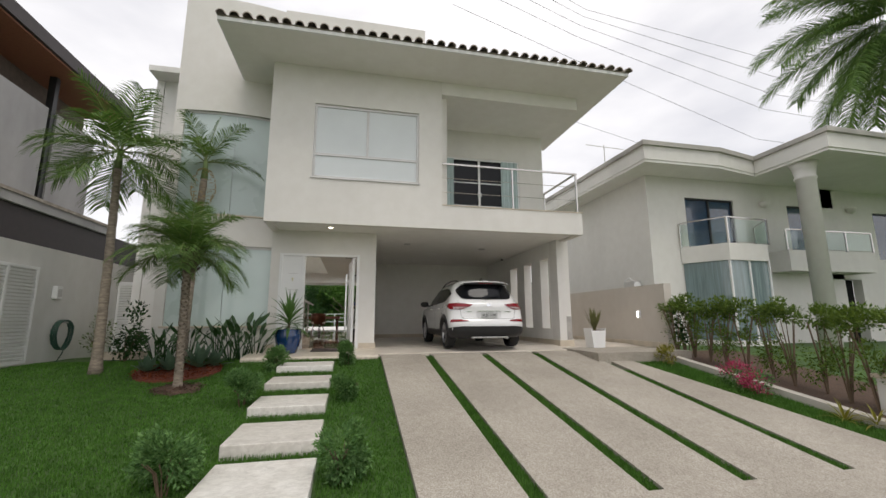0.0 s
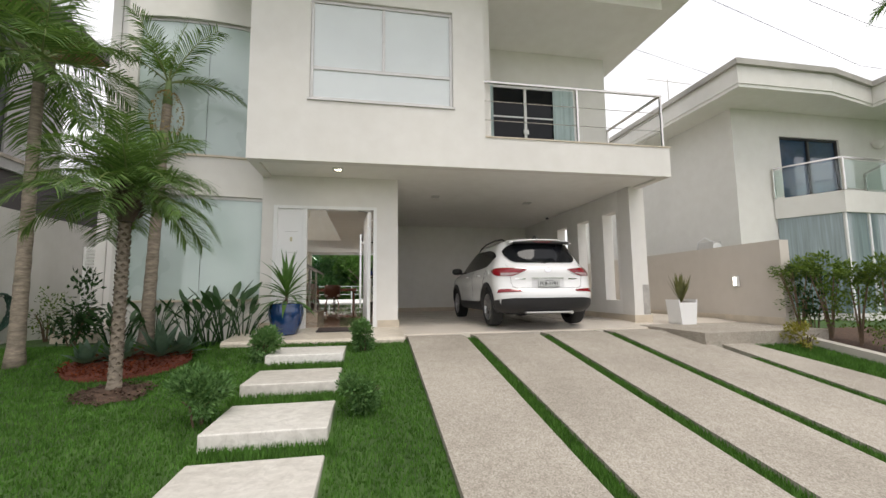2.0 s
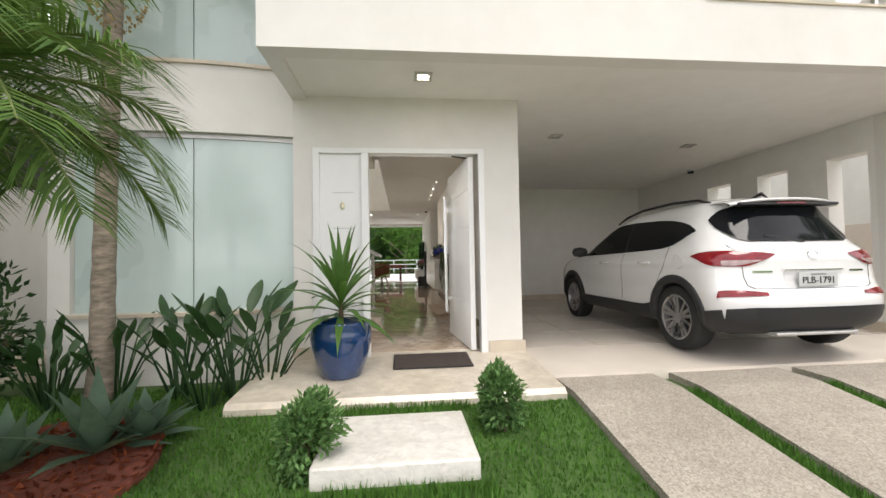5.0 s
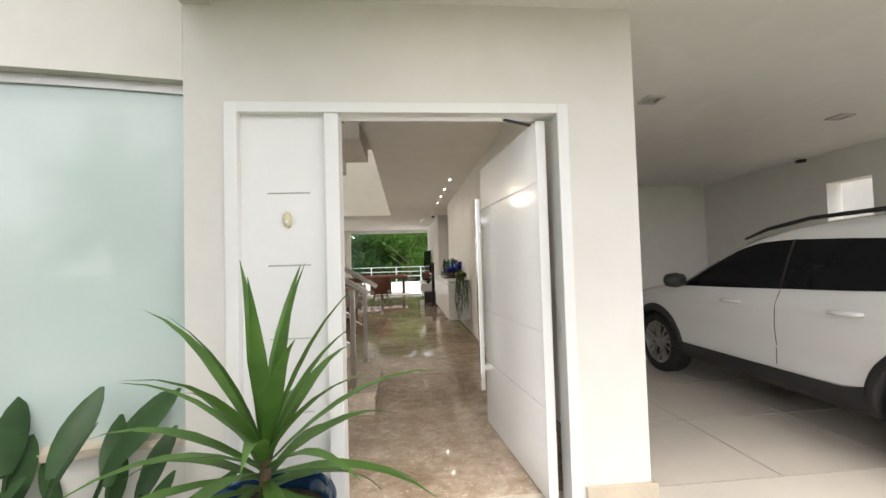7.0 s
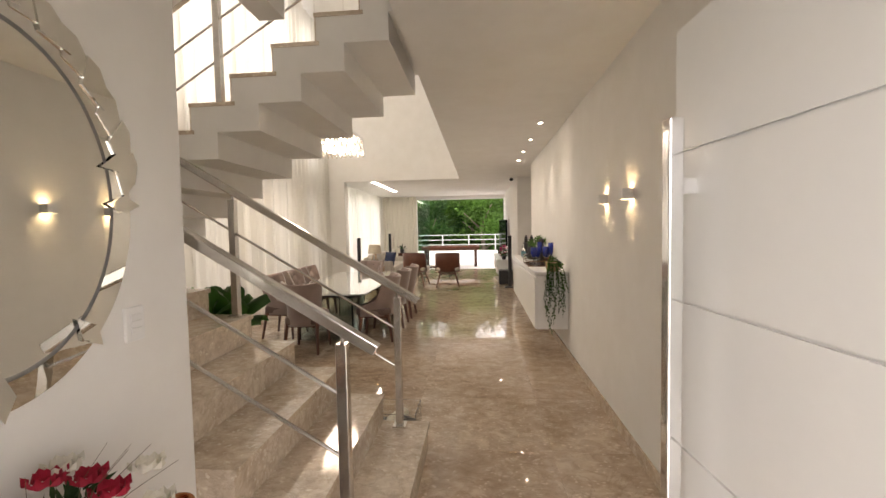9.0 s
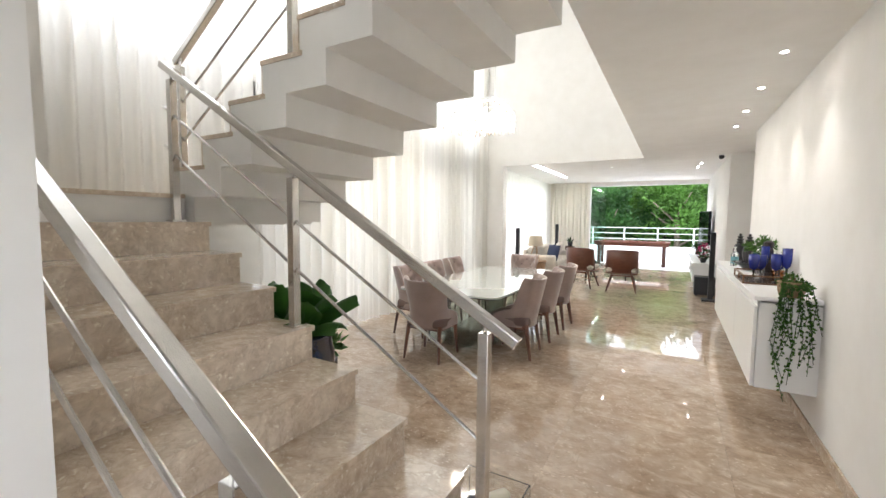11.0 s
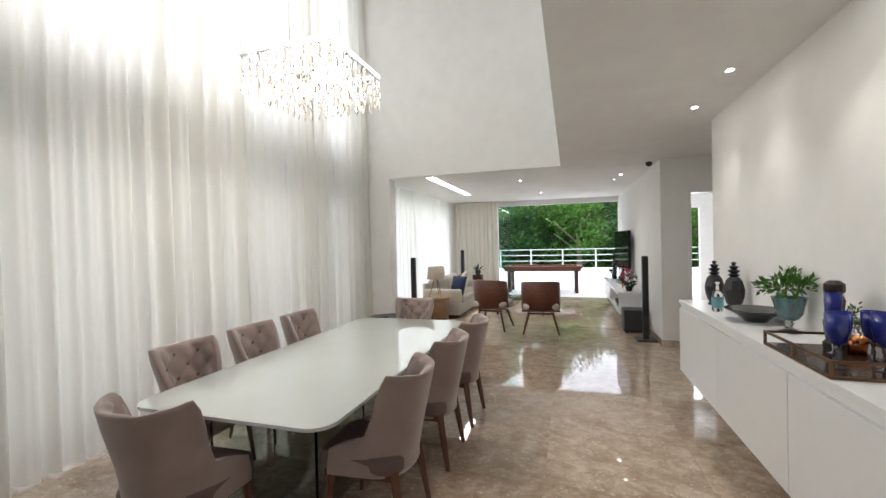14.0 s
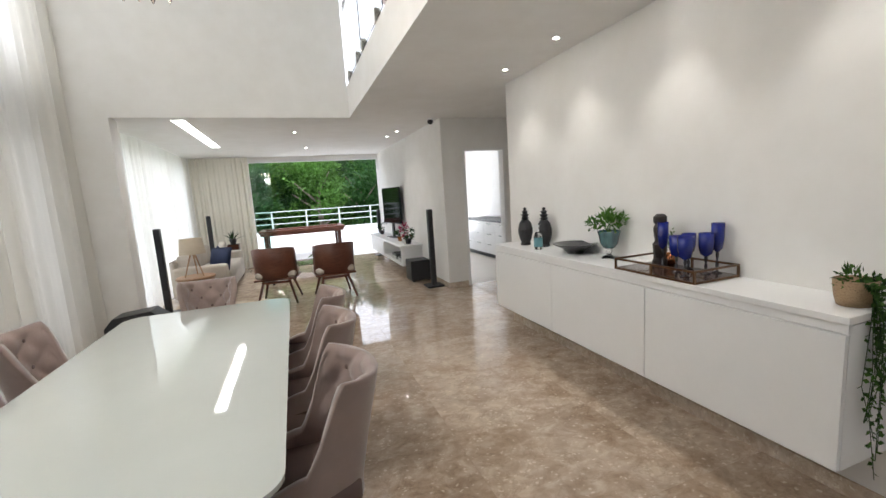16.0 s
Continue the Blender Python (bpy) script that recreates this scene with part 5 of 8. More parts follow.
part("fan_grille", add_lathe(bmesh.new(), [(0.23, 0.0), (0.22, 0.02), (0.05, 0.03)], 24, pose(0.06, -0.42, 0.28, 90, 0, 0)), WHITE_ALU, ac)
part("pipe", tube([(0.05, -0.2, 0.56), (0.0, 0.15, 0.78), (-0.05, 0.5, 0.6), (-0.05, 0.55, 0.2)], 0.025, 8), WHITE_ALU, ac, smooth=True)
part("bracket", box(-0.1, 0.28, 0.42, 2.6, -0.06, 0.0), DARK_STEEL, ac)
wl2 = base("outside_lamp", pose(7.99, 10.35, 0.66), "small lit white wall lamp on the boundary wall", "wall lamp")
part("housing", box(-0.07, 0.0, -0.05, 0.05, 0, 0.22, 0.008), WHITE_ALU, wl2)
part("diffuser", box(-0.076, -0.07, -0.035, 0.035, 0.03, 0.19), glow("outside_lamp_light", (1, 0.95, 0.85), 2.5), wl2)
an = base("antenna", pose(10.2, 14.5, 6.04), "thin television aerial on the neighbouring roof", "antenna")
part("mast", tube([(0, 0, -0.7), (0, 0, 1.5)], 0.02, 6), GREY_ALU, an)
part("boom", tube([(-0.8, 0, 1.45), (0.9, 0, 1.4)], 0.015, 6), GREY_ALU, an)
for k in range(6):
    part("element", tube([(-0.6 + 0.25 * k, -0.2, 0.45 + 0.02 * k), (-0.5 + 0.2 * k, 0.25, 0.5)], 0.008, 5), GREY_ALU, an)

# planter edge, hedge and flowers on the driveway side
structure("planter_kerb", strip_mesh(lambda y: 7.42, lambda y: 7.58, 4.6, 9.40, 0.13, 8), stucco("pale_kerb", (0.58, 0.54, 0.48), 0.3), "low pale planter kerb along the hedge", "kerb")
structure("planter_soil", strip_mesh(lambda y: 7.58, lambda y: 9.8, 4.0, 9.40, 0.06, 8), SOIL, "dark planter soil", "soil")
for k in range(11):
    y = 5.0 + k * 0.42
    r = random.Random(90 + k)
    ob = base("hedge_shrub", pose(8.15 + r.uniform(-0.15, 0.15), y, ground_z(y) + 0.05), "leggy hedge shrub with bare stems and a clipped yellow-green top", "hedge", "hedge plants")
    bm = bmesh.new()
    top = 1.25 - ground_z(y) * 0.35
    for j in range(6):
        a, q = r.uniform(0, 6.28), r.uniform(0.1, 0.3)
        add_tube(bm, [(0, 0, -0.05), (0.4 * q * math.cos(a), 0.4 * q * math.sin(a), top * 0.4), (q * math.cos(a), q * math.sin(a), top * 0.8)], [0.018, 0.013, 0.006], 5)
    part("stems", bm, TWIG, ob)
    bm = bmesh.new()
    add_crown(bm, (0, 0, top * 0.86), (0.36, 0.36, 0.27), 700, 0.07, r, 7)
    add_crown(bm, (0, 0, top * 0.4), (0.32, 0.32, 0.45), 420, 0.06, r, 5)
    part("leaves", bm, LEAF_HEDGE, ob)
shrub("tall_shrub", 8.2, 9.1, (0.3, 0.3, 0.7), 420, 0.10, LEAF_DARK, "tall dark shrub at the wall end", 6, 111, lift=0.6)
shrub("yellow_shrub", 7.2, 8.45, (0.26, 0.26, 0.27), 380, 0.06, LEAF_YELLOW, "small yellow-green shrub at the kerb", 5, 112, lift=0.4)
for k, (x, y) in enumerate(((7.25, 7.0), (7.2, 6.55))):
    sh = shrub("flowering_shrub", x, y, (0.3, 0.32, 0.22), 330, 0.055, LEAF_BUSH, "low shrub covered in pink flowers", 5, 113 + k, group="flowering shrubs", lift=0.35)
    bm = bmesh.new()
    add_crown(bm, (0, 0, 0.22), (0.33, 0.34, 0.24), 420, 0.05, random.Random(115 + k))
    part("flowers", bm, PINK, sh)
rosette("cordyline", 8.0, 4.75, -0.35, 22, 0.55, 0.07, 0.1, 1.4, RED, "magenta-leaved cordyline by the street", "plant", 117, 0.05)
for k in range(4):
    rosette("spider_plant", 7.3 + 0.15 * k, 5.4 - 0.28 * k, ground_z(5.0) + 0.05, 26, 0.36, 0.035, 0.2, 1.3, LEAF_YELLOW, "pale striped grassy tuft at the kerb", "plant", 118 + k, 0.09, group="grassy tufts")
mb = base("meter_box", pose(8.3, 5.15, -0.82), "low pale masonry meter box", "meter box")
part("body", box(-0.3, 0.45, -0.25, 0.25, 0, 0.62, 0.01), CREAM, mb)
part("cap", box(-0.34, 0.49, -0.29, 0.29, 0.62, 0.68, 0.01), PLINTH, mb)

# overhead cables
for k, (z0, z1, y0) in enumerate(((9.5, 8.4, 9), (10.2, 9.4, 8.5), (10.6, 9.9, 8.2), (11.0, 10.5, 8), (11.3, 11.0, 7.8), (8.7, 7.2, 10))):
    cb = tagged(part("overhead_cable", tube([(3.6 + 0.5 * k, y0 + 4, z0 + 2.0 - 0.3 * k), (8, y0 + 4, z0 + 0.6 - 0.2 * k), (16, y0 + 4, z1 - 0.7), (28, y0 + 4, z1 - 1.0)], 0.007, 5), BLACK), "thin black overhead cable against the sky", "cable", "overhead cables")

# ---- car ----
CAR_WHITE = surface("white_car_paint", (0.80, 0.80, 0.795), 0.2, vary=0.01, scale=1, grain=20, relief=0.0, coat=1.0)
RUBBER = surface("tyre_rubber", (0.018, 0.018, 0.018), 0.8, vary=0.2, scale=10, relief=0.2)
CLADDING = surface("black_car_cladding", (0.022, 0.022, 0.024), 0.5, vary=0.1, relief=0.1)
LAMP_RED = surface("red_lamp_lens", (0.22, 0.004, 0.010), 0.12, vary=0.25, scale=12, relief=0.0, coat=0.3)
LAMP_CLEAR = surface("clear_lamp_lens", (0.42, 0.30, 0.30), 0.12, vary=0.2, scale=14, relief=0.0, coat=1.0)
ALLOY = surface("silver_alloy", (0.48, 0.48, 0.49), 0.28, metal=0.9, vary=0.06, relief=0.02)
GAP_DARK = surface("panel_gap", (0.10, 0.10, 0.10), 0.7, vary=0.05, relief=0.0)

# level by level: height, tail, nose, half width, rear corner length, front corner length
CAR = [
    (0.25, 0.16, 4.30, 0.80, 0.30, 0.70), (0.32, 0.07, 4.40, 0.875, 0.32, 0.75), (0.42, 0.02, 4.45, 0.905, 0.33, 0.80),
    (0.56, 0.00, 4.47, 0.915, 0.34, 0.82), (0.62, 0.012, 4.465, 0.918, 0.34, 0.82), (0.70, 0.055, 4.45, 0.92, 0.34, 0.80), (0.80, 0.075, 4.40, 0.922, 0.36, 0.76),
    (0.90, 0.07, 4.25, 0.915, 0.40, 0.70), (0.96, 0.065, 4.05, 0.905, 0.42, 0.62), (1.01, 0.075, 3.75, 0.89, 0.44, 0.55),
    (1.055, 0.10, 3.42, 0.868, 0.46, 0.50), (1.10, 0.145, 3.27, 0.845, 0.48, 0.46), (1.22, 0.235, 3.03, 0.80, 0.50, 0.42),
    (1.36, 0.32, 2.76, 0.745, 0.52, 0.42), (1.46, 0.375, 2.55, 0.70, 0.50, 0.44), (1.53, 0.40, 2.36, 0.655, 0.46, 0.50),
    (1.575, 0.42, 2.16, 0.60, 0.40, 0.55), (1.605, 0.52, 1.96, 0.53, 0.42, 0.55), (1.625, 0.68, 1.78, 0.43, 0.40, 0.50), (1.635, 0.86, 1.60, 0.28, 0.35, 0.35)]


def smooth_table(table, s):
    """Cubic reading of a table of rows, by its first column."""
    n = len(table)
    s = min(max(s, table[0][0]), table[-1][0])
    i = next(k for k in range(n - 1) if s <= table[k + 1][0])
    p0, p1, p2, p3 = table[max(i - 1, 0)], table[i], table[i + 1], table[min(i + 2, n - 1)]
    h = p2[0] - p1[0]
    f = (s - p1[0]) / h
    out = []
    for c in range(1, len(p1)):
        d = (p2[c] - p1[c]) / h

        def slope(a, b):
            q = (b[c] - a[c]) / (b[0] - a[0]) if b[0] > a[0] else d
            return 0.0 if q * d <= 0 else 2 * q * d / (q + d)
        m1, m2 = slope(p0, p1), slope(p2, p3)
        out.append((2 * f ** 3 - 3 * f * f + 1) * p1[c] + (f ** 3 - 2 * f * f + f) * h * m1 + (3 * f * f - 2 * f ** 3) * p2[c] + (f ** 3 - f * f) * h * m2)
    return out


def corner(d, length, power):
    g = 1 - min(max(d / length, 0.0), 1.0)
    return (1 - g ** power) ** (1 / power)


def skin_x(s, z):
    """Half width of the body at a distance from the tail and a height."""
    yt, yf, w, rr, rf = smooth_table(CAR, z)
    x = w * min(corner(s - yt, rr, 2.7), corner(yf - s, rf, 2.4))
    crease = 0.010 * math.exp(-((z - 0.93) / 0.035) ** 2) - 0.012 * math.exp(-((z - 0.62) / 0.10) ** 2) * (1 if 1.2 < s < 3.0 else 0)
    return max(0.0, x + crease * (1 if x > 0.6 else 0))


def tail_y(x, z):
    """How far forward the tail skin lies at a half width and a height."""
    yt, yf, w, rr, rf = smooth_table(CAR, z)
    g = min(abs(x) / w, 0.9999)
    return yt + rr * (1 - (1 - g ** 2.7) ** (1 / 2.7))


car = base("car", pose(3.60, 9.80, -0.015), "white compact sport utility car parked in the carport", "car")
WHEELS = (0.78, 3.45)


def in_arch(p):
    return any((p[1] - y) ** 2 + (p[2] - 0.345) ** 2 < 0.41 ** 2 and abs(p[0]) > 0.55 for y in WHEELS)


def grid_faces(bm, rows, flip=False):
    for p, q in zip(rows, rows[1:]):
        for j in range(len(p) - 1):
            f = (p[j], q[j], q[j + 1], p[j + 1])
            bm.faces.new(f[::-1] if flip else f)


def car_body():
    bm = bmesh.new()
    zs = [0.25 + 1.385 * (k / 56) for k in range(57)]
    rows = []
    for z in zs:
        yt, yf, w, rr, rf = smooth_table(CAR, z)
        half = []
        for k in range(12):
            x = w * 0.93 * k / 12
            half.append((x, tail_y(x, z)))
        s0, s1 = tail_y(w * 0.93, z), yf - rf * (1 - (1 - 0.93 ** 2.4) ** (1 / 2.4))
        for k in range(72):
            s = s0 + (s1 - s0) * (0.5 - 0.5 * math.cos(math.pi * k / 72) * (0.35 + 0.65 * abs(math.cos(math.pi * k / 72))))
            half.append((skin_x(s, z), s))
        for k in range(12, -1, -1):
            x = w * 0.93 * k / 12
            g = x / w
            half.append((x, yf - rf * (1 - (1 - g ** 2.4) ** (1 / 2.4))))
        ring = half + [(-x, y) for x, y in reversed(half[1:-1])]
        rows.append([bm.verts.new((x, y, z)) for x, y in ring])
    m = len(rows[0])
    for a, b in zip(rows, rows[1:]):
        for j in range(m):
            jj = (j + 1) % m
            c = (a[j].co + b[jj].co) / 2
            if not in_arch(c):
                bm.faces.new((a[j], a[jj], b[jj], b[j]))
    bm.faces.new(rows[-1])
    return bm


def side_patch(sx, lower, upper, s0, s1, lift, n=48, m=8):
    """A patch on the flank between two height lines."""
    bm = bmesh.new()
    rows = []
    for k in range(n + 1):
        s = s0 + (s1 - s0) * k / n
        a, b = lower(s), upper(s)
        rows.append([bm.verts.new((sx * (skin_x(s, a + (b - a) * j / m) + lift), s, a + (b - a) * j / m)) for j in range(m + 1)])
    grid_faces(bm, rows, sx > 0)
    return bm


def line(*pts):
    return lambda s: smooth_table(pts, s)[0]


def tail_patch(x0, x1, lower, upper, lift, n=32, m=8):
    """A patch on the tail between two height lines."""
    bm = bmesh.new()
    rows = []
    for k in range(n + 1):
        x = x0 + (x1 - x0) * k / n
        a, b = lower(abs(x)), upper(abs(x))
        rows.append([bm.verts.new((x, tail_y(x, a + (b - a) * j / m) - lift, a + (b - a) * j / m)) for j in range(m + 1)])
    grid_faces(bm, rows, x1 < x0)
    return bm


def wrap_patch(sx, lower, upper, x0, s1, lift, n=14):
    """A patch that runs from the tail round the corner onto the flank; the lines go from 0 to 1."""
    bm = bmesh.new()
    w = 0.80
    rows = []
    for k in range(2 * n + 1):
        u = k / (2 * n)
        a, b = lower(u), upper(u)
        row = []
        for j in range(7):
            z = a + (b - a) * j / 6
            if k <= n:
                x = x0 + (w - x0) * k / n
                row.append(bm.verts.new((sx * x, tail_y(x, z) - lift, z)))
            else:
                s = tail_y(w, z) + (s1 - tail_y(w, z)) * (k - n) / n
                row.append(bm.verts.new((sx * (skin_x(s, z) + lift), s, z)))
        rows.append(row)
    grid_faces(bm, rows, sx < 0)
    return bm


part("body", car_body(), CAR_WHITE, car, smooth=True)
part("underbody", box(-0.62, 0.62, 0.35, 4.2, 0.22, 0.6), CLADDING, car)
part("rear_bumper", tail_patch(-0.84, 0.84, line((0, 0.25), (0.9, 0.25)), line((0, 0.515), (0.62, 0.515), (0.8, 0.50), (0.9, 0.49)), 0.012), CLADDING, car, "black rear bumper skirt", True)
part("bumper_lip", tail_patch(-0.60, 0.60, line((0, 0.455), (1, 0.455)), line((0, 0.50), (1, 0.50)), 0.03, 20, 2), BLACK, car, smooth=True)
part("skid_plate", box(-0.42, 0.42, 0.05, 0.30, 0.245, 0.275, 0.01), GREY_ALU, car)
for sx in (-1, 1):
    part("bumper_corner", side_patch(sx, line((0.1, 0.25), (0.5, 0.25)), line((0.1, 0.50), (0.42, 0.46), (0.5, 0.50)), 0.17, 0.44, 0.012, 14, 6), CLADDING, car, smooth=True)
    part("sill_cladding", side_patch(sx, lambda s: 0.25, line((1.1, 0.50), (1.4, 0.43), (2.9, 0.43), (3.2, 0.47)), 1.17, 3.06, 0.014), CLADDING, car, "black side cladding", True)
    part("side_strip", side_patch(sx, lambda s: 0.595, lambda s: 0.612, 1.45, 2.95, 0.012, 20, 1), CAR_WHITE, car)
    part("rear_side_window", side_patch(sx, line((0.60, 1.265), (0.68, 1.225), (0.80, 1.165), (0.95, 1.115), (1.15, 1.09), (1.9, 1.065)), line((0.60, 1.275), (0.72, 1.345), (0.9, 1.395), (1.2, 1.435), (1.9, 1.465)), 0.60, 1.83, 0.006, 60), DARK_GLASS, car, "dark tinted side glass", True)
    part("front_side_window", side_patch(sx, line((1.8, 1.068), (2.4, 1.05), (3.1, 1.035)), line((1.8, 1.464), (2.1, 1.455), (2.35, 1.40), (2.6, 1.285), (2.85, 1.15), (3.06, 1.04)), 1.845, 3.05, 0.006, 50), DARK_GLASS, car, "dark tinted side glass", True)
    part("window_pillar", side_patch(sx, lambda s: 1.066, lambda s: 1.464, 1.825, 1.85, 0.008, 2, 8), BLACK, car, smooth=True)
    for z0, z1, pts in ((0.46, 1.055, ((1.86, 0.0), (1.85, 0.5), (1.83, 1.0))), (0.62, 1.11, ((1.13, 0.0), (1.02, 0.35), (0.93, 0.65), (0.94, 1.0)))):
        tab = [(f, s) for s, f in pts]
        part("door_gap", tube([(sx * (skin_x(smooth_table(tab, k / 12)[0], z0 + (z1 - z0) * k / 12) + 0.001), smooth_table(tab, k / 12)[0], z0 + (z1 - z0) * k / 12) for k in range(13)], 0.0035, 5), GAP_DARK, car)
    for s in (1.30, 2.28):
        part("door_handle", tube([(sx * (skin_x(s + d, 0.935) + o), s + d, 0.935) for d, o in ((-0.11, 0.002), (-0.09, 0.026), (0.0, 0.034), (0.09, 0.026), (0.11, 0.002))], [0.012, 0.016, 0.017, 0.016, 0.012], 8), CAR_WHITE, car, smooth=True)
    part("tail_light", wrap_patch(sx, line((0, 1.005), (0.12, 0.955), (0.35, 0.895), (0.55, 0.90), (0.8, 0.96), (1.0, 1.0)), line((0, 1.012), (0.15, 1.03), (0.45, 1.05), (0.8, 1.035), (1.0, 1.005)), 0.38, 0.52, 0.012), LAMP_RED, car, "red wrap-around tail light", True)
    part("reversing_lens", wrap_patch(sx, line((0, 0.945), (0.4, 0.905), (1.0, 0.925)), line((0, 0.955), (0.4, 0.955), (1.0, 0.93)), 0.52, 0.18, 0.017), LAMP_CLEAR, car, smooth=True)
    part("reflector", wrap_patch(sx, line((0, 0.625), (1.0, 0.60)), line((0, 0.655), (0.4, 0.675), (1.0, 0.665)), 0.50, 0.20, 0.010), LAMP_RED, car, smooth=True)
    mirror_arm = part("door_mirror", add_lathe(bmesh.new(), [(0.02, -0.13), (0.075, -0.10), (0.095, 0.0), (0.075, 0.09), (0.01, 0.12)], 16, pose(sx * 1.0, 2.93, 1.10, 0, 90, 0) @ Matrix.Diagonal((0.85, 0.7, 1, 1))), BLACK, car, "black door mirror", True)
    part("mirror_stalk", bar((sx * 0.84, 2.95, 1.05), (sx * 0.93, 2.94, 1.06), 0.06, 0.04, 0.008), BLACK, mirror_arm)
    part("roof_rail", tube([(sx * 0.57, 0.62, 1.565), (sx * 0.59, 0.78, 1.615), (sx * 0.60, 1.2, 1.64), (sx * 0.60, 1.8, 1.63), (sx * 0.595, 2.2, 1.575), (sx * 0.59, 2.45, 1.50)], [0.012, 0.017, 0.017, 0.017, 0.017, 0.012], 8), BLACK, car, smooth=True)
    for y in WHEELS:
        bm = bmesh.new()
        rows = []
        for k in range(25):
            a = -0.28 + (math.pi + 0.56) * k / 24
            row = []
            for q, o in ((0.375, -0.22), (0.378, 0.016), (0.40, 0.024), (0.445, 0.020), (0.462, 0.004), (0.465, -0.03)):
                yy, zz = y + q * math.cos(a), max(0.25, 0.345 + q * math.sin(a))
                row.append(bm.verts.new((sx * (max(skin_x(yy, zz), 0.74) + o), yy, zz)))
            rows.append(row)
        grid_faces(bm, rows, sx < 0)
        part("wheel_arch", bm, CLADDING, car, smooth=True)
        wheel = new("wheel")
        wheel.parent = car
        wheel.matrix_basis = pose(sx * 0.80, y, 0.345, 0, 90 * sx, 0)
        part("tyre", lathe([(0.23, -0.11), (0.30, -0.115), (0.335, -0.10), (0.347, -0.06), (0.347, 0.06), (0.335, 0.10), (0.30, 0.112), (0.262, 0.108), (0.245, 0.105), (0.235, 0.06)], 40, False), RUBBER, wheel, smooth=True)
        bm = bmesh.new()
        add_lathe(bm, [(0.225, 0.02), (0.247, 0.100), (0.238, 0.106), (0.222, 0.098), (0.205, 0.03)], 40, None, False)
        add_lathe(bm, [(0.055, 0.03), (0.055, 0.080), (0.03, 0.088), (0.005, 0.089)], 16)
        for k in range(5):
            a = 2 * math.pi * k / 5
            for da in (-0.17, 0.17):
                add_bar(bm, (0.045 * math.cos(a + da), 0.045 * math.sin(a + da), 0.075), (0.232 * math.cos(a + da * 0.9), 0.232 * math.sin(a + da * 0.9), 0.094), 0.036, 0.02)
            add_bar(bm, (0.05 * math.cos(a + 0.63), 0.05 * math.sin(a + 0.63), 0.066), (0.228 * math.cos(a + 0.63), 0.228 * math.sin(a + 0.63), 0.082), 0.022, 0.014)
        part("rim", bm, ALLOY, wheel)
        part("brake_disc", lathe([(0.20, 0.015), (0.20, 0.02)], 24), BLACK, wheel)

bm = bmesh.new()
rows = []
for k in range(15):
    z = 1.09 + 0.42 * k / 14
    yt, yf, w, rr, rf = smooth_table(CAR, z)
    rows.append([bm.verts.new((w * 0.9 * j / 10, yf - rf * (1 - (1 - abs(0.9 * j / 10) ** 2.4) ** (1 / 2.4)) + 0.008, z)) for j in range(-10, 11)])
grid_faces(bm, rows)
part("windscreen", bm, DARK_GLASS, car, "dark windscreen", True)
part("rear_window", tail_patch(-0.68, 0.68, line((0, 1.135), (0.50, 1.14), (0.60, 1.17), (0.66, 1.25), (0.70, 1.33)), line((0, 1.51), (0.45, 1.505), (0.56, 1.48), (0.64, 1.42), (0.70, 1.345)), 0.020, 44), DARK_GLASS, car, "dark tinted rear window", True)
bm = bmesh.new()
rows = []
for k in range(25):
    x = -0.60 + 1.20 * k / 24
    e = abs(x) / 0.60
    back = 0.235 + 0.10 * e ** 3
    rows.append([bm.verts.new((x, y, z)) for y, z in ((0.62, 1.600 - 0.05 * e ** 4), (0.42, 1.592 - 0.05 * e ** 3), (back + 0.03, 1.572 - 0.05 * e ** 3), (back, 1.558 - 0.05 * e ** 3), (back + 0.012, 1.545 - 0.05 * e ** 3), (0.45, 1.535 - 0.05 * e ** 3))])
grid_faces(bm, rows, True)
bmesh.ops.recalc_face_normals(bm, faces=bm.faces)
part("spoiler", bm, CAR_WHITE, car, smooth=True)
part("spoiler_underside", box(-0.54, 0.54, 0.27, 0.44, 1.500, 1.528, 0.008), BLACK, car)
part("brake_light", box(-0.16, 0.16, 0.262, 0.272, 1.512, 1.526), LAMP_RED, car)
part("rear_wiper", bar((0.0, tail_y(0, 1.13) - 0.02, 1.13), (-0.36, tail_y(0.36, 1.19) - 0.03, 1.19), 0.012, 0.02, 0.003), BLACK, car)
part("roof_fin", tube([(0, 0.52, 1.60), (0, 0.60, 1.66), (0, 0.74, 1.625)], [0.006, 0.022, 0.008], 8), BLACK, car, smooth=True)
part("tailgate_gap", tube([(x, tail_y(x, 0.685) - 0.001, 0.685 + (0.03 if abs(x) > 0.58 else 0)) for x in (-0.64, -0.58, -0.40, -0.2, 0, 0.2, 0.40, 0.58, 0.64)], 0.004, 5), GAP_DARK, car)
for sx in (-1, 1):
    part("tailgate_gap", tube([(sx * x, tail_y(x, z) - 0.001, z) for x, z in ((0.64, 0.715), (0.66, 0.80), (0.665, 0.90), (0.68, 1.04), (0.70, 1.10))], 0.0035, 5), GAP_DARK, car)
part("fuel_flap", add_lathe(bmesh.new(), [(0.082, 0), (0.081, 0.003), (0.078, 0.003), (0.077, 0.0), (0.074, 0.004), (0.01, 0.005)], 24, pose(-skin_x(0.70, 0.945) - 0.001, 0.70, 0.945, 0, -90, 0)), CAR_WHITE, car)
part("badge", add_lathe(bmesh.new(), [(0.05, 0), (0.048, 0.012), (0.035, 0.012), (0.034, 0.004)], 20, pose(0, tail_y(0, 1.0) - 0.004, 1.0, 80, 0, 0) @ Matrix.Diagonal((1.3, 0.8, 1, 1))), CHROME, car)
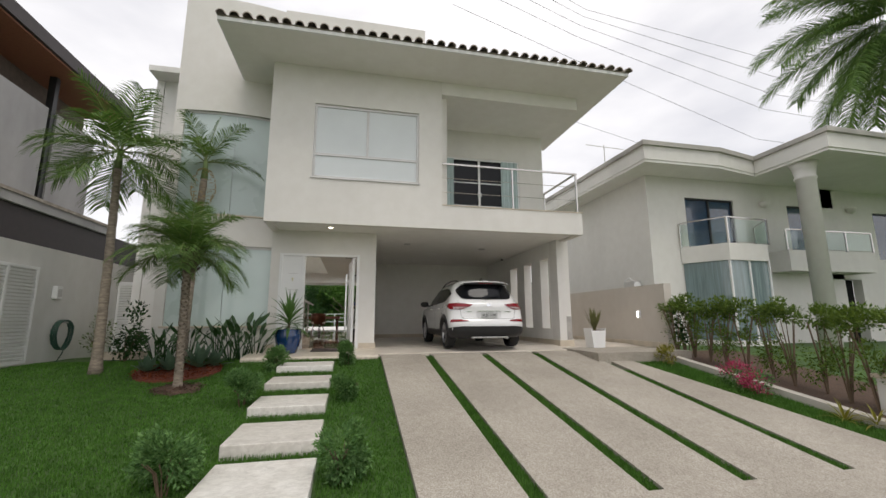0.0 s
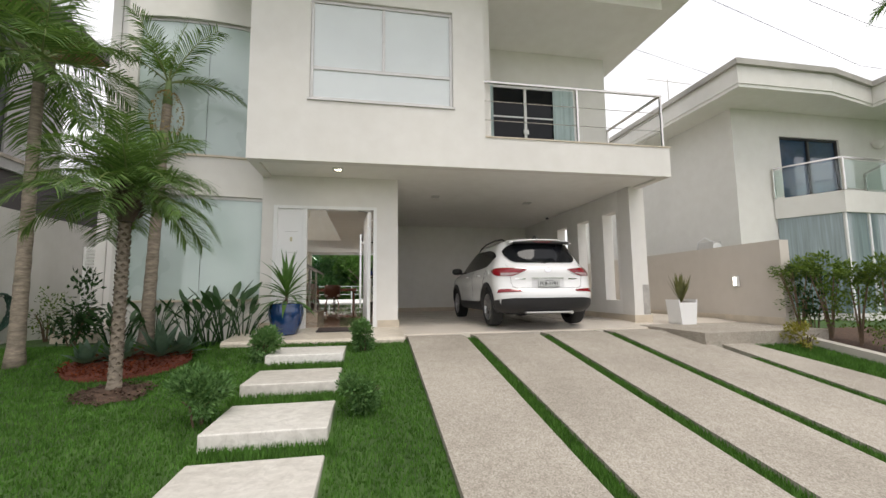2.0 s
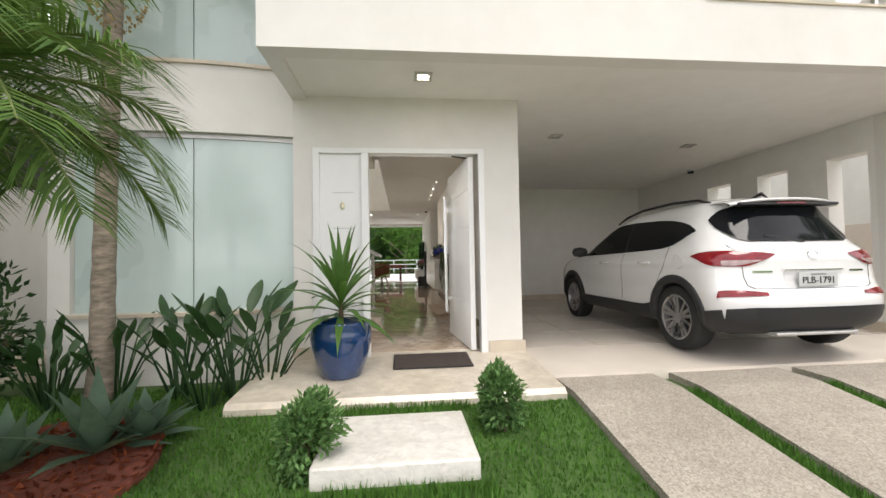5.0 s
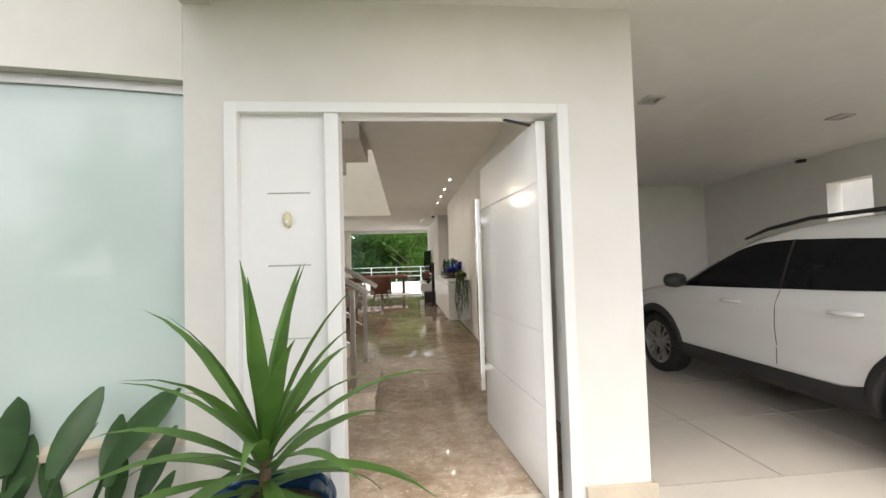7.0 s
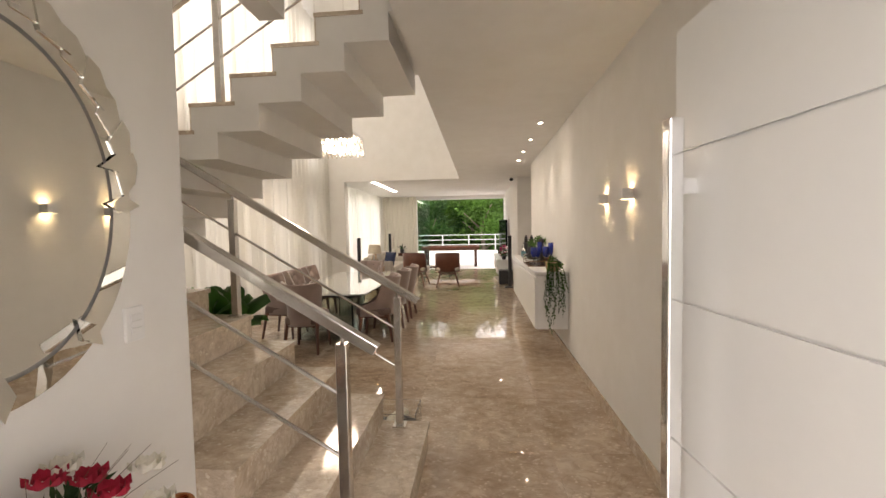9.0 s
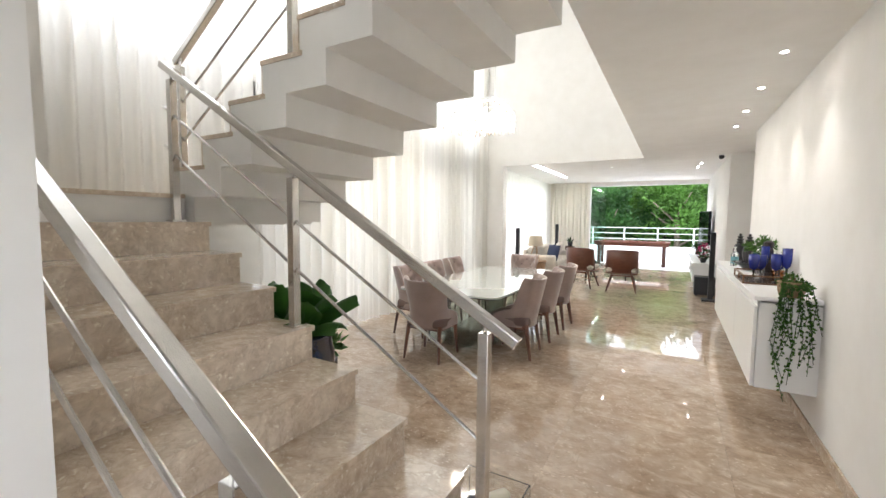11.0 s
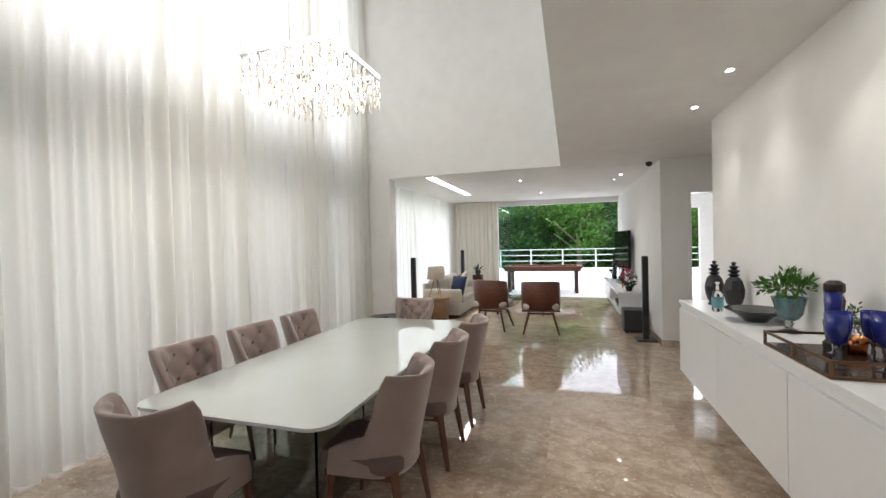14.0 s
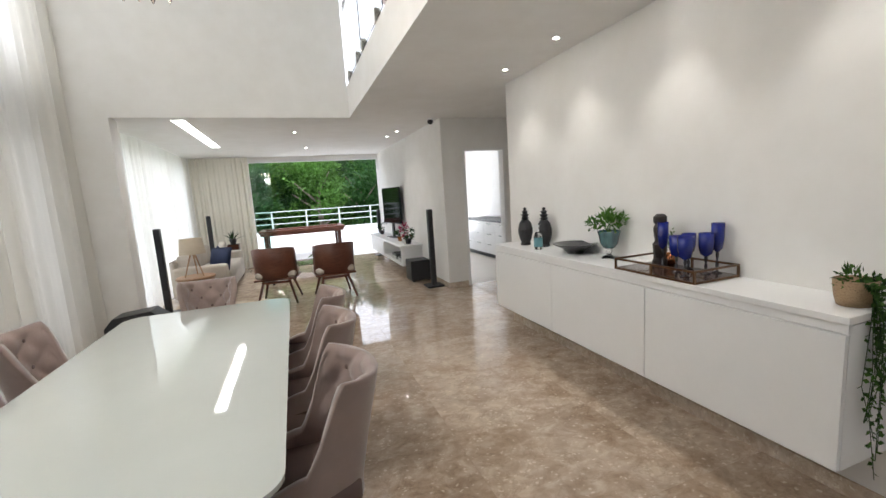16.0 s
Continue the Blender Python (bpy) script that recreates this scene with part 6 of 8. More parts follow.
# not sunk in: a patch on the skin whose greyer white paints the recess's shade
part("plate_recess", tail_patch(-0.30, 0.30, lambda x: 0.70, lambda x: 0.855, 0.003, 6, 3), surface("painted_recess_grey", (0.62, 0.62, 0.62), 0.35, vary=0.02), car)
PY = tail_y(0, 0.70) - 0.03
plate = part("number_plate", box(-0.20, 0.20, PY, PY + 0.012, 0.705, 0.835, 0.004), surface("grey_number_plate", (0.50, 0.51, 0.50), 0.4, vary=0.05), car)
part("plate_lintel", tail_patch(-0.33, 0.33, lambda x: 0.862, lambda x: 0.884, 0.022, 8, 2), CAR_WHITE, car)
part("trim_strip", tail_patch(-0.30, 0.30, lambda x: 0.852, lambda x: 0.862, 0.018, 6, 1), CHROME, car)
for x in (-0.50, 0.48):
    part("lettering_bar", tail_patch(x - 0.09, x + 0.09, lambda q: 0.835, lambda q: 0.853, 0.006, 4, 1), CHROME, car)


def text_part(words, size, m, mat, parent, name="lettering"):
    cu = bpy.data.curves.new(name, "FONT")
    cu.body, cu.size, cu.align_x, cu.align_y, cu.extrude = words, size, "CENTER", "CENTER", 0.002
    tmp = new(name, cu)
    me = bpy.data.meshes.new_from_object(tmp.evaluated_get(bpy.context.evaluated_depsgraph_get()))
    bpy.data.objects.remove(tmp)
    me.materials.append(mat)
    ob = new(name, me)
    ob.parent = parent
    ob.matrix_basis = m
    return ob


text_part("PLB-1791", 0.088, pose(0, PY - 0.003, 0.758, 90, 0, 0), BLACK, plate)
part("plate_band", box(-0.08, 0.08, PY - 0.0025, PY, 0.808, 0.82), surface("plate_grey_bar", (0.2, 0.2, 0.2), 0.5), plate)
part("exhaust", tube([(0.45, 0.10, 0.25), (0.45, 0.5, 0.27)], 0.03, 10), GREY_ALU, car)

# ---- stair ----
RISE, RUN = 0.195, 0.325
stair = base("staircase", pose(0, 0, 0), "beige marble staircase with a white folded underside", "staircase", kind="structure")
for k in range(8):
    x1 = -0.58 - RUN * k
    z1 = RISE * (k + 1)
    part("step", boxes([(x1 - RUN - 0.02, x1 + 0.012, 12.352, 13.64, z1 - 0.03, z1), (x1 - RUN, x1, 12.352, 13.63, z1 - RISE, z1 - 0.03)]), MARBLE_STEP, stair)
    if k:
        part("step_core", box(x1 - RUN, x1, 12.352, 13.625, -0.01, z1 - RISE), PAINT, stair)
part("landing", boxes([(-4.6, -3.18 + 0.012, 12.352, 14.86, 1.725, 1.755)]), MARBLE_STEP, stair)
part("landing_slab", boxes([(-4.6, -3.18, 12.352, 14.85, 1.53, 1.725)]), PAINT, stair)
for k in range(8):
    x0 = -3.26 + 0.323 * k
    z1 = 1.755 + RISE * (k + 1)
    part("step", boxes([(x0 - 0.012, x0 + 0.323 + 0.02, 13.645, 14.86, z1 - 0.028, z1), (x0 - 0.008, x0, 13.65, 14.855, z1 - RISE, z1 - 0.028)]), MARBLE_STEP, stair)
    part("step_soffit", boxes([(x0, x0 + 0.20, 13.652, 14.85, z1 - RISE - 0.215 + (0.0 if k else 0.015), z1 - 0.028), (x0 + 0.20, x0 + 0.323, 13.652, 14.85, z1 - 0.215, z1 - 0.028)]), PAINT, stair)
structure("stair_skirting", boxes([(-4.6, -3.2, 12.353, 12.37, 1.755, 1.86), (-4.618, -4.6, 12.37, 14.86, 1.755, 1.86)]), MARBLE_STEP, "marble skirting at the landing", "baseboard")


def railing(label, posts, hand, bars, name="stair_railing"):
    ob = base(name, pose(0, 0, 0), label, "railing", kind="structure")
    for a, b in hand:
        part("handrail", bar(a, b, 0.05, 0.05, 0.007), STEEL, ob)
    for x, y, z0, z1 in posts:
        p = part("post", box(x - 0.024, x + 0.024, y - 0.024, y + 0.024, z0, z1 - 0.03, 0.003), STEEL, ob)
        part("post_pin", lathe([(0.009, z1 - 0.032), (0.009, z1 + 0.03)], 10), STEEL, p).matrix_basis = pose(x, y, 0)
        part("post_foot", box(x - 0.045, x + 0.045, y - 0.045, y + 0.045, z0, z0 + 0.012), STEEL, p)
    for a, b in bars:
        part("cross_bar", tube([a, b], 0.009, 8), STEEL, ob)
    return ob


SL = RISE / RUN
x_a, x_b = -0.50, -3.30


def rail_z(x, h):
    return RISE + (-0.58 - x) * SL + h


for y, xe in ((12.42, -3.2), (13.57, -3.25)):
    xs = (-0.77, -1.95, -3.14)
    railing("stainless stair railing with square posts and thin cross bars",
            [(x, y, RISE * (1 + int((-0.58 - x) / RUN)), rail_z(x, 0.83)) for x in xs],
            [((-0.62, y, rail_z(-0.62, 0.86)), (xe, y, rail_z(xe, 0.86)))],
            [((-0.77, y, rail_z(-0.77, h)), (xe, y, rail_z(xe, h))) for h in (0.30, 0.57)])


def rail2_z(x, h):
    return 1.755 + RISE + (x + 3.26) * RISE / 0.323 + h


xs2 = (-3.3, -2.1, -0.9)
railing("stainless railing climbing the upper stair flight", [(x, 13.72, 1.755 + (RISE * (1 + int((x + 3.26) / 0.323)) if x > -3.26 else 0), rail2_z(x, 0.80)) for x in xs2],
        [((-3.35, 13.72, rail2_z(-3.35, 0.83)), (-0.7, 13.72, rail2_z(-0.7, 0.83)))],
        [((-3.3, 13.72, rail2_z(-3.3, h)), (-0.75, 13.72, rail2_z(-0.75, h))) for h in (0.22, 0.50)])
gal = base("gallery_balustrade", pose(0, 0, 3.31), "glass balustrade with steel clamps along the upper gallery", "balustrade", kind="structure")
for k in range(5):
    g = part("glass_panel", box(-0.66, -0.648, 15.05 + 1.24 * k, 16.24 + 1.24 * k, 0.06, 1.02), CLEAR, gal)
    g.visible_shadow = False
    for dy in (0.2, 1.0):
        part("clamp", box(-0.69, -0.62, 15.05 + 1.24 * k + dy, 15.11 + 1.24 * k + dy, 0.0, 0.14, 0.004), STEEL, gal)
part("handrail", bar((-0.654, 15.0, 1.05), (-0.654, 21.3, 1.05), 0.05, 0.03), STEEL, gal)

# ---- floor slabs ----
floor_ob = bpy.data.objects["floor"]
xs = [-4.6, -4.2, -3.05, -1.9, -0.75, 0.30, 0.868]
ys = [10.93 + 0.9 * k for k in range(18)] + [26.9]
TILES = {}
for i in range(len(xs) - 1):
    for j in range(len(ys) - 1):
        w, h = round(xs[i + 1] - xs[i], 3), round(ys[j + 1] - ys[j], 3)
        if (w, h) not in TILES:
            TILES[(w, h)] = link_mesh("floor_slab", box(-w / 2 + 0.0006, w / 2 - 0.0006, -h / 2 + 0.0006, h / 2 - 0.0006, -0.012, 0.0), MARBLE)
        ob = new("floor_slab", TILES[(w, h)])
        ob.parent = floor_ob
        ob.matrix_basis = pose((xs[i] + xs[i + 1]) / 2, (ys[j] + ys[j + 1]) / 2, 0)
structure("floor_hall", box(0.868, 3.05, 19.285, 21.4, -0.05, 0.0), MARBLE, "polished marble of the side hall", "floor")
structure("baseboard_corridor", boxes([(0.852, 0.868, 10.95, 19.28, 0, 0.09), (0.762, 0.778, 21.35, 26.7, 0, 0.09), (0.762, 1.13, 21.33, 21.348, 0, 0.09), (-1.398, -1.385, 10.95, 12.35, 0, 0.09), (-4.6, -3.71, 21.312, 21.328, 0, 0.09), (-3.708, -3.692, 21.33, 21.6, 0, 0.09)]), MARBLE_STEP, "marble baseboard along the walls", "baseboard")

# ---- entry: mirror, switch, side table ----
MIRROR = surface("mirror_silver", (0.86, 0.86, 0.83), 0.015, metal=1.0, vary=0.01, relief=0.0)
mir = base("wall_mirror", pose(-1.40, 11.66, 1.68), "oval frameless mirror crowned with small silvered glass leaves", "mirror")


def oval(a0, b0, a1, b1, x, n=64):
    bm = bmesh.new()
    q = [[bm.verts.new((x + dx, a * math.cos(2 * math.pi * k / n), b * math.sin(2 * math.pi * k / n))) for k in range(n)] for a, b, dx in ((a0, b0, 0), (a1, b1, -0.008))]
    for k in range(n):
        bm.faces.new((q[0][k], q[0][(k + 1) % n], q[1][(k + 1) % n], q[1][k]))
    return bm


bm = bmesh.new()
vs = [bm.verts.new((0.022, 0.335 * math.cos(2 * math.pi * k / 64), 0.455 * math.sin(2 * math.pi * k / 64))) for k in range(64)]
bm.faces.new(vs)
part("glass", bm, MIRROR, mir)
part("back_board", add_lathe(bmesh.new(), [(1.0, 0.0), (1.0, 0.014)], 48, pose(0, 0, 0, 90, 0, 90) @ Matrix.Diagonal((0.415, 0.535, 1, 1))), GREY_ALU, mir)
part("bevel_border", oval(0.345, 0.467, 0.42, 0.545, 0.024), MIRROR, mir, "bevelled mirror border")
for k in range(16):
    a = math.pi * (0.06 + 0.88 * k / 15)
    bm = bmesh.new()
    c = Vector((0.018, 0.405 * math.cos(a), 0.535 * math.sin(a)))
    t = Vector((0, math.cos(a), math.sin(a)))
    s = Vector((0, -math.sin(a), math.cos(a))) * (1 if a < math.pi / 2 else -1)
    prof = [(-0.07, -0.02), (-0.03, 0.035), (0.03, 0.06), (0.075, 0.05), (0.05, 0.015), (0.02, -0.03)]
    front = [bm.verts.new(c + s * u + t * v + Vector((0.006 + 0.004 * (k % 2), 0, 0))) for u, v in prof]
    back = [bm.verts.new(c + s * u + t * v) for u, v in prof]
    bm.faces.new(front)
    for i in range(6):
        bm.faces.new((front[i], back[i], back[(i + 1) % 6], front[(i + 1) % 6]))
    bmesh.ops.recalc_face_normals(bm, faces=bm.faces)
    part("crest_leaf", bm, MIRROR, mir)
for a in (0.0, math.pi / 2, math.pi, 1.5 * math.pi, 0.27, -0.9):
    bm = bmesh.new()
    c = Vector((0.03, 0.385 * math.cos(a), 0.506 * math.sin(a)))
    t, s = Vector((0, math.cos(a), math.sin(a))), Vector((0, -math.sin(a), math.cos(a)))
    bm.faces.new([bm.verts.new(c + t * u + s * v) for u, v in ((-0.07, 0), (0, 0.03), (0.06, 0), (0, -0.03))])
    part("diamond_clip", bm, MIRROR, mir)
sw = base("light_switch", pose(-1.40, 12.08, 1.27), "white triple light switch plate", "light switch")
part("plate", box(0, 0.012, -0.04, 0.04, -0.06, 0.06, 0.004), WHITE_GLOSS, sw)
for k in range(3):
    part("rocker", box(0.012, 0.018, -0.022, 0.022, -0.034 + 0.024 * k, -0.013 + 0.024 * k, 0.002), WHITE_GLOSS, sw)

DARKWOOD = wood("dark_lacquered_wood", (0.035, 0.012, 0.008), (0.07, 0.025, 0.016), 0.25)
COPPER = surface("copper_metal", (0.55, 0.22, 0.09), 0.25, metal=1.0, vary=0.1)
tb = base("pedestal_table", pose(-1.13, 11.66, 0), "small round dark wood pedestal table by the entry wall", "table")
part("tabletop", lathe([(0.25, 0.685), (0.262, 0.695), (0.262, 0.71), (0.25, 0.72), (0.02, 0.722)], 40), DARKWOOD, tb, smooth=False)
part("pedestal", lathe([(0.16, 0.0), (0.15, 0.03), (0.05, 0.07), (0.035, 0.3), (0.05, 0.42), (0.03, 0.55), (0.08, 0.68)], 24), DARKWOOD, tb, smooth=True)
ch = base("candle_holder", pose(-1.06, 11.80, 0.722), "copper glass candle holder on the side table", "candle holder")
part("cup", lathe([(0.035, 0), (0.06, 0.012), (0.065, 0.05), (0.06, 0.10), (0.055, 0.10), (0.058, 0.05), (0.05, 0.02)], 24), COPPER, ch, smooth=True)
part("candle", lathe([(0.045, 0.02), (0.045, 0.075), (0.01, 0.078)], 16), WHITE_GLOSS, ch)
fl = base("flower_arrangement", pose(-1.20, 11.64, 0.722), "vase of red and white roses with wispy twigs", "flowers")
part("vase", lathe([(0.05, 0), (0.065, 0.02), (0.075, 0.07), (0.055, 0.11), (0.06, 0.13)], 20), BLUE_GLAZE, fl, smooth=True)
r = random.Random(200)
bm = bmesh.new()
add_crown(bm, (0, 0, 0.16), (0.13, 0.13, 0.08), 160, 0.055, r, 6)
part("foliage", bm, LEAF_DARK, fl)
ROSE_RED, ROSE_WHITE = surface("red_rose_petal", (0.42, 0.008, 0.035), 0.7, vary=0.25), surface("white_rose_petal", (0.75, 0.72, 0.62), 0.7, vary=0.12)
for k in range(13):
    a, e = k * 2.4, 0.12 + 0.07 * (k % 3)
    p = Vector((math.cos(a) * e * 0.75, math.sin(a) * e * 0.75, 0.18 + 0.022 * ((k * 7) % 4)))
    bm = bmesh.new()
    for j in range(14):
        b = j * 2.4
        q = 0.008 + 0.0022 * j
        add_leaf(bm, p + Vector((math.cos(b) * q, math.sin(b) * q, -0.012)), Vector((math.cos(b) * 0.5, math.sin(b) * 0.5, 1.0)), Vector((math.cos(b), math.sin(b), -0.3)), 0.034, 0.04, -0.25)
    part("rose", bm, ROSE_RED if k % 3 == 0 else ROSE_WHITE, fl)
bm = bmesh.new()
for k in range(14):
    a, e = r.uniform(0, 6.28), r.uniform(0.7, 1.3)
    d = Vector((math.cos(a) * math.cos(e), math.sin(a) * math.cos(e), math.sin(e)))
    add_tube(bm, [(0, 0, 0.1), d * 0.18 + Vector((0, 0, 0.06)), d * 0.28 + Vector((0.03, 0.02, 0.04))], [0.0015, 0.001, 0.0006], 4)
part("twigs", bm, TWIG, fl)

# shoe box at the stair foot
CLEAR_PLASTIC = glass("clear_plastic", (0.95, 0.95, 0.93), 0.1)
tub = base("storage_tub", pose(-0.86, 13.86, 0.0), "clear plastic tub holding dark shoes and straps", "storage tub")
t = part("tub_body", boxes([(-0.17, 0.17, -0.13, 0.13, 0.0, 0.006), (-0.18, -0.172, -0.14, 0.14, 0.006, 0.2), (0.172, 0.18, -0.14, 0.14, 0.006, 0.2), (-0.172, 0.172, -0.14, -0.132, 0.006, 0.2), (-0.172, 0.172, 0.132, 0.14, 0.006, 0.2)]), CLEAR_PLASTIC, tub)
t.visible_shadow = False
for k, (x, y, a) in enumerate(((-0.08, -0.03, 20), (0.06, 0.02, 70), (0.0, 0.06, -30))):
    part("shoe", add_lathe(bmesh.new(), [(0.02, -0.11), (0.045, -0.09), (0.05, 0.0), (0.04, 0.08), (0.015, 0.12)], 12, pose(x, y, 0.06 + 0.02 * k, 90, 0, a) @ Matrix.Diagonal((0.9, 0.8, 1, 1))), BLACK if k < 2 else ROSE_WHITE, tub, smooth=True)

# wall sconces
for y in (13.08, 13.74, 14.30):
    s = base("wall_sconce", pose(0.87, y, 1.80) @ Matrix.Diagonal((0.75, 0.75, 0.75, 1)), "small white cube sconce lighting the wall up and down", "wall lamp", "corridor sconces")
    part("housing", boxes([(-0.10, 0.0, -0.05, -0.045, -0.05, 0.05), (-0.10, 0.0, 0.045, 0.05, -0.05, 0.05), (-0.10, -0.095, -0.045, 0.045, -0.05, 0.05)]), WHITE_GLOSS, s)
    part("lamp", box(-0.085, -0.02, -0.035, 0.035, -0.012, 0.012), glow("sconce_light", (1.0, 0.78, 0.45), 12), s)

# recessed ceiling lamps
LENS = glow("downlight_lens", (1.0, 0.95, 0.86), 30)
for x, y in ((0.578, 15.96), (0.578, 16.92), (0.578, 17.87), (0.578, 18.75), (-1.46, 22.65), (0.38, 22.67), (0.34, 23.36), (-1.2, 24.9)):
    d = base("downlight", pose(x, y, 2.86), "small round recessed ceiling lamp, lit", "ceiling lamp", "downlights")
    part("ring", lathe([(0.032, -0.005), (0.036, 0.0), (0.022, 0.0), (0.024, -0.005)], 20, False), WHITE_GLOSS, d)
    part("lens", lathe([(0.022, -0.002), (0.008, -0.004)], 16), LENS, d)
part_slot = base("light_slot", pose(-2.99, 23.05, 2.86), "long recessed strip light in the living ceiling", "ceiling lamp")
part("diffuser", box(-0.078, 0.078, -1.52, 1.52, 0.05, 0.055), glow("strip_light", (1.0, 0.97, 0.9), 5.0), part_slot)
dc = base("dome_camera", pose(0.64, 21.42, 2.86), "small dark dome camera under the ceiling", "camera")
part("dome", lathe([(0.02, -0.09), (0.04, -0.075), (0.05, -0.045), (0.035, -0.02)], 18), BLACK, dc, smooth=True)
part("mount", lathe([(0.045, -0.02), (0.05, 0)], 18), WHITE_GLOSS, dc)

# ---- curtains ----
for a, b, z1, at, mat, sd, per in ((15.0, 18.2, 6.8, -4.21, SHEER, 11, 0.17), (18.2, 21.31, 6.8, -4.19, SHEER, 12, 0.17)):
    tagged(part("sheer_curtain", pleats(a, b, 0.015, z1, 0.11, per, "y", at, sd), mat, smooth=True), "tall white sheer curtain in soft folds over the windows", "curtain", "dining curtains")
tagged(part("sheer_curtain", pleats(21.66, 26.4, 0.015, 2.84, 0.045, 0.14, "y", -3.93, 13), SHEER, smooth=True), "white sheer curtain along the living room window", "curtain", "living curtains")
tagged(part("cream_curtain", pleats(-3.9, -2.60, 0.015, 2.84, 0.045, 0.13, "x", 26.45, 14), CREAM_SHEER, smooth=True), "cream curtain drawn beside the terrace opening", "curtain", "living curtains")

tagged(part("sheer_curtain", pleats(12.42, 14.98, 1.77, 6.8, 0.06, 0.17, "y", -4.25, 16), SHEER, smooth=True), "white sheer curtain over the stair window", "curtain", "dining curtains")

# windows behind the curtains
w4 = base("window_4", pose(-4.71, 0, 0), "tall white-framed dining room windows behind sheer curtains", "window", kind="structure")
for y in (12.9, 15.2, 17.1, 19.0, 20.95):
    for z0, z1 in ((0.05, 2.5), (3.25, 6.5)) if y > 15 else ((3.25, 6.5),):
        part("window_frame", box(-0.03, 0.03, y, y + 0.05, z0, z1), WHITE_ALU, w4)
w5 = base("window_5", pose(-4.27, 0, 0), "white-framed living room windows behind sheer curtains", "window", kind="structure")
for y in (21.9, 23.3, 24.75, 26.15):
    part("window_frame", box(-0.03, 0.03, y, y + 0.05, 0.05, 2.7), WHITE_ALU, w5)
w6 = base("terrace_door", pose(0, 26.82, 0), "wide frameless sliding glass doors, mostly open to the terrace", "door", kind="structure")
part("top_track", box(-2.62, 0.76, -0.05, 0.05, 2.72, 2.78), WHITE_ALU, w6)
for a, b in ((-2.60, -2.22), (-2.56, -2.12)):
    g = part("glass_leaf", box(a, b, -0.02 + 0.04 * (a + 2.6), -0.01 + 0.04 * (a + 2.6), 0.02, 2.72), glass("green_edged_glass", (0.80, 0.93, 0.90)), w6)
    g.visible_shadow = False

# ---- dining table and chairs ----
GLASS_TOP = surface("white_back_painted_glass", (0.60, 0.635, 0.60), 0.04, vary=0.01, relief=0.0, coat=1.0)
DKMETAL = surface("dark_bronze_metal", (0.05, 0.04, 0.035), 0.4, metal=0.6, vary=0.1)
table = base("dining_table", pose(-2.42, 17.62, 0), "long dining table with a white glass top and rounded corners", "dining table")


def round_rect(w, h, rad, n=8):
    out = []
    for cx, cy, a0 in ((w / 2 - rad, h / 2 - rad, 0), (-w / 2 + rad, h / 2 - rad, 90), (-w / 2 + rad, -h / 2 + rad, 180), (w / 2 - rad, -h / 2 + rad, 270)):
        for k in range(n + 1):
            a = radians(a0 + 90 * k / n)
            out.append((cx + rad * math.cos(a), cy + rad * math.sin(a)))
    return out


part("tabletop", prism(round_rect(1.36, 2.96, 0.14), "z", 0.703, 0.722), GLASS_TOP, table, "white back-painted glass top")
part("under_frame", prism(round_rect(1.2, 2.8, 0.1), "z", 0.675, 0.703), DKMETAL, table)
BASE_GLASS = glass("clear_base_glass", (0.86, 0.93, 0.90))
for y in (-0.85, 0.85):
    for q in ((-0.4, 0.4, y - 0.3, y - 0.285), (-0.4, 0.4, y + 0.285, y + 0.3), (-0.4, -0.385, y - 0.285, y + 0.285), (0.385, 0.4, y - 0.285, y + 0.285)):
        g = part("glass_base", box(*q, 0.0, 0.675), BASE_GLASS, table)
        g.visible_shadow = False

VELVET = surface("dusty_mauve_velvet", (0.33, 0.245, 0.215), 0.75, vary=0.13, scale=5, grain=240, relief=0.25)
VELVET.node_tree.nodes["Principled BSDF"].inputs["Sheen Weight"].default_value = 0.6
VELVET_DARK = surface("dark_mauve_velvet", (0.17, 0.115, 0.10), 0.8, vary=0.15, scale=5, grain=240, relief=0.25)
WALNUT = wood("walnut_leg", (0.075, 0.025, 0.014), (0.15, 0.06, 0.035), 0.35, (14, 14, 1))


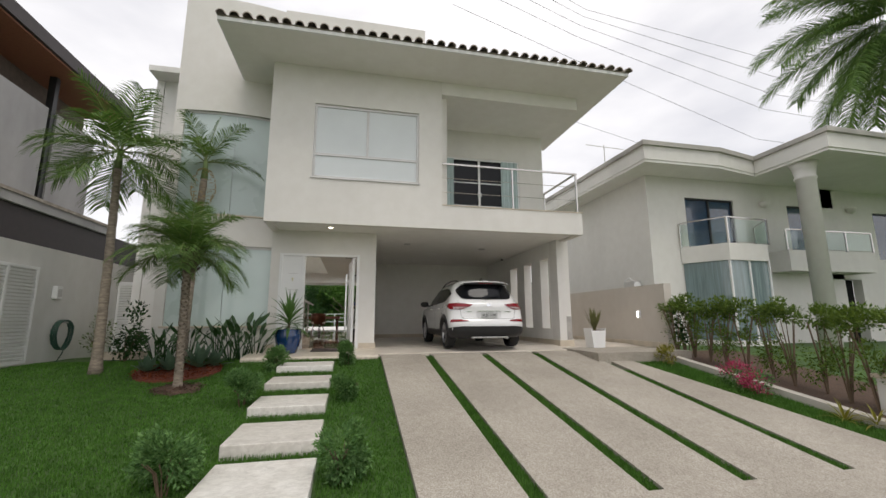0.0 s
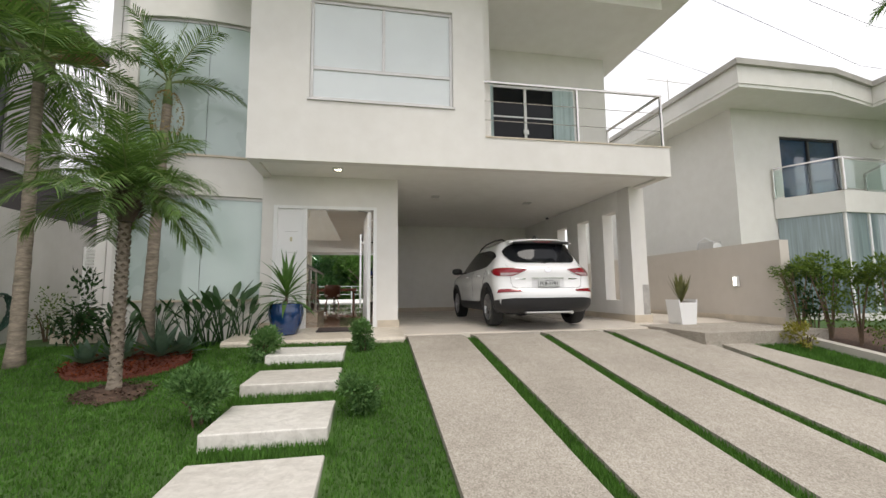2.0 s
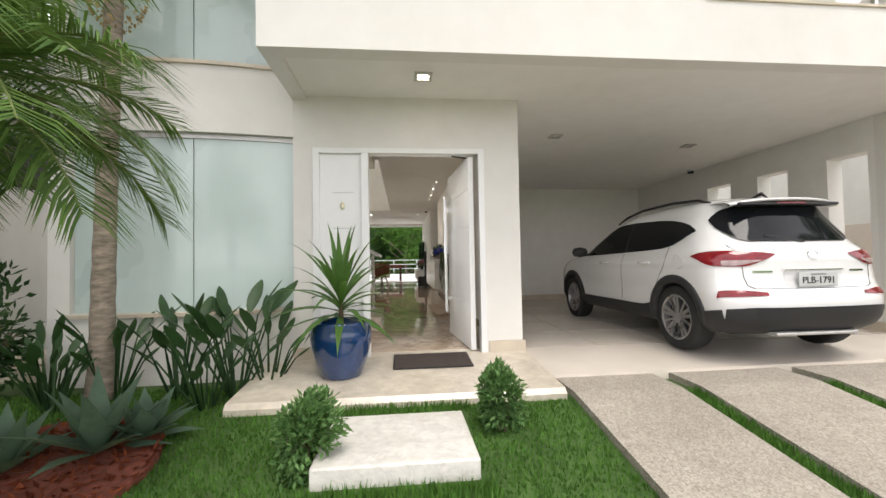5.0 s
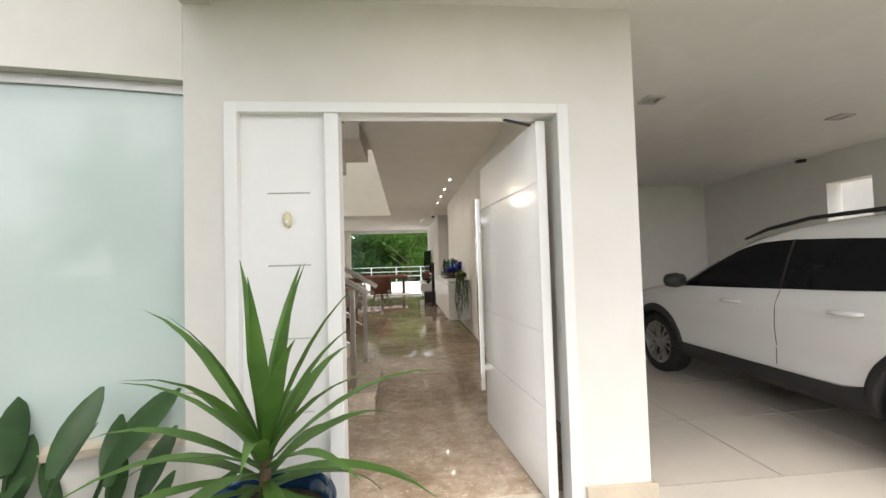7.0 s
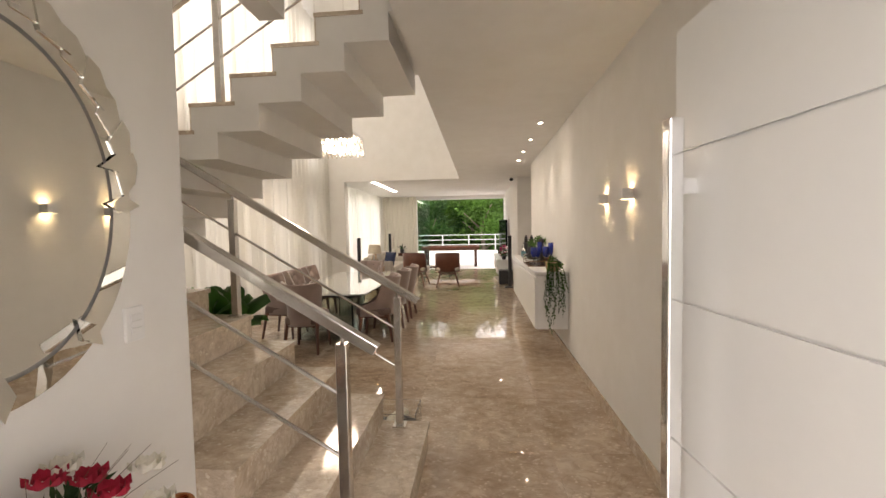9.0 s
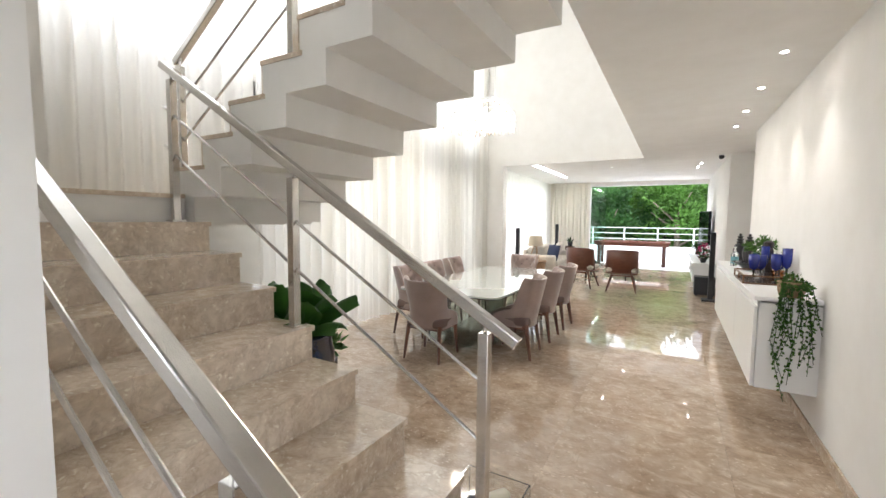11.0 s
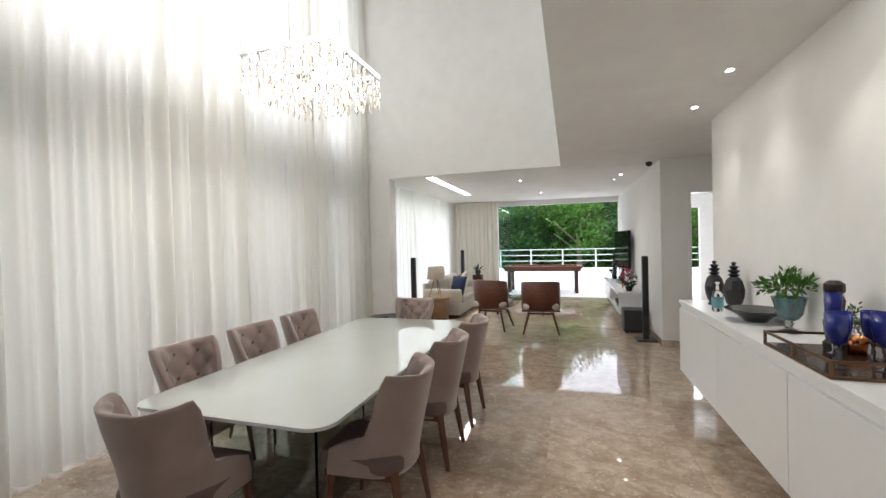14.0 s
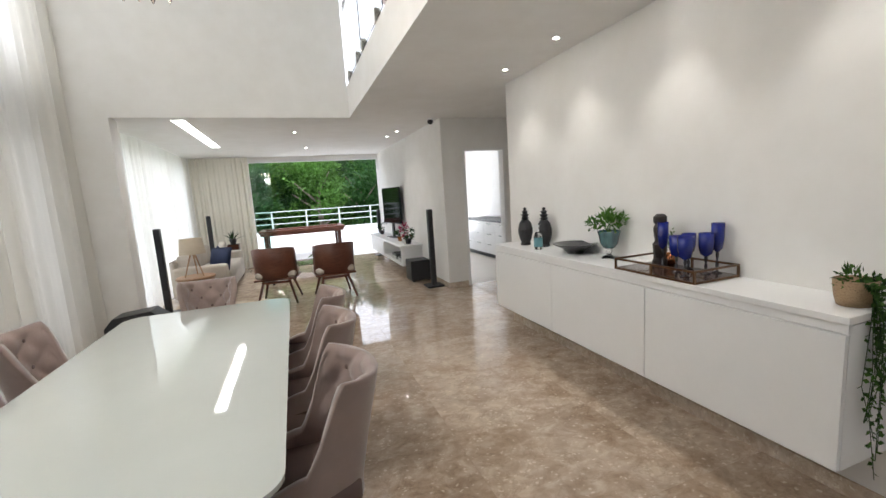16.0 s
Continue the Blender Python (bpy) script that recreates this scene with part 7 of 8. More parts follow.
def dining_chair(m, group="chairs round the table"):
    """Wing-backed chair; its back is at -y and the sitter looks to +y."""
    ob = base("dining_chair", m, "mauve velvet wing-back dining chair with tufted back and walnut legs", "chair", group)

    def shell(u, z, inset=0.0):
        """A point of the wrapped back: u runs from one arm tip over the back to the other."""
        e = abs(u)
        sgn = 1 if u >= 0 else -1
        g = max(0.0, min(1.0, (z - 0.56) / 0.34))
        waist = 0.93 + 0.05 * math.cos(math.pi * max(0.0, min(1.0, (z - 0.40) / 0.20))) + 0.24 * g * g * (3 - 2 * g)
        lean = 0.11 * max(0.0, (z - 0.42) / 0.5)
        if e < 0.60:
            a = e / 0.60 * math.pi / 2
            x, y, nx, ny = 0.245 * math.sin(a) ** 0.85, -0.02 - 0.235 * math.cos(a) ** 0.8, math.sin(a), math.cos(a)
        else:
            x, y, nx, ny = 0.245 + 0.012 * (e - 0.6), -0.02 + 0.21 * (e - 0.60) / 0.40, 1.0, 0.0
        return Vector((sgn * (x * waist - inset * nx), y - lean * (0.35 + 0.65 * ny) + inset * ny, z))

    def top(e):
        if e < 0.46:
            return 0.915 + 0.03 * (e / 0.46) ** 2
        f = min(1.0, (e - 0.46) / 0.17)
        f = f * f * (3 - 2 * f)
        return 0.945 + (0.565 - 0.945) * f - 0.065 * max(0.0, (e - 0.63) / 0.37) ** 1.5
    bm = bmesh.new()
    n, mz = 60, 26
    outer, inner = [], []
    for k in range(n + 1):
        u = -1 + 2 * k / n
        e = abs(u)
        t = top(e)
        co, ci = [], []
        for j in range(mz + 1):
            f = j / mz
            z = 0.365 + (t - 0.365) * f
            th = 0.05 * min(1.0, (1 - f) / 0.06 + 0.45) * min(1.0, (1 - e) / 0.05 + 0.5)
            if 0.56 < z < 0.93 and e < 0.48:
                p, q = (u / 0.14 + (z - 0.84) / 0.09) * math.pi / 2, (u / 0.14 - (z - 0.84) / 0.09) * math.pi / 2
                th += 0.030 * (abs(math.sin(p) * math.sin(q)) ** 0.6) - 0.010
            co.append(bm.verts.new(shell(u, z)))
            ci.append(bm.verts.new(shell(u, z, th)))
        outer.append(co)
        inner.append(ci)
    for p, q, s, t in zip(outer, outer[1:], inner, inner[1:]):
        for j in range(mz):
            bm.faces.new((p[j], q[j], q[j + 1], p[j + 1]))
            bm.faces.new((t[j], s[j], s[j + 1], t[j + 1]))
        bm.faces.new((p[mz], q[mz], t[mz], s[mz]))
        bm.faces.new((q[0], p[0], s[0], t[0]))
    for o, i in ((outer[0], inner[0]), (outer[-1], inner[-1])):
        for j in range(mz):
            bm.faces.new((o[j], o[j + 1], i[j + 1], i[j]))
    bmesh.ops.recalc_face_normals(bm, faces=bm.faces)
    back = part("backrest", bm, VELVET, ob, smooth=True)
    for zrow, us in ((0.84, (-0.28, 0.0, 0.28)), (0.75, (-0.14, 0.14)), (0.66, (-0.28, 0.0, 0.28))):
        for u in us:
            p = shell(u, zrow, 0.044)
            part("button", add_lathe(bmesh.new(), [(0.014, -0.004), (0.011, 0.004), (0.002, 0.007)], 8, Matrix.Translation(p) @ pose(0, 0, 0, -90, 0, 0)), VELVET_DARK, back)
    bm = bmesh.new()
    rings = []
    for q, z in ((0.98, 0.385), (1.0, 0.40), (1.0, 0.455), (0.97, 0.475), (0.88, 0.487), (0.5, 0.493)):
        rings.append([bm.verts.new((x * q, 0.03 + (y - 0.03) * q, z)) for x, y in round_rect(0.475, 0.50, 0.09, 5)])
    for a, b in zip(rings, rings[1:]):
        for k in range(len(a)):
            bm.faces.new((a[k], a[(k + 1) % len(a)], b[(k + 1) % len(a)], b[k]))
    bm.faces.new(rings[-1])
    bm.faces.new(list(reversed(rings[0])))
    seat = part("seat", bm, VELVET_DARK, ob, smooth=True)
    seat.matrix_basis = pose(0, 0.02, 0)
    for sx in (-1, 1):
        for sy in (-1, 1):
            part("leg", tube([(sx * 0.195, sy * 0.19, 0.40), (sx * 0.225, sy * (0.255 if sy < 0 else 0.225), 0.0)], [0.030, 0.016], 4), WALNUT, ob)
    part("seat_rail", prism([(-0.215, -0.20), (0.215, -0.20), (0.225, 0.22), (-0.225, 0.22)], "z", 0.345, 0.385), WALNUT, ob)
    return ob


first = dining_chair(pose(-2.50, 16.02, 0, 0, 0, 2))
for x, y, a in ((-1.70, 16.62, 92), (-1.68, 17.42, 90), (-1.66, 18.15, 88), (-3.16, 16.75, -92), (-3.16, 17.45, -90), (-3.16, 18.15, -88), (-2.5, 19.22, 180)):
    copy_thing(first, pose(x, y, 0, 0, 0, a))

# ---- chandelier ----
CRYSTAL = glass("crystal_drop", (1.0, 0.86, 0.72), 0.03)
chd = base("chandelier", pose(-2.55, 17.35, 0) @ Matrix.Diagonal((0.8, 0.8, 1, 1)), "rectangular crystal chandelier with rows of hanging drops, lit", "chandelier")
part("top_plate", boxes([(-0.5, 0.5, -0.5, -0.47, 3.12, 3.16), (-0.5, 0.5, 0.47, 0.5, 3.12, 3.16), (-0.5, -0.47, -0.47, 0.47, 3.12, 3.16), (0.47, 0.5, -0.47, 0.47, 3.12, 3.16), (-0.47, 0.47, -0.01, 0.01, 3.13, 3.15)]), CHROME, chd)
for x in (-0.3, 0.3):
    part("suspension_wire", tube([(x, 0, 3.15), (x, 0, 7.0)], 0.004, 5), STEEL, chd)
DROP = bmesh.new()
add_lathe(DROP, [(0.003, 0.0), (0.016, -0.02), (0.017, -0.075), (0.004, -0.1)], 6)
DROP_MESH = link_mesh("crystal_drop", DROP, CRYSTAL)
r = random.Random(300)
for k in range(40):
    f = k / 40 * 4
    s, t = int(f), f - int(f)
    x, y = ((-0.485 + 0.97 * t, -0.485), (0.485, -0.485 + 0.97 * t), (0.485 - 0.97 * t, 0.485), (-0.485, 0.485 - 0.97 * t))[s]
    for j in range(3):
        ob = new("crystal_drop", DROP_MESH)
        ob.parent = chd
        ob.matrix_basis = pose(x + r.uniform(-0.01, 0.01), y + r.uniform(-0.01, 0.01), 3.12 - 0.095 * j, 0, 0, r.uniform(0, 90))
for k in range(60):
    ob = new("crystal_drop", DROP_MESH)
    ob.parent = chd
    ob.matrix_basis = pose(r.uniform(-0.42, 0.42), r.uniform(-0.42, 0.42), 2.93 + r.uniform(-0.03, 0.04), 0, 0, r.uniform(0, 90))
for x in (-0.25, 0.0, 0.25):
    for y in (-0.28, 0.0, 0.28):
        part("bulb", add_lathe(bmesh.new(), [(0.008, 0.1), (0.022, 0.06), (0.02, 0.02), (0.004, 0.0)], 10, pose(x, y, 2.98)), glow("chandelier_bulb", (1.0, 0.86, 0.66), 38), chd, smooth=True)

# ---- sideboard and what stands on it ----
sb = base("sideboard", pose(0, 0, 0), "long wall-hung white lacquered sideboard with push doors", "sideboard")
part("carcass", boxes([(0.50, 0.868, 15.80, 18.95, 0.335, 0.36), (0.50, 0.868, 15.80, 15.825, 0.36, 0.99), (0.50, 0.868, 18.925, 18.95, 0.36, 0.99)]), WHITE_GLOSS, sb)
part("top_board", box(0.47, 0.868, 15.79, 18.955, 1.003, 1.036, 0.003), WHITE_GLOSS, sb)
part("back_panel", box(0.50, 0.52, 15.83, 18.92, 0.36, 1.0), GREY_ALU, sb)
for a, b in ((15.80, 16.84), (16.846, 17.885), (17.891, 18.95)):
    part("door", box(0.472, 0.496, a, b, 0.34, 0.955, 0.002), WHITE_GLOSS, sb)
part("finger_groove", box(0.49, 0.51, 15.80, 18.95, 0.958, 1.003), WHITE_GLOSS, sb)

BLACK_RESIN = surface("black_resin", (0.015, 0.014, 0.016), 0.4, vary=0.3, scale=30, grain=90, relief=0.4)
T = 1.036
for x, y in ((0.69, 18.65), (0.76, 18.40)):
    p = base("pineapple_figure", pose(x, y, T), "black pineapple-shaped ornament on the sideboard", "ornament", "pineapple figures")
    part("body", lathe([(0.05, 0), (0.055, 0.01), (0.045, 0.03), (0.06, 0.06), (0.075, 0.12), (0.078, 0.17), (0.06, 0.24), (0.035, 0.27)], 12), BLACK_RESIN, p)
    part("crown", lathe([(0.02, 0.265), (0.045, 0.29), (0.022, 0.30), (0.048, 0.325), (0.02, 0.335), (0.036, 0.36), (0.012, 0.37), (0.02, 0.39), (0.004, 0.40)], 10), BLACK_RESIN, p)
g = base("gel_bottle", pose(0.60, 18.27, T), "clear hand gel bottle with a label and white pump", "bottle")
part("bottle", lathe([(0.038, 0), (0.042, 0.01), (0.042, 0.13), (0.03, 0.16), (0.015, 0.175)], 20), CLEAR_PLASTIC, g, smooth=True).visible_shadow = False
part("label", lathe([(0.0428, 0.03), (0.0428, 0.11)], 20, False), surface("teal_label", (0.15, 0.35, 0.40), 0.5, vary=0.2), g)
part("pump", lathe([(0.012, 0.175), (0.012, 0.2), (0.008, 0.205), (0.008, 0.225), (0.018, 0.23), (0.016, 0.24)], 12), WHITE_GLOSS, g)
b = base("bowl", pose(0.71, 17.85, T), "wide shallow black ceramic bowl", "bowl")
part("bowl_body", lathe([(0.07, 0), (0.075, 0.012), (0.12, 0.05), (0.19, 0.085), (0.192, 0.09), (0.185, 0.09), (0.11, 0.045), (0.02, 0.03)], 36), surface("black_glaze", (0.014, 0.013, 0.016), 0.2, vary=0.3, coat=0.6), b, smooth=True)
v = base("glass_urn", pose(0.75, 17.47, T) @ Matrix.Diagonal((0.82, 0.82, 0.88, 1)), "blue-green glass urn on a clear foot holding a leafy plant", "vase")
TEAL = surface("blue_green_glass", (0.06, 0.15, 0.16), 0.1, vary=0.35, scale=20, relief=0.15, coat=0.8, stretch=(1, 1, 0.2))
part("urn", lathe([(0.03, 0.09), (0.06, 0.10), (0.085, 0.14), (0.095, 0.20), (0.11, 0.25), (0.115, 0.255), (0.10, 0.25), (0.08, 0.2)], 28), TEAL, v, smooth=True)
part("foot", lathe([(0.07, 0), (0.07, 0.012), (0.025, 0.03), (0.02, 0.05), (0.032, 0.065), (0.02, 0.08), (0.04, 0.092)], 20), CLEAR_PLASTIC, v, smooth=True)
bm = bmesh.new()
add_crown(bm, (0, 0, 0.32), (0.18, 0.18, 0.11), 320, 0.055, random.Random(401), 8)
part("leaves", bm, foliage("fresh_leaf", (0.04, 0.12, 0.02), (0.12, 0.26, 0.05)), v)

BRONZE = surface("brushed_bronze", (0.17, 0.095, 0.05), 0.35, metal=0.85, vary=0.15)
tr = base("tray", pose(0.66, 16.80, T, 0, 0, 0), "square bronze-framed tray with a mirrored brown floor", "tray")
part("tray_floor", box(-0.17, 0.17, -0.30, 0.30, 0.006, 0.014), surface("brown_tray_floor", (0.07, 0.035, 0.022), 0.2, vary=0.2, coat=0.5), tr)
for z in (0.008, 0.075):
    part("rim", boxes([(-0.185, 0.185, -0.31, -0.298, z - 0.006, z + 0.006), (-0.185, 0.185, 0.298, 0.31, z - 0.006, z + 0.006), (-0.185, -0.173, -0.298, 0.298, z - 0.006, z + 0.006), (0.173, 0.185, -0.298, 0.298, z - 0.006, z + 0.006)]), BRONZE, tr)
for x in (-0.179, 0.179):
    for y in (-0.304, 0.304, 0.0):
        part("upright", box(x - 0.006, x + 0.006, y - 0.006, y + 0.006, 0.014, 0.07), BRONZE, tr)
COBALT = surface("cobalt_blue_glass", (0.008, 0.018, 0.20), 0.12, vary=0.25, scale=8, relief=0.0, coat=0.2)
SMOKE = surface("smoked_stem_glass", (0.03, 0.02, 0.03), 0.1, vary=0.2, coat=1.0)
for k, (x, y, h, r1) in enumerate(((0.57, 16.63, 0.26, 0.058), (0.64, 16.75, 0.25, 0.058), (0.73, 16.62, 0.27, 0.056), (0.78, 16.78, 0.25, 0.055), (0.80, 16.60, 0.33, 0.048), (0.69, 16.90, 0.33, 0.045))):
    q = base("goblet", pose(x, y, T + 0.014) @ Matrix.Diagonal((0.78, 0.78, 0.94, 1)), "cobalt blue glass goblet with a turned smoky stem", "goblet", "blue goblets")
    part("cup", lathe([(0.012, h * 0.42), (r1 * 0.75, h * 0.50), (r1 * 0.95, h * 0.68), (r1, h), (r1 - 0.003, h), (r1 * 0.9, h * 0.68), (0.01, h * 0.47)], 24), COBALT, q, smooth=True)
    part("stem", lathe([(0.035, 0), (0.036, 0.006), (0.009, 0.012), (0.012, h * 0.2), (0.006, h * 0.26), (0.013, h * 0.36), (0.011, h * 0.425)], 16), SMOKE, q, smooth=True)
st = base("carved_figure", pose(0.72, 16.95, T + 0.014) @ Matrix.Diagonal((0.78, 0.78, 0.86, 1)), "dark carved totem figure standing in the tray", "figurine")
part("carving", lathe([(0.06, 0), (0.062, 0.05), (0.045, 0.07), (0.055, 0.12), (0.06, 0.18), (0.04, 0.21), (0.05, 0.25), (0.055, 0.31), (0.04, 0.34), (0.055, 0.36), (0.055, 0.40), (0.03, 0.42)], 10), surface("dark_carved_wood", (0.03, 0.02, 0.015), 0.5, vary=0.3, scale=25, relief=0.5), st)
cp = base("copper_pot_plant", pose(0.80, 16.95, T + 0.014), "small copper pot with a succulent in the tray", "plant")
part("pot_body", lathe([(0.045, 0), (0.055, 0.08), (0.05, 0.08), (0.045, 0.06)], 18), COPPER, cp, smooth=True)
for k in range(5):
    part("sprig", (lambda bm: (add_crown(bm, (0.02 * math.cos(k * 2.4), 0.02 * math.sin(k * 2.4), 0.14 + 0.02 * (k % 3)), (0.03, 0.03, 0.08), 40, 0.022, random.Random(410 + k), 4), bm)[1])(bmesh.new()), LEAF_PALM, cp)
hp = base("trailing_plant", pose(0.70, 15.885, T) @ Matrix.Diagonal((0.82, 0.7, 0.9, 1)), "trailing green plant spilling from a woven basket", "plant")
part("basket", lathe([(0.085, 0), (0.10, 0.05), (0.11, 0.13), (0.10, 0.13), (0.09, 0.08)], 20), wood("woven_straw", (0.20, 0.13, 0.07), (0.36, 0.25, 0.14), 0.8, (30, 30, 60)), hp, smooth=True)
bm, bs = bmesh.new(), bmesh.new()
r = random.Random(420)
add_crown(bm, (0, 0, 0.13), (0.15, 0.13, 0.07), 260, 0.034, r, 7)
for k in range(19):
    y0, x0 = -0.16 + r.uniform(-0.03, 0.02), r.uniform(-0.12, 0.16)
    ln = r.uniform(0.25, 0.9)
    pts = [(x0 * 0.6, -0.05, 0.14), (x0 * 0.8, -0.13, 0.10), (x0, y0, -0.05), (x0 + r.uniform(-0.05, 0.05), y0 + r.uniform(-0.03, 0.01), -ln * 0.55), (x0 + r.uniform(-0.07, 0.07), y0 + r.uniform(-0.04, 0.01), -ln)]
    add_tube(bs, pts, 0.0025, 4)
    for j in range(int(60 * ln)):
        f = j / (60 * ln) * 3.99
        i = int(f)
        p = Vector(pts[i]).lerp(Vector(pts[i + 1]), f - i)
        add_leaf(bm, p, rand_dir(r) + Vector((0, -0.5, -0.4)), Vector((0, -1, 0.6)) + rand_dir(r) * 0.5, 0.033, 0.024)
part("leaves", bm, foliage("ivy_leaf", (0.03, 0.08, 0.015), (0.09, 0.19, 0.04)), hp)
part("vines", bs, LEAF_DARK, hp)

# ---- potted plants under the stair ----
BLUE_DARK = surface("midnight_blue_glaze", (0.008, 0.018, 0.055), 0.18, vary=0.25, scale=4, coat=0.7)
glazed_pot(-2.36, 13.93, 0.0, 0.26, 0.80, "tall midnight blue glazed pot under the stair", BLUE_DARK)
r = random.Random(430)
fg = base("fan_palm_plant", pose(-2.36, 13.93, 0.75), "broad pleated dark green leaves of a potted plant", "plant")
for k in range(15):
    a, e = k * 2.4, 0.55 + 0.9 * (k / 15)
    d = Vector((math.cos(a) * math.cos(e), math.sin(a) * math.cos(e), math.sin(e)))
    s = Vector((-math.sin(a), math.cos(a), 0))
    u = s.cross(d)
    bm = bmesh.new()
    p0 = d * 0.12
    ll, ww = r.uniform(0.34, 0.46), r.uniform(0.22, 0.29)
    rows = []
    for i in range(8):
        f = i / 7
        w = ww * math.sin(math.pi * (0.08 + 0.80 * f)) ** 0.6
        row = []
        for j in range(9):
            g = -1 + 2 * j / 8
            row.append(bm.verts.new(p0 + d * ll * f * (1 - 0.08 * g * g) + s * w * 0.5 * g + u * (0.05 * g * g + 0.006 * (-1) ** j) + Vector((0, 0, -0.10 * f * f))))
        rows.append(row)
    for p, q in zip(rows, rows[1:]):
        for j in range(8):
            bm.faces.new((p[j], q[j], q[j + 1], p[j + 1]))
    add_tube(bm, [(0, 0, -0.02), p0], 0.008, 5)
    part("leaf", bm, foliage("pleated_leaf", (0.03, 0.10, 0.02), (0.08, 0.22, 0.04), 0.4, 0.4) if k == 0 else bpy.data.materials["pleated_leaf"], fg, smooth=True)
glazed_pot(-2.62, 14.40, 0.0, 0.15, 0.42, "small dark blue glazed pot behind the tall one", BLUE_DARK)
sg = base("leafy_plant", pose(-2.62, 14.40, 0.35), "small bushy green plant in a dark pot", "plant")
bm = bmesh.new()
add_crown(bm, (0, 0, 0.16), (0.20, 0.20, 0.16), 200, 0.09, random.Random(431), 6)
part("leaves", bm, LEAF_BUSH, sg)

# ---- living room ----
SOFA = surface("cream_sofa_fabric", (0.56, 0.51, 0.44), 0.9, vary=0.08, scale=4, grain=260, relief=0.3)
NAVY = surface("navy_cushion", (0.02, 0.03, 0.075), 0.85, vary=0.2, relief=0.3)
sofa = base("sofa", pose(-3.28, 24.3, 0, 0, 0, -90), "cream fabric sofa with loose cushions along the window", "sofa")
part("base_frame", box(-1.15, 1.15, -0.45, 0.42, 0.06, 0.30, 0.03), SOFA, sofa)
for x in (-0.52, 0.52):
    part("seat_cushion", box(x - 0.50, x + 0.50, -0.28, 0.44, 0.30, 0.46, 0.05), SOFA, sofa)
    part("back_cushion", box(x - 0.50, x + 0.50, -0.42, -0.20, 0.44, 0.82, 0.07), SOFA, sofa)
for x in (-1.15, 1.15):
    part("armrest", box(x - 0.11, x + 0.11, -0.45, 0.42, 0.06, 0.62, 0.05), SOFA, sofa)
part("back_frame", box(-1.15, 1.15, -0.50, -0.42, 0.06, 0.74, 0.03), SOFA, sofa)
for x in (-1.1, 1.1):
    for y in (-0.4, 0.36):
        part("leg", box(x - 0.03, x + 0.03, y - 0.03, y + 0.03, 0, 0.06), BLACK, sofa)


def cushion(x, y, z, s, mat, label, rx, rz):
    bm = bmesh.new()
    n = 8
    for sd in (1, -1):
        g = []
        for i in range(n + 1):
            row = []
            for j in range(n + 1):
                u, w = -1 + 2 * i / n, -1 + 2 * j / n
                h = 0.32 * (1 - u ** 4) * (1 - w ** 4)
                row.append(bm.verts.new((u * s * 0.5, sd * h * s * 0.45, w * s * 0.5)))
            g.append(row)
        for p, q in zip(g, g[1:]):
            for j in range(n):
                bm.faces.new((p[j], q[j], q[j + 1], p[j + 1]))
    bmesh.ops.remove_doubles(bm, verts=bm.verts, dist=0.0005)
    bmesh.ops.recalc_face_normals(bm, faces=bm.faces)
    ob = part("cushion", bm, mat, smooth=True)
    ob.matrix_world = pose(x, y, z, rx, 0, rz)
    return tagged(ob, label, "cushion", "sofa cushions")


cushion(-3.02, 23.50, 0.67, 0.44, NAVY, "navy blue cushion leaning on the sofa arm", -18, -30)
cushion(-3.16, 23.95, 0.67, 0.44, NAVY, "navy blue cushion against the sofa back", -15, -80)
cushion(-3.2, 25.0, 0.68, 0.46, SOFA, "cream cushion on the sofa", -15, -85)
cushion(-3.15, 24.45, 0.70, 0.46, SOFA, "cream cushion on the sofa", -15, -70)

LIGHTWOOD = wood("light_oak", (0.22, 0.12, 0.06), (0.36, 0.22, 0.12), 0.45, (14, 14, 2))
REDWOOD = wood("reddish_bentwood", (0.075, 0.024, 0.013), (0.15, 0.052, 0.028), 0.32, (2, 16, 16))
sd = base("side_table", pose(-3.30, 22.73, 0), "round wooden side table at the sofa end", "table")
part("tabletop", lathe([(0.29, 0.47), (0.30, 0.48), (0.30, 0.50), (0.28, 0.51), (0.02, 0.511)], 32), LIGHTWOOD, sd)
part("drum", lathe([(0.24, 0.02), (0.27, 0.25), (0.28, 0.47)], 32), LIGHTWOOD, sd, smooth=True)
lp = base("table_lamp", pose(-3.30, 22.73, 0.511), "tripod table lamp with a linen drum shade", "table lamp")
part("shade", lathe([(0.20, 0.38), (0.17, 0.64), (0.165, 0.64), (0.195, 0.38)], 32, False), surface("linen_shade", (0.52, 0.44, 0.33), 0.9, vary=0.08, grain=200, relief=0.2), lp, smooth=True)
for k in range(3):
    a = radians(90 + 120 * k)
    part("leg", tube([(0.03 * math.cos(a), 0.03 * math.sin(a), 0.40), (0.16 * math.cos(a), 0.16 * math.sin(a), 0.0)], [0.013, 0.009], 8), LIGHTWOOD, lp)
part("stem", lathe([(0.03, 0.36), (0.03, 0.40), (0.01, 0.41), (0.01, 0.5)], 12), BRONZE, lp)


def tower_speaker(x, y, h, base_w=0.34):
    s = base("tower_speaker", pose(x, y, 0), "slim black tower loudspeaker on a flat foot", "loudspeaker", "tower speakers")
    part("foot", box(-base_w / 2, base_w / 2, -base_w / 2, base_w / 2, 0, 0.03, 0.006), BLACK, s)
    part("column", box(-0.045, 0.045, -0.05, 0.05, 0.03, h, 0.012), BLACK, s)
    part("grille", box(-0.038, 0.038, -0.056, -0.05, 0.4, h - 0.03, 0.004), surface("speaker_cloth", (0.03, 0.03, 0.032), 0.9, vary=0.2, grain=300, relief=0.4), s)
    return s


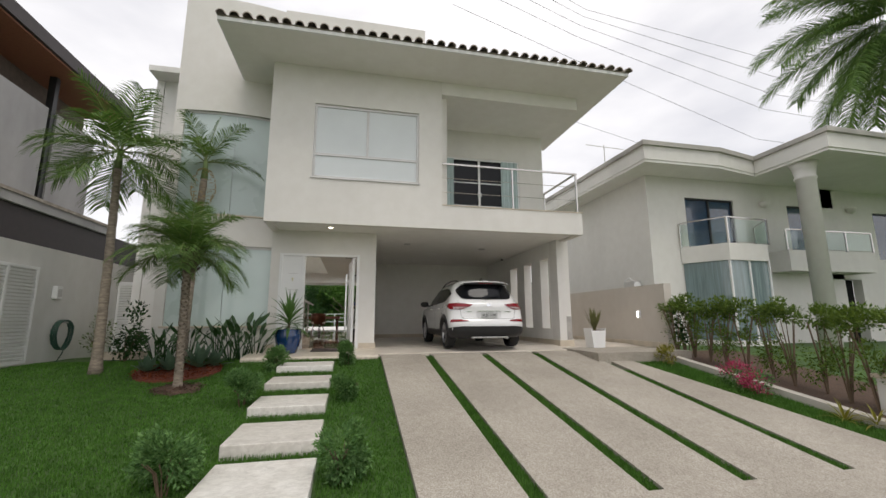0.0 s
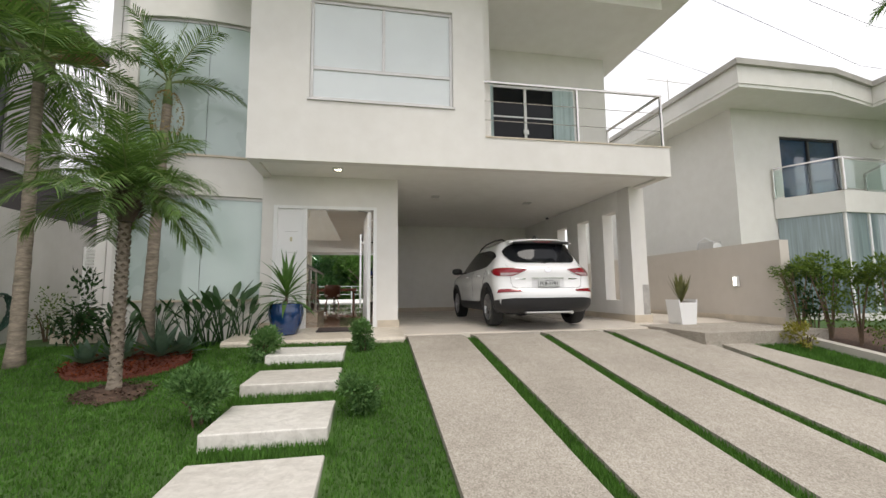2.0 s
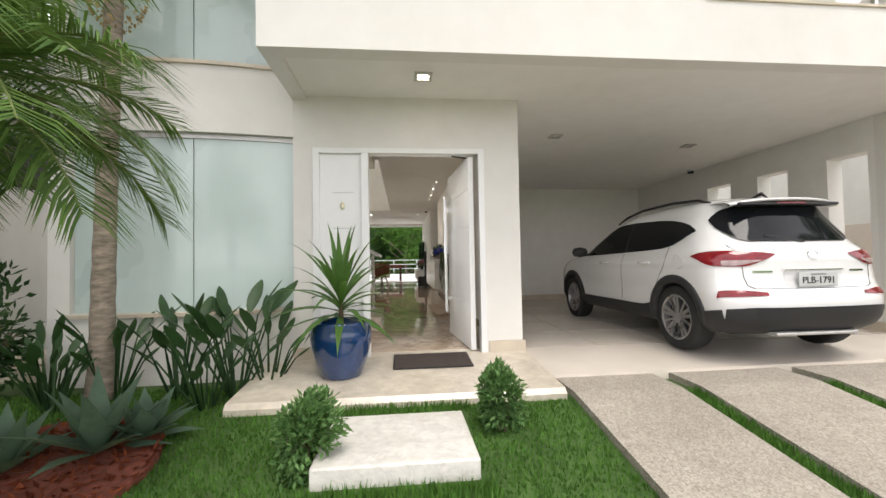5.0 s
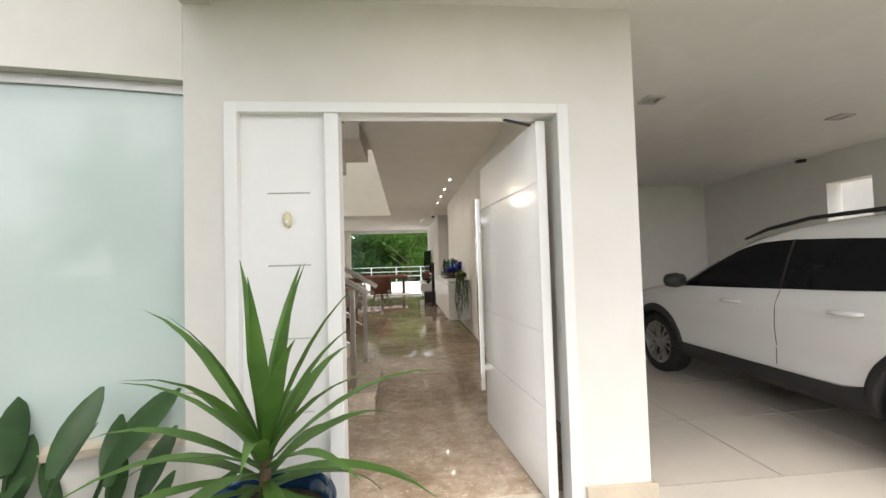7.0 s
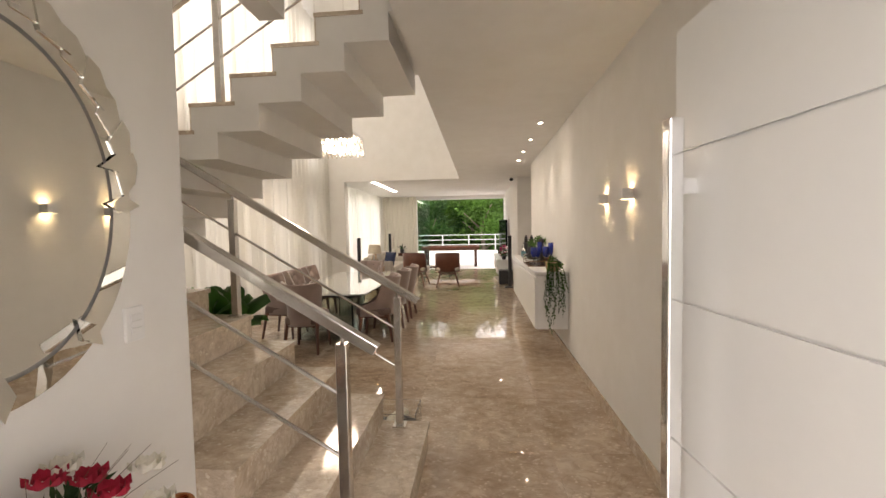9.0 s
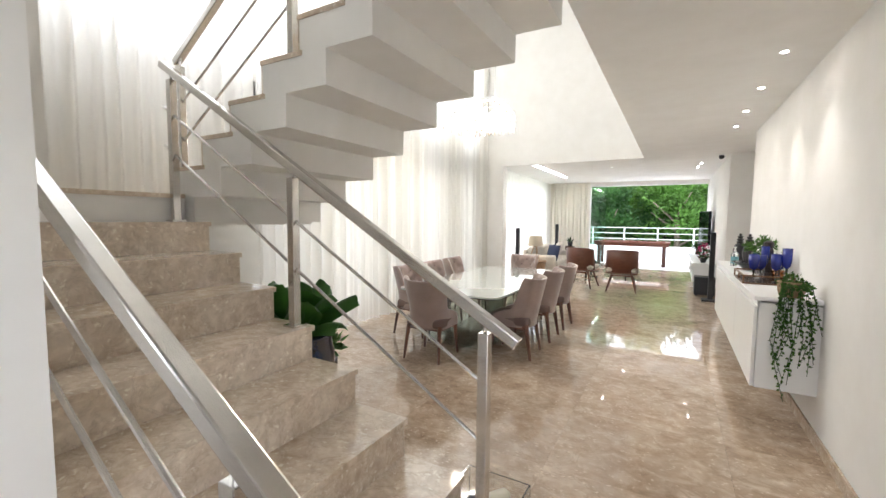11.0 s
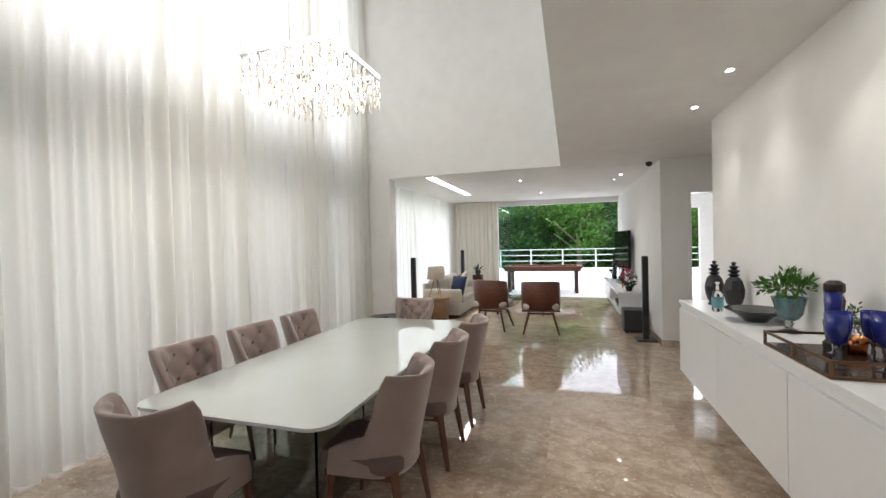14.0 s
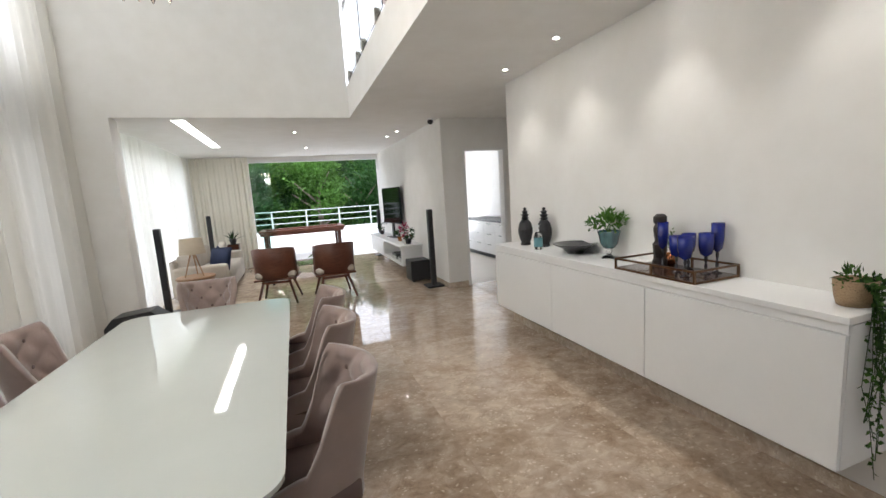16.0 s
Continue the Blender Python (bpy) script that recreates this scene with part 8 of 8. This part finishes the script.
tower_speaker(-3.64, 22.28, 1.37)
tower_speaker(-3.6, 26.2, 1.44, 0.26)
tower_speaker(0.60, 21.68, 1.37, 0.3)
tower_speaker(0.60, 26.3, 1.28)
sbw = base("subwoofer", pose(0.53, 22.4, 0), "black cube subwoofer beside the media unit", "subwoofer")
part("cabinet", box(-0.19, 0.19, -0.2, 0.2, 0.025, 0.40, 0.01), BLACK, sbw)
for x in (-0.15, 0.15):
    for y in (-0.16, 0.16):
        part("foot", box(x - 0.02, x + 0.02, y - 0.02, y + 0.02, 0, 0.025), BLACK, sbw)


def lounge_chair(x, y, a):
    """Bentwood chair; its back is at -y."""
    c = base("lounge_chair", pose(x, y, 0, 0, 0, a) @ Matrix.Diagonal((1.14, 1.1, 1.2, 1)), "low lounge chair with a curved reddish wood back and splayed legs", "chair", "lounge chairs")
    bm = bmesh.new()
    rows = []
    for k in range(15):
        u = -1 + k / 7
        an = u * radians(62)
        col = []
        for z, o in ((0.36, 0.0), (0.58, 0.03), (0.79 - 0.03 * u ** 4, 0.08)):
            for th in (0.0, 0.022):
                q = 0.33 - th
                col.append((q * math.sin(an) * 1.02, -(q * math.cos(an)) - o + 0.05, z))
        rows.append([bm.verts.new(p) for p in col])
    for p, q in zip(rows, rows[1:]):
        for i, j in ((0, 2), (2, 4)):
            bm.faces.new((p[i], q[i], q[j], p[j]))
            bm.faces.new((q[i + 1], p[i + 1], p[j + 1], q[j + 1]))
        bm.faces.new((p[4], q[4], q[5], p[5]))
        bm.faces.new((q[0], p[0], p[1], q[1]))
    for p in (rows[0], rows[-1]):
        bm.faces.new((p[0], p[2], p[3], p[1]))
        bm.faces.new((p[2], p[4], p[5], p[3]))
    bmesh.ops.recalc_face_normals(bm, faces=bm.faces)
    part("backrest", bm, REDWOOD, c, smooth=True)
    part("seat", box(-0.28, 0.28, -0.24, 0.30, 0.36, 0.45, 0.04), SOFA, c)
    part("seat_shell", box(-0.29, 0.29, -0.26, 0.30, 0.335, 0.36, 0.01), REDWOOD, c)
    for sx in (-1, 1):
        for sy in (-1, 1):
            part("leg", tube([(sx * 0.17, sy * 0.16, 0.34), (sx * 0.27, sy * 0.28, 0.0)], [0.022, 0.013], 8), REDWOOD, c, smooth=True)
    part("stretcher", bar((-0.2, -0.18, 0.30), (0.2, -0.18, 0.30), 0.03, 0.03), REDWOOD, c)
    return c


lounge_chair(-1.98, 22.2, -8)
lounge_chair(-1.08, 22.05, 4)
ct = base("coffee_table", pose(-1.65, 24.1, 0.001), "low glass coffee table with plants and books", "coffee table")
g = part("tabletop", box(-0.55, 0.55, -0.45, 0.45, 0.34, 0.352), CLEAR, ct)
g.visible_shadow = False
for x in (-0.5, 0.5):
    for y in (-0.4, 0.4):
        part("leg", box(x - 0.02, x + 0.02, y - 0.02, y + 0.02, 0, 0.34), DKMETAL, ct)
fern = base("fern", pose(-1.15, 23.75, 0.353), "green fern on the coffee table edge", "plant")
part("pot_body", lathe([(0.05, 0), (0.07, 0.1), (0.06, 0.1)], 16), WHITE_GLOSS, fern)
bl, bs = bmesh.new(), bmesh.new()
r = random.Random(440)
for k in range(16):
    frond(bl, bs, (0, 0, 0.1), k * 2.4, r.uniform(0.2, 1.1), 0.36, 14, 0.05, 0.2, r, 0.014)
part("fronds", bl, LEAF_PALM, fern)
part("ribs", bs, LEAF_PALM, fern)
orn = base("orchid", pose(-2.0, 24.0, 0.353), "dark pot with a pale ornament on the coffee table", "ornament")
part("pot_body", lathe([(0.05, 0), (0.075, 0.06), (0.06, 0.12), (0.03, 0.14)], 16), BLACK_RESIN, orn, smooth=True)
cst = base("corner_stand", pose(-3.1, 26.0, 0), "dark stand carrying a small potted plant", "stand")
part("column", box(-0.13, 0.13, -0.13, 0.13, 0, 0.72, 0.01), DARKWOOD, cst)
cpl = rosette("corner_plant", -3.1, 26.0, 0.80, 12, 0.3, 0.05, 0.6, 1.4, LEAF_DARK, "small dark potted plant on a stand", "plant", 441, 0.04)
part("pot_body", lathe([(0.06, -0.08), (0.09, 0.04), (0.07, 0.05)], 16), BLACK_RESIN, cpl, smooth=True)

tvu = base("media_unit", pose(0, 0, 0), "low white media unit with an open shelf under the television", "media unit")
part("top_board", box(0.30, 0.76, 22.75, 26.2, 0.60, 0.65, 0.004), WHITE_GLOSS, tvu)
part("lower_board", box(0.32, 0.76, 22.8, 26.2, 0.22, 0.28, 0.004), WHITE_GLOSS, tvu)
for y in (22.8, 24.5, 26.12):
    part("upright", box(0.32, 0.76, y, y + 0.05, 0.28, 0.60), WHITE_GLOSS, tvu)
part("drawer_front", box(0.31, 0.33, 24.56, 26.1, 0.29, 0.59, 0.003), WHITE_GLOSS, tvu)
for k, y in enumerate((23.1, 23.6)):
    bx = base("media_box", pose(0.5, y, 0.28), "black audio device on the media shelf", "audio device", "media boxes")
    part("housing", box(-0.15, 0.15, -0.2, 0.2, 0, 0.09 + 0.03 * k, 0.006), BLACK, bx)
    part("front_panel", box(-0.156, -0.15, -0.18, 0.18, 0.01, 0.07), GREY_ALU, bx)
tv = base("television", pose(0.60, 24.55, 0.65, 0, 0, 8), "large flat black television angled on the media unit", "television")
part("screen", box(-0.03, 0.03, -0.55, 0.55, 0.35, 1.18, 0.008), DARK_GLASS, tv)
part("bezel", boxes([(-0.035, 0.02, -0.56, 0.56, 1.18, 1.19), (-0.035, 0.02, -0.56, 0.56, 0.34, 0.35)]), BLACK, tv)
part("stand", boxes([(-0.1, 0.1, -0.25, 0.25, 0, 0.012), (-0.02, 0.02, -0.05, 0.05, 0.012, 0.34)]), BLACK, tv)
for k, (y, s, h) in enumerate(((22.95, 0.10, 0.22), (23.25, 0.13, 0.30), (23.6, 0.10, 0.2), (25.6, 0.10, 0.25))):
    q = base("shelf_plant", pose(0.52, y, 0.65), "small potted plant among ornaments on the media unit", "plant", "media unit plants")
    part("pot_body", lathe([(0.05, 0), (0.07, 0.1), (0.06, 0.1)], 16), (BLACK_RESIN, WHITE_GLOSS, COPPER, BLACK_RESIN)[k], q, smooth=True)
    bm = bmesh.new()
    add_crown(bm, (0, 0, 0.12 + h * 0.5), (s * 1.2, s * 1.2, h * 0.6), 120, 0.06, random.Random(450 + k), 5)
    part("leaves", bm, LEAF_DARK if k != 1 else RED, q)
bag = base("black_bag", pose(-3.35, 20.2, 0) @ Matrix.Diagonal((1.1, 1.2, 0.85, 1)), "black soft bag leaning beside the dining chairs", "bag")
part("bag_body", prism([(-0.28, 0), (0.28, 0), (0.26, 0.50), (0.12, 0.66), (-0.2, 0.62), (-0.28, 0.5)], "y", -0.12, 0.12), BLACK, bag)

# ---- kitchen seen through the doorway ----
KB = surface("pale_blue_grey_cabinet", (0.42, 0.47, 0.49), 0.4, vary=0.05)
kc = base("kitchen_cabinet", pose(2.75, 24.0, 0), "white kitchen base cabinet with dark counter", "cabinet")
part("body", box(-0.0, 0.62, -1.2, 1.2, 0.1, 0.88), WHITE_GLOSS, kc)
part("plinth", box(0.05, 0.62, -1.2, 1.2, 0, 0.1), BLACK, kc)
for k in range(4):
    for j in range(3):
        d = part("drawer", box(-0.02, 0.0, -1.19 + 0.6 * k, -0.60 + 0.6 * k, 0.12 + 0.25 * j, 0.36 + 0.25 * j, 0.003), WHITE_GLOSS, kc)
        part("handle", box(-0.035, -0.02, -1.0 + 0.6 * k, -0.8 + 0.6 * k, 0.32 + 0.25 * j, 0.335 + 0.25 * j), STEEL, d)
part("countertop", box(-0.03, 0.64, -1.22, 1.22, 0.88, 0.92, 0.004), BLACK_RESIN, kc)
kt = base("kitchen_table", pose(1.75, 25.4, 0), "pale blue-grey kitchen table by the window", "table")
part("tabletop", box(-0.3, 0.35, -0.5, 0.5, 0.84, 0.88, 0.006), KB, kt)
part("side_panel", box(-0.28, -0.22, -0.48, 0.48, 0, 0.84), KB, kt)
part("side_panel", box(0.27, 0.33, -0.48, 0.48, 0, 0.84), KB, kt)
structure("kitchen_door_frame", boxes([(1.15, 1.19, 21.34, 21.51, 0, 2.36), (1.91, 1.95, 21.34, 21.51, 0, 2.36), (1.19, 1.91, 21.34, 21.51, 2.32, 2.36)]), WHITE_GLOSS, "white kitchen door frame", "door frame")

# ---- terrace, railing and wooded slope ----
pt = base("billiard_table", pose(-1.42, 28.4, -0.02) @ Matrix.Diagonal((1.2, 1, 1, 1)), "wooden billiard table with blue cloth on the terrace", "billiard table")
part("bed", box(-1.0, 1.0, -0.5, 0.5, 0.70, 0.80, 0.01), REDWOOD, pt)
part("cloth", box(-0.88, 0.88, -0.4, 0.4, 0.80, 0.806), surface("blue_baize", (0.05, 0.10, 0.17), 0.95, vary=0.15), pt)
for q in ((-1.03, 1.03, -0.54, -0.42, 0.78, 0.86), (-1.03, 1.03, 0.42, 0.54, 0.78, 0.86), (-1.03, -0.9, -0.42, 0.42, 0.78, 0.86), (0.9, 1.03, -0.42, 0.42, 0.78, 0.86)):
    part("cushion_rail", box(*q, 0.008), REDWOOD, pt)
for x in (-0.88, 0.88):
    for y in (-0.4, 0.4):
        part("leg", box(x - 0.05, x + 0.05, y - 0.05, y + 0.05, 0, 0.7, 0.006), DARKWOOD, pt)
RAIL_GREY = surface("grey_green_railing_paint", (0.46, 0.51, 0.48), 0.4, vary=0.06)
tr = base("terrace_railing", pose(0, 0, -0.02), "pale green-white terrace railing with three bars", "railing", kind="structure")
for z in (0.45, 0.80, 1.15):
    part("cross_bar", tube([(-9, 40.5, z), (9, 40.5, z)], 0.024, 8), RAIL_GREY, tr)
for k in range(10):
    part("post", box(-8.6 + 1.9 * k, -8.52 + 1.9 * k, 40.46, 40.54, 0, 1.15), RAIL_GREY, tr)

FOREST = [foliage("forest_leaf_light", (0.08, 0.19, 0.035), (0.17, 0.34, 0.08), 0.5, 0.3, 0.7, 0.35), foliage("forest_leaf_dark", (0.03, 0.095, 0.028), (0.08, 0.19, 0.055), 0.5, 0.3, 0.7, 0.35)]


def forest_tree(x, y, h, w, seed, mat):
    r = random.Random(seed)
    t = base("tree", pose(x, y, -3.0), "broad-leaved tree with a dense green crown beyond the terrace", "tree", "trees beyond the terrace")
    bm = bmesh.new()
    add_tube(bm, [(0, 0, 0), (0.2, 0.1, h * 0.4), (0.1, 0.3, h * 0.75)], [0.28, 0.2, 0.08], 8)
    for k in range(5):
        a = k * 1.3
        add_tube(bm, [(0.15, 0.1, h * (0.35 + 0.07 * k)), (w * 0.35 * math.cos(a), w * 0.35 * math.sin(a), h * (0.5 + 0.08 * k))], [0.1, 0.03], 6)
    part("trunk", bm, BARK, t)
    bm = bmesh.new()
    for k in range(9):
        a = r.uniform(0, 6.28)
        q = r.uniform(0.1, 0.75) * w * 0.6
        add_crown(bm, (q * math.cos(a), q * math.sin(a) * 0.7, h * r.uniform(0.3, 0.95)), (w * 0.34, w * 0.3, h * 0.17), 820, 0.30, r, 14)
    part("crown", bm, mat, t)
    return t


k = 0
for row, (y, n, h) in enumerate(((44.5, 9, 7.2), (48, 9, 9.6), (53, 9, 12.0))):
    for i in range(n):
        r = random.Random(500 + k)
        forest_tree(-15 + 30 * i / (n - 1) + r.uniform(-1, 1), y + r.uniform(-0.8, 0.8), h * r.uniform(0.85, 1.15), 5.2, 510 + k, FOREST[k % 2])
        k += 1
structure("backdrop", box(-60, 60, 58, 58.2, -5, 6.0), surface("far_wood", (0.03, 0.07, 0.02), 0.95, vary=0.5, scale=1.2, grain=8, relief=0.5), "dark far woodland", "backdrop")
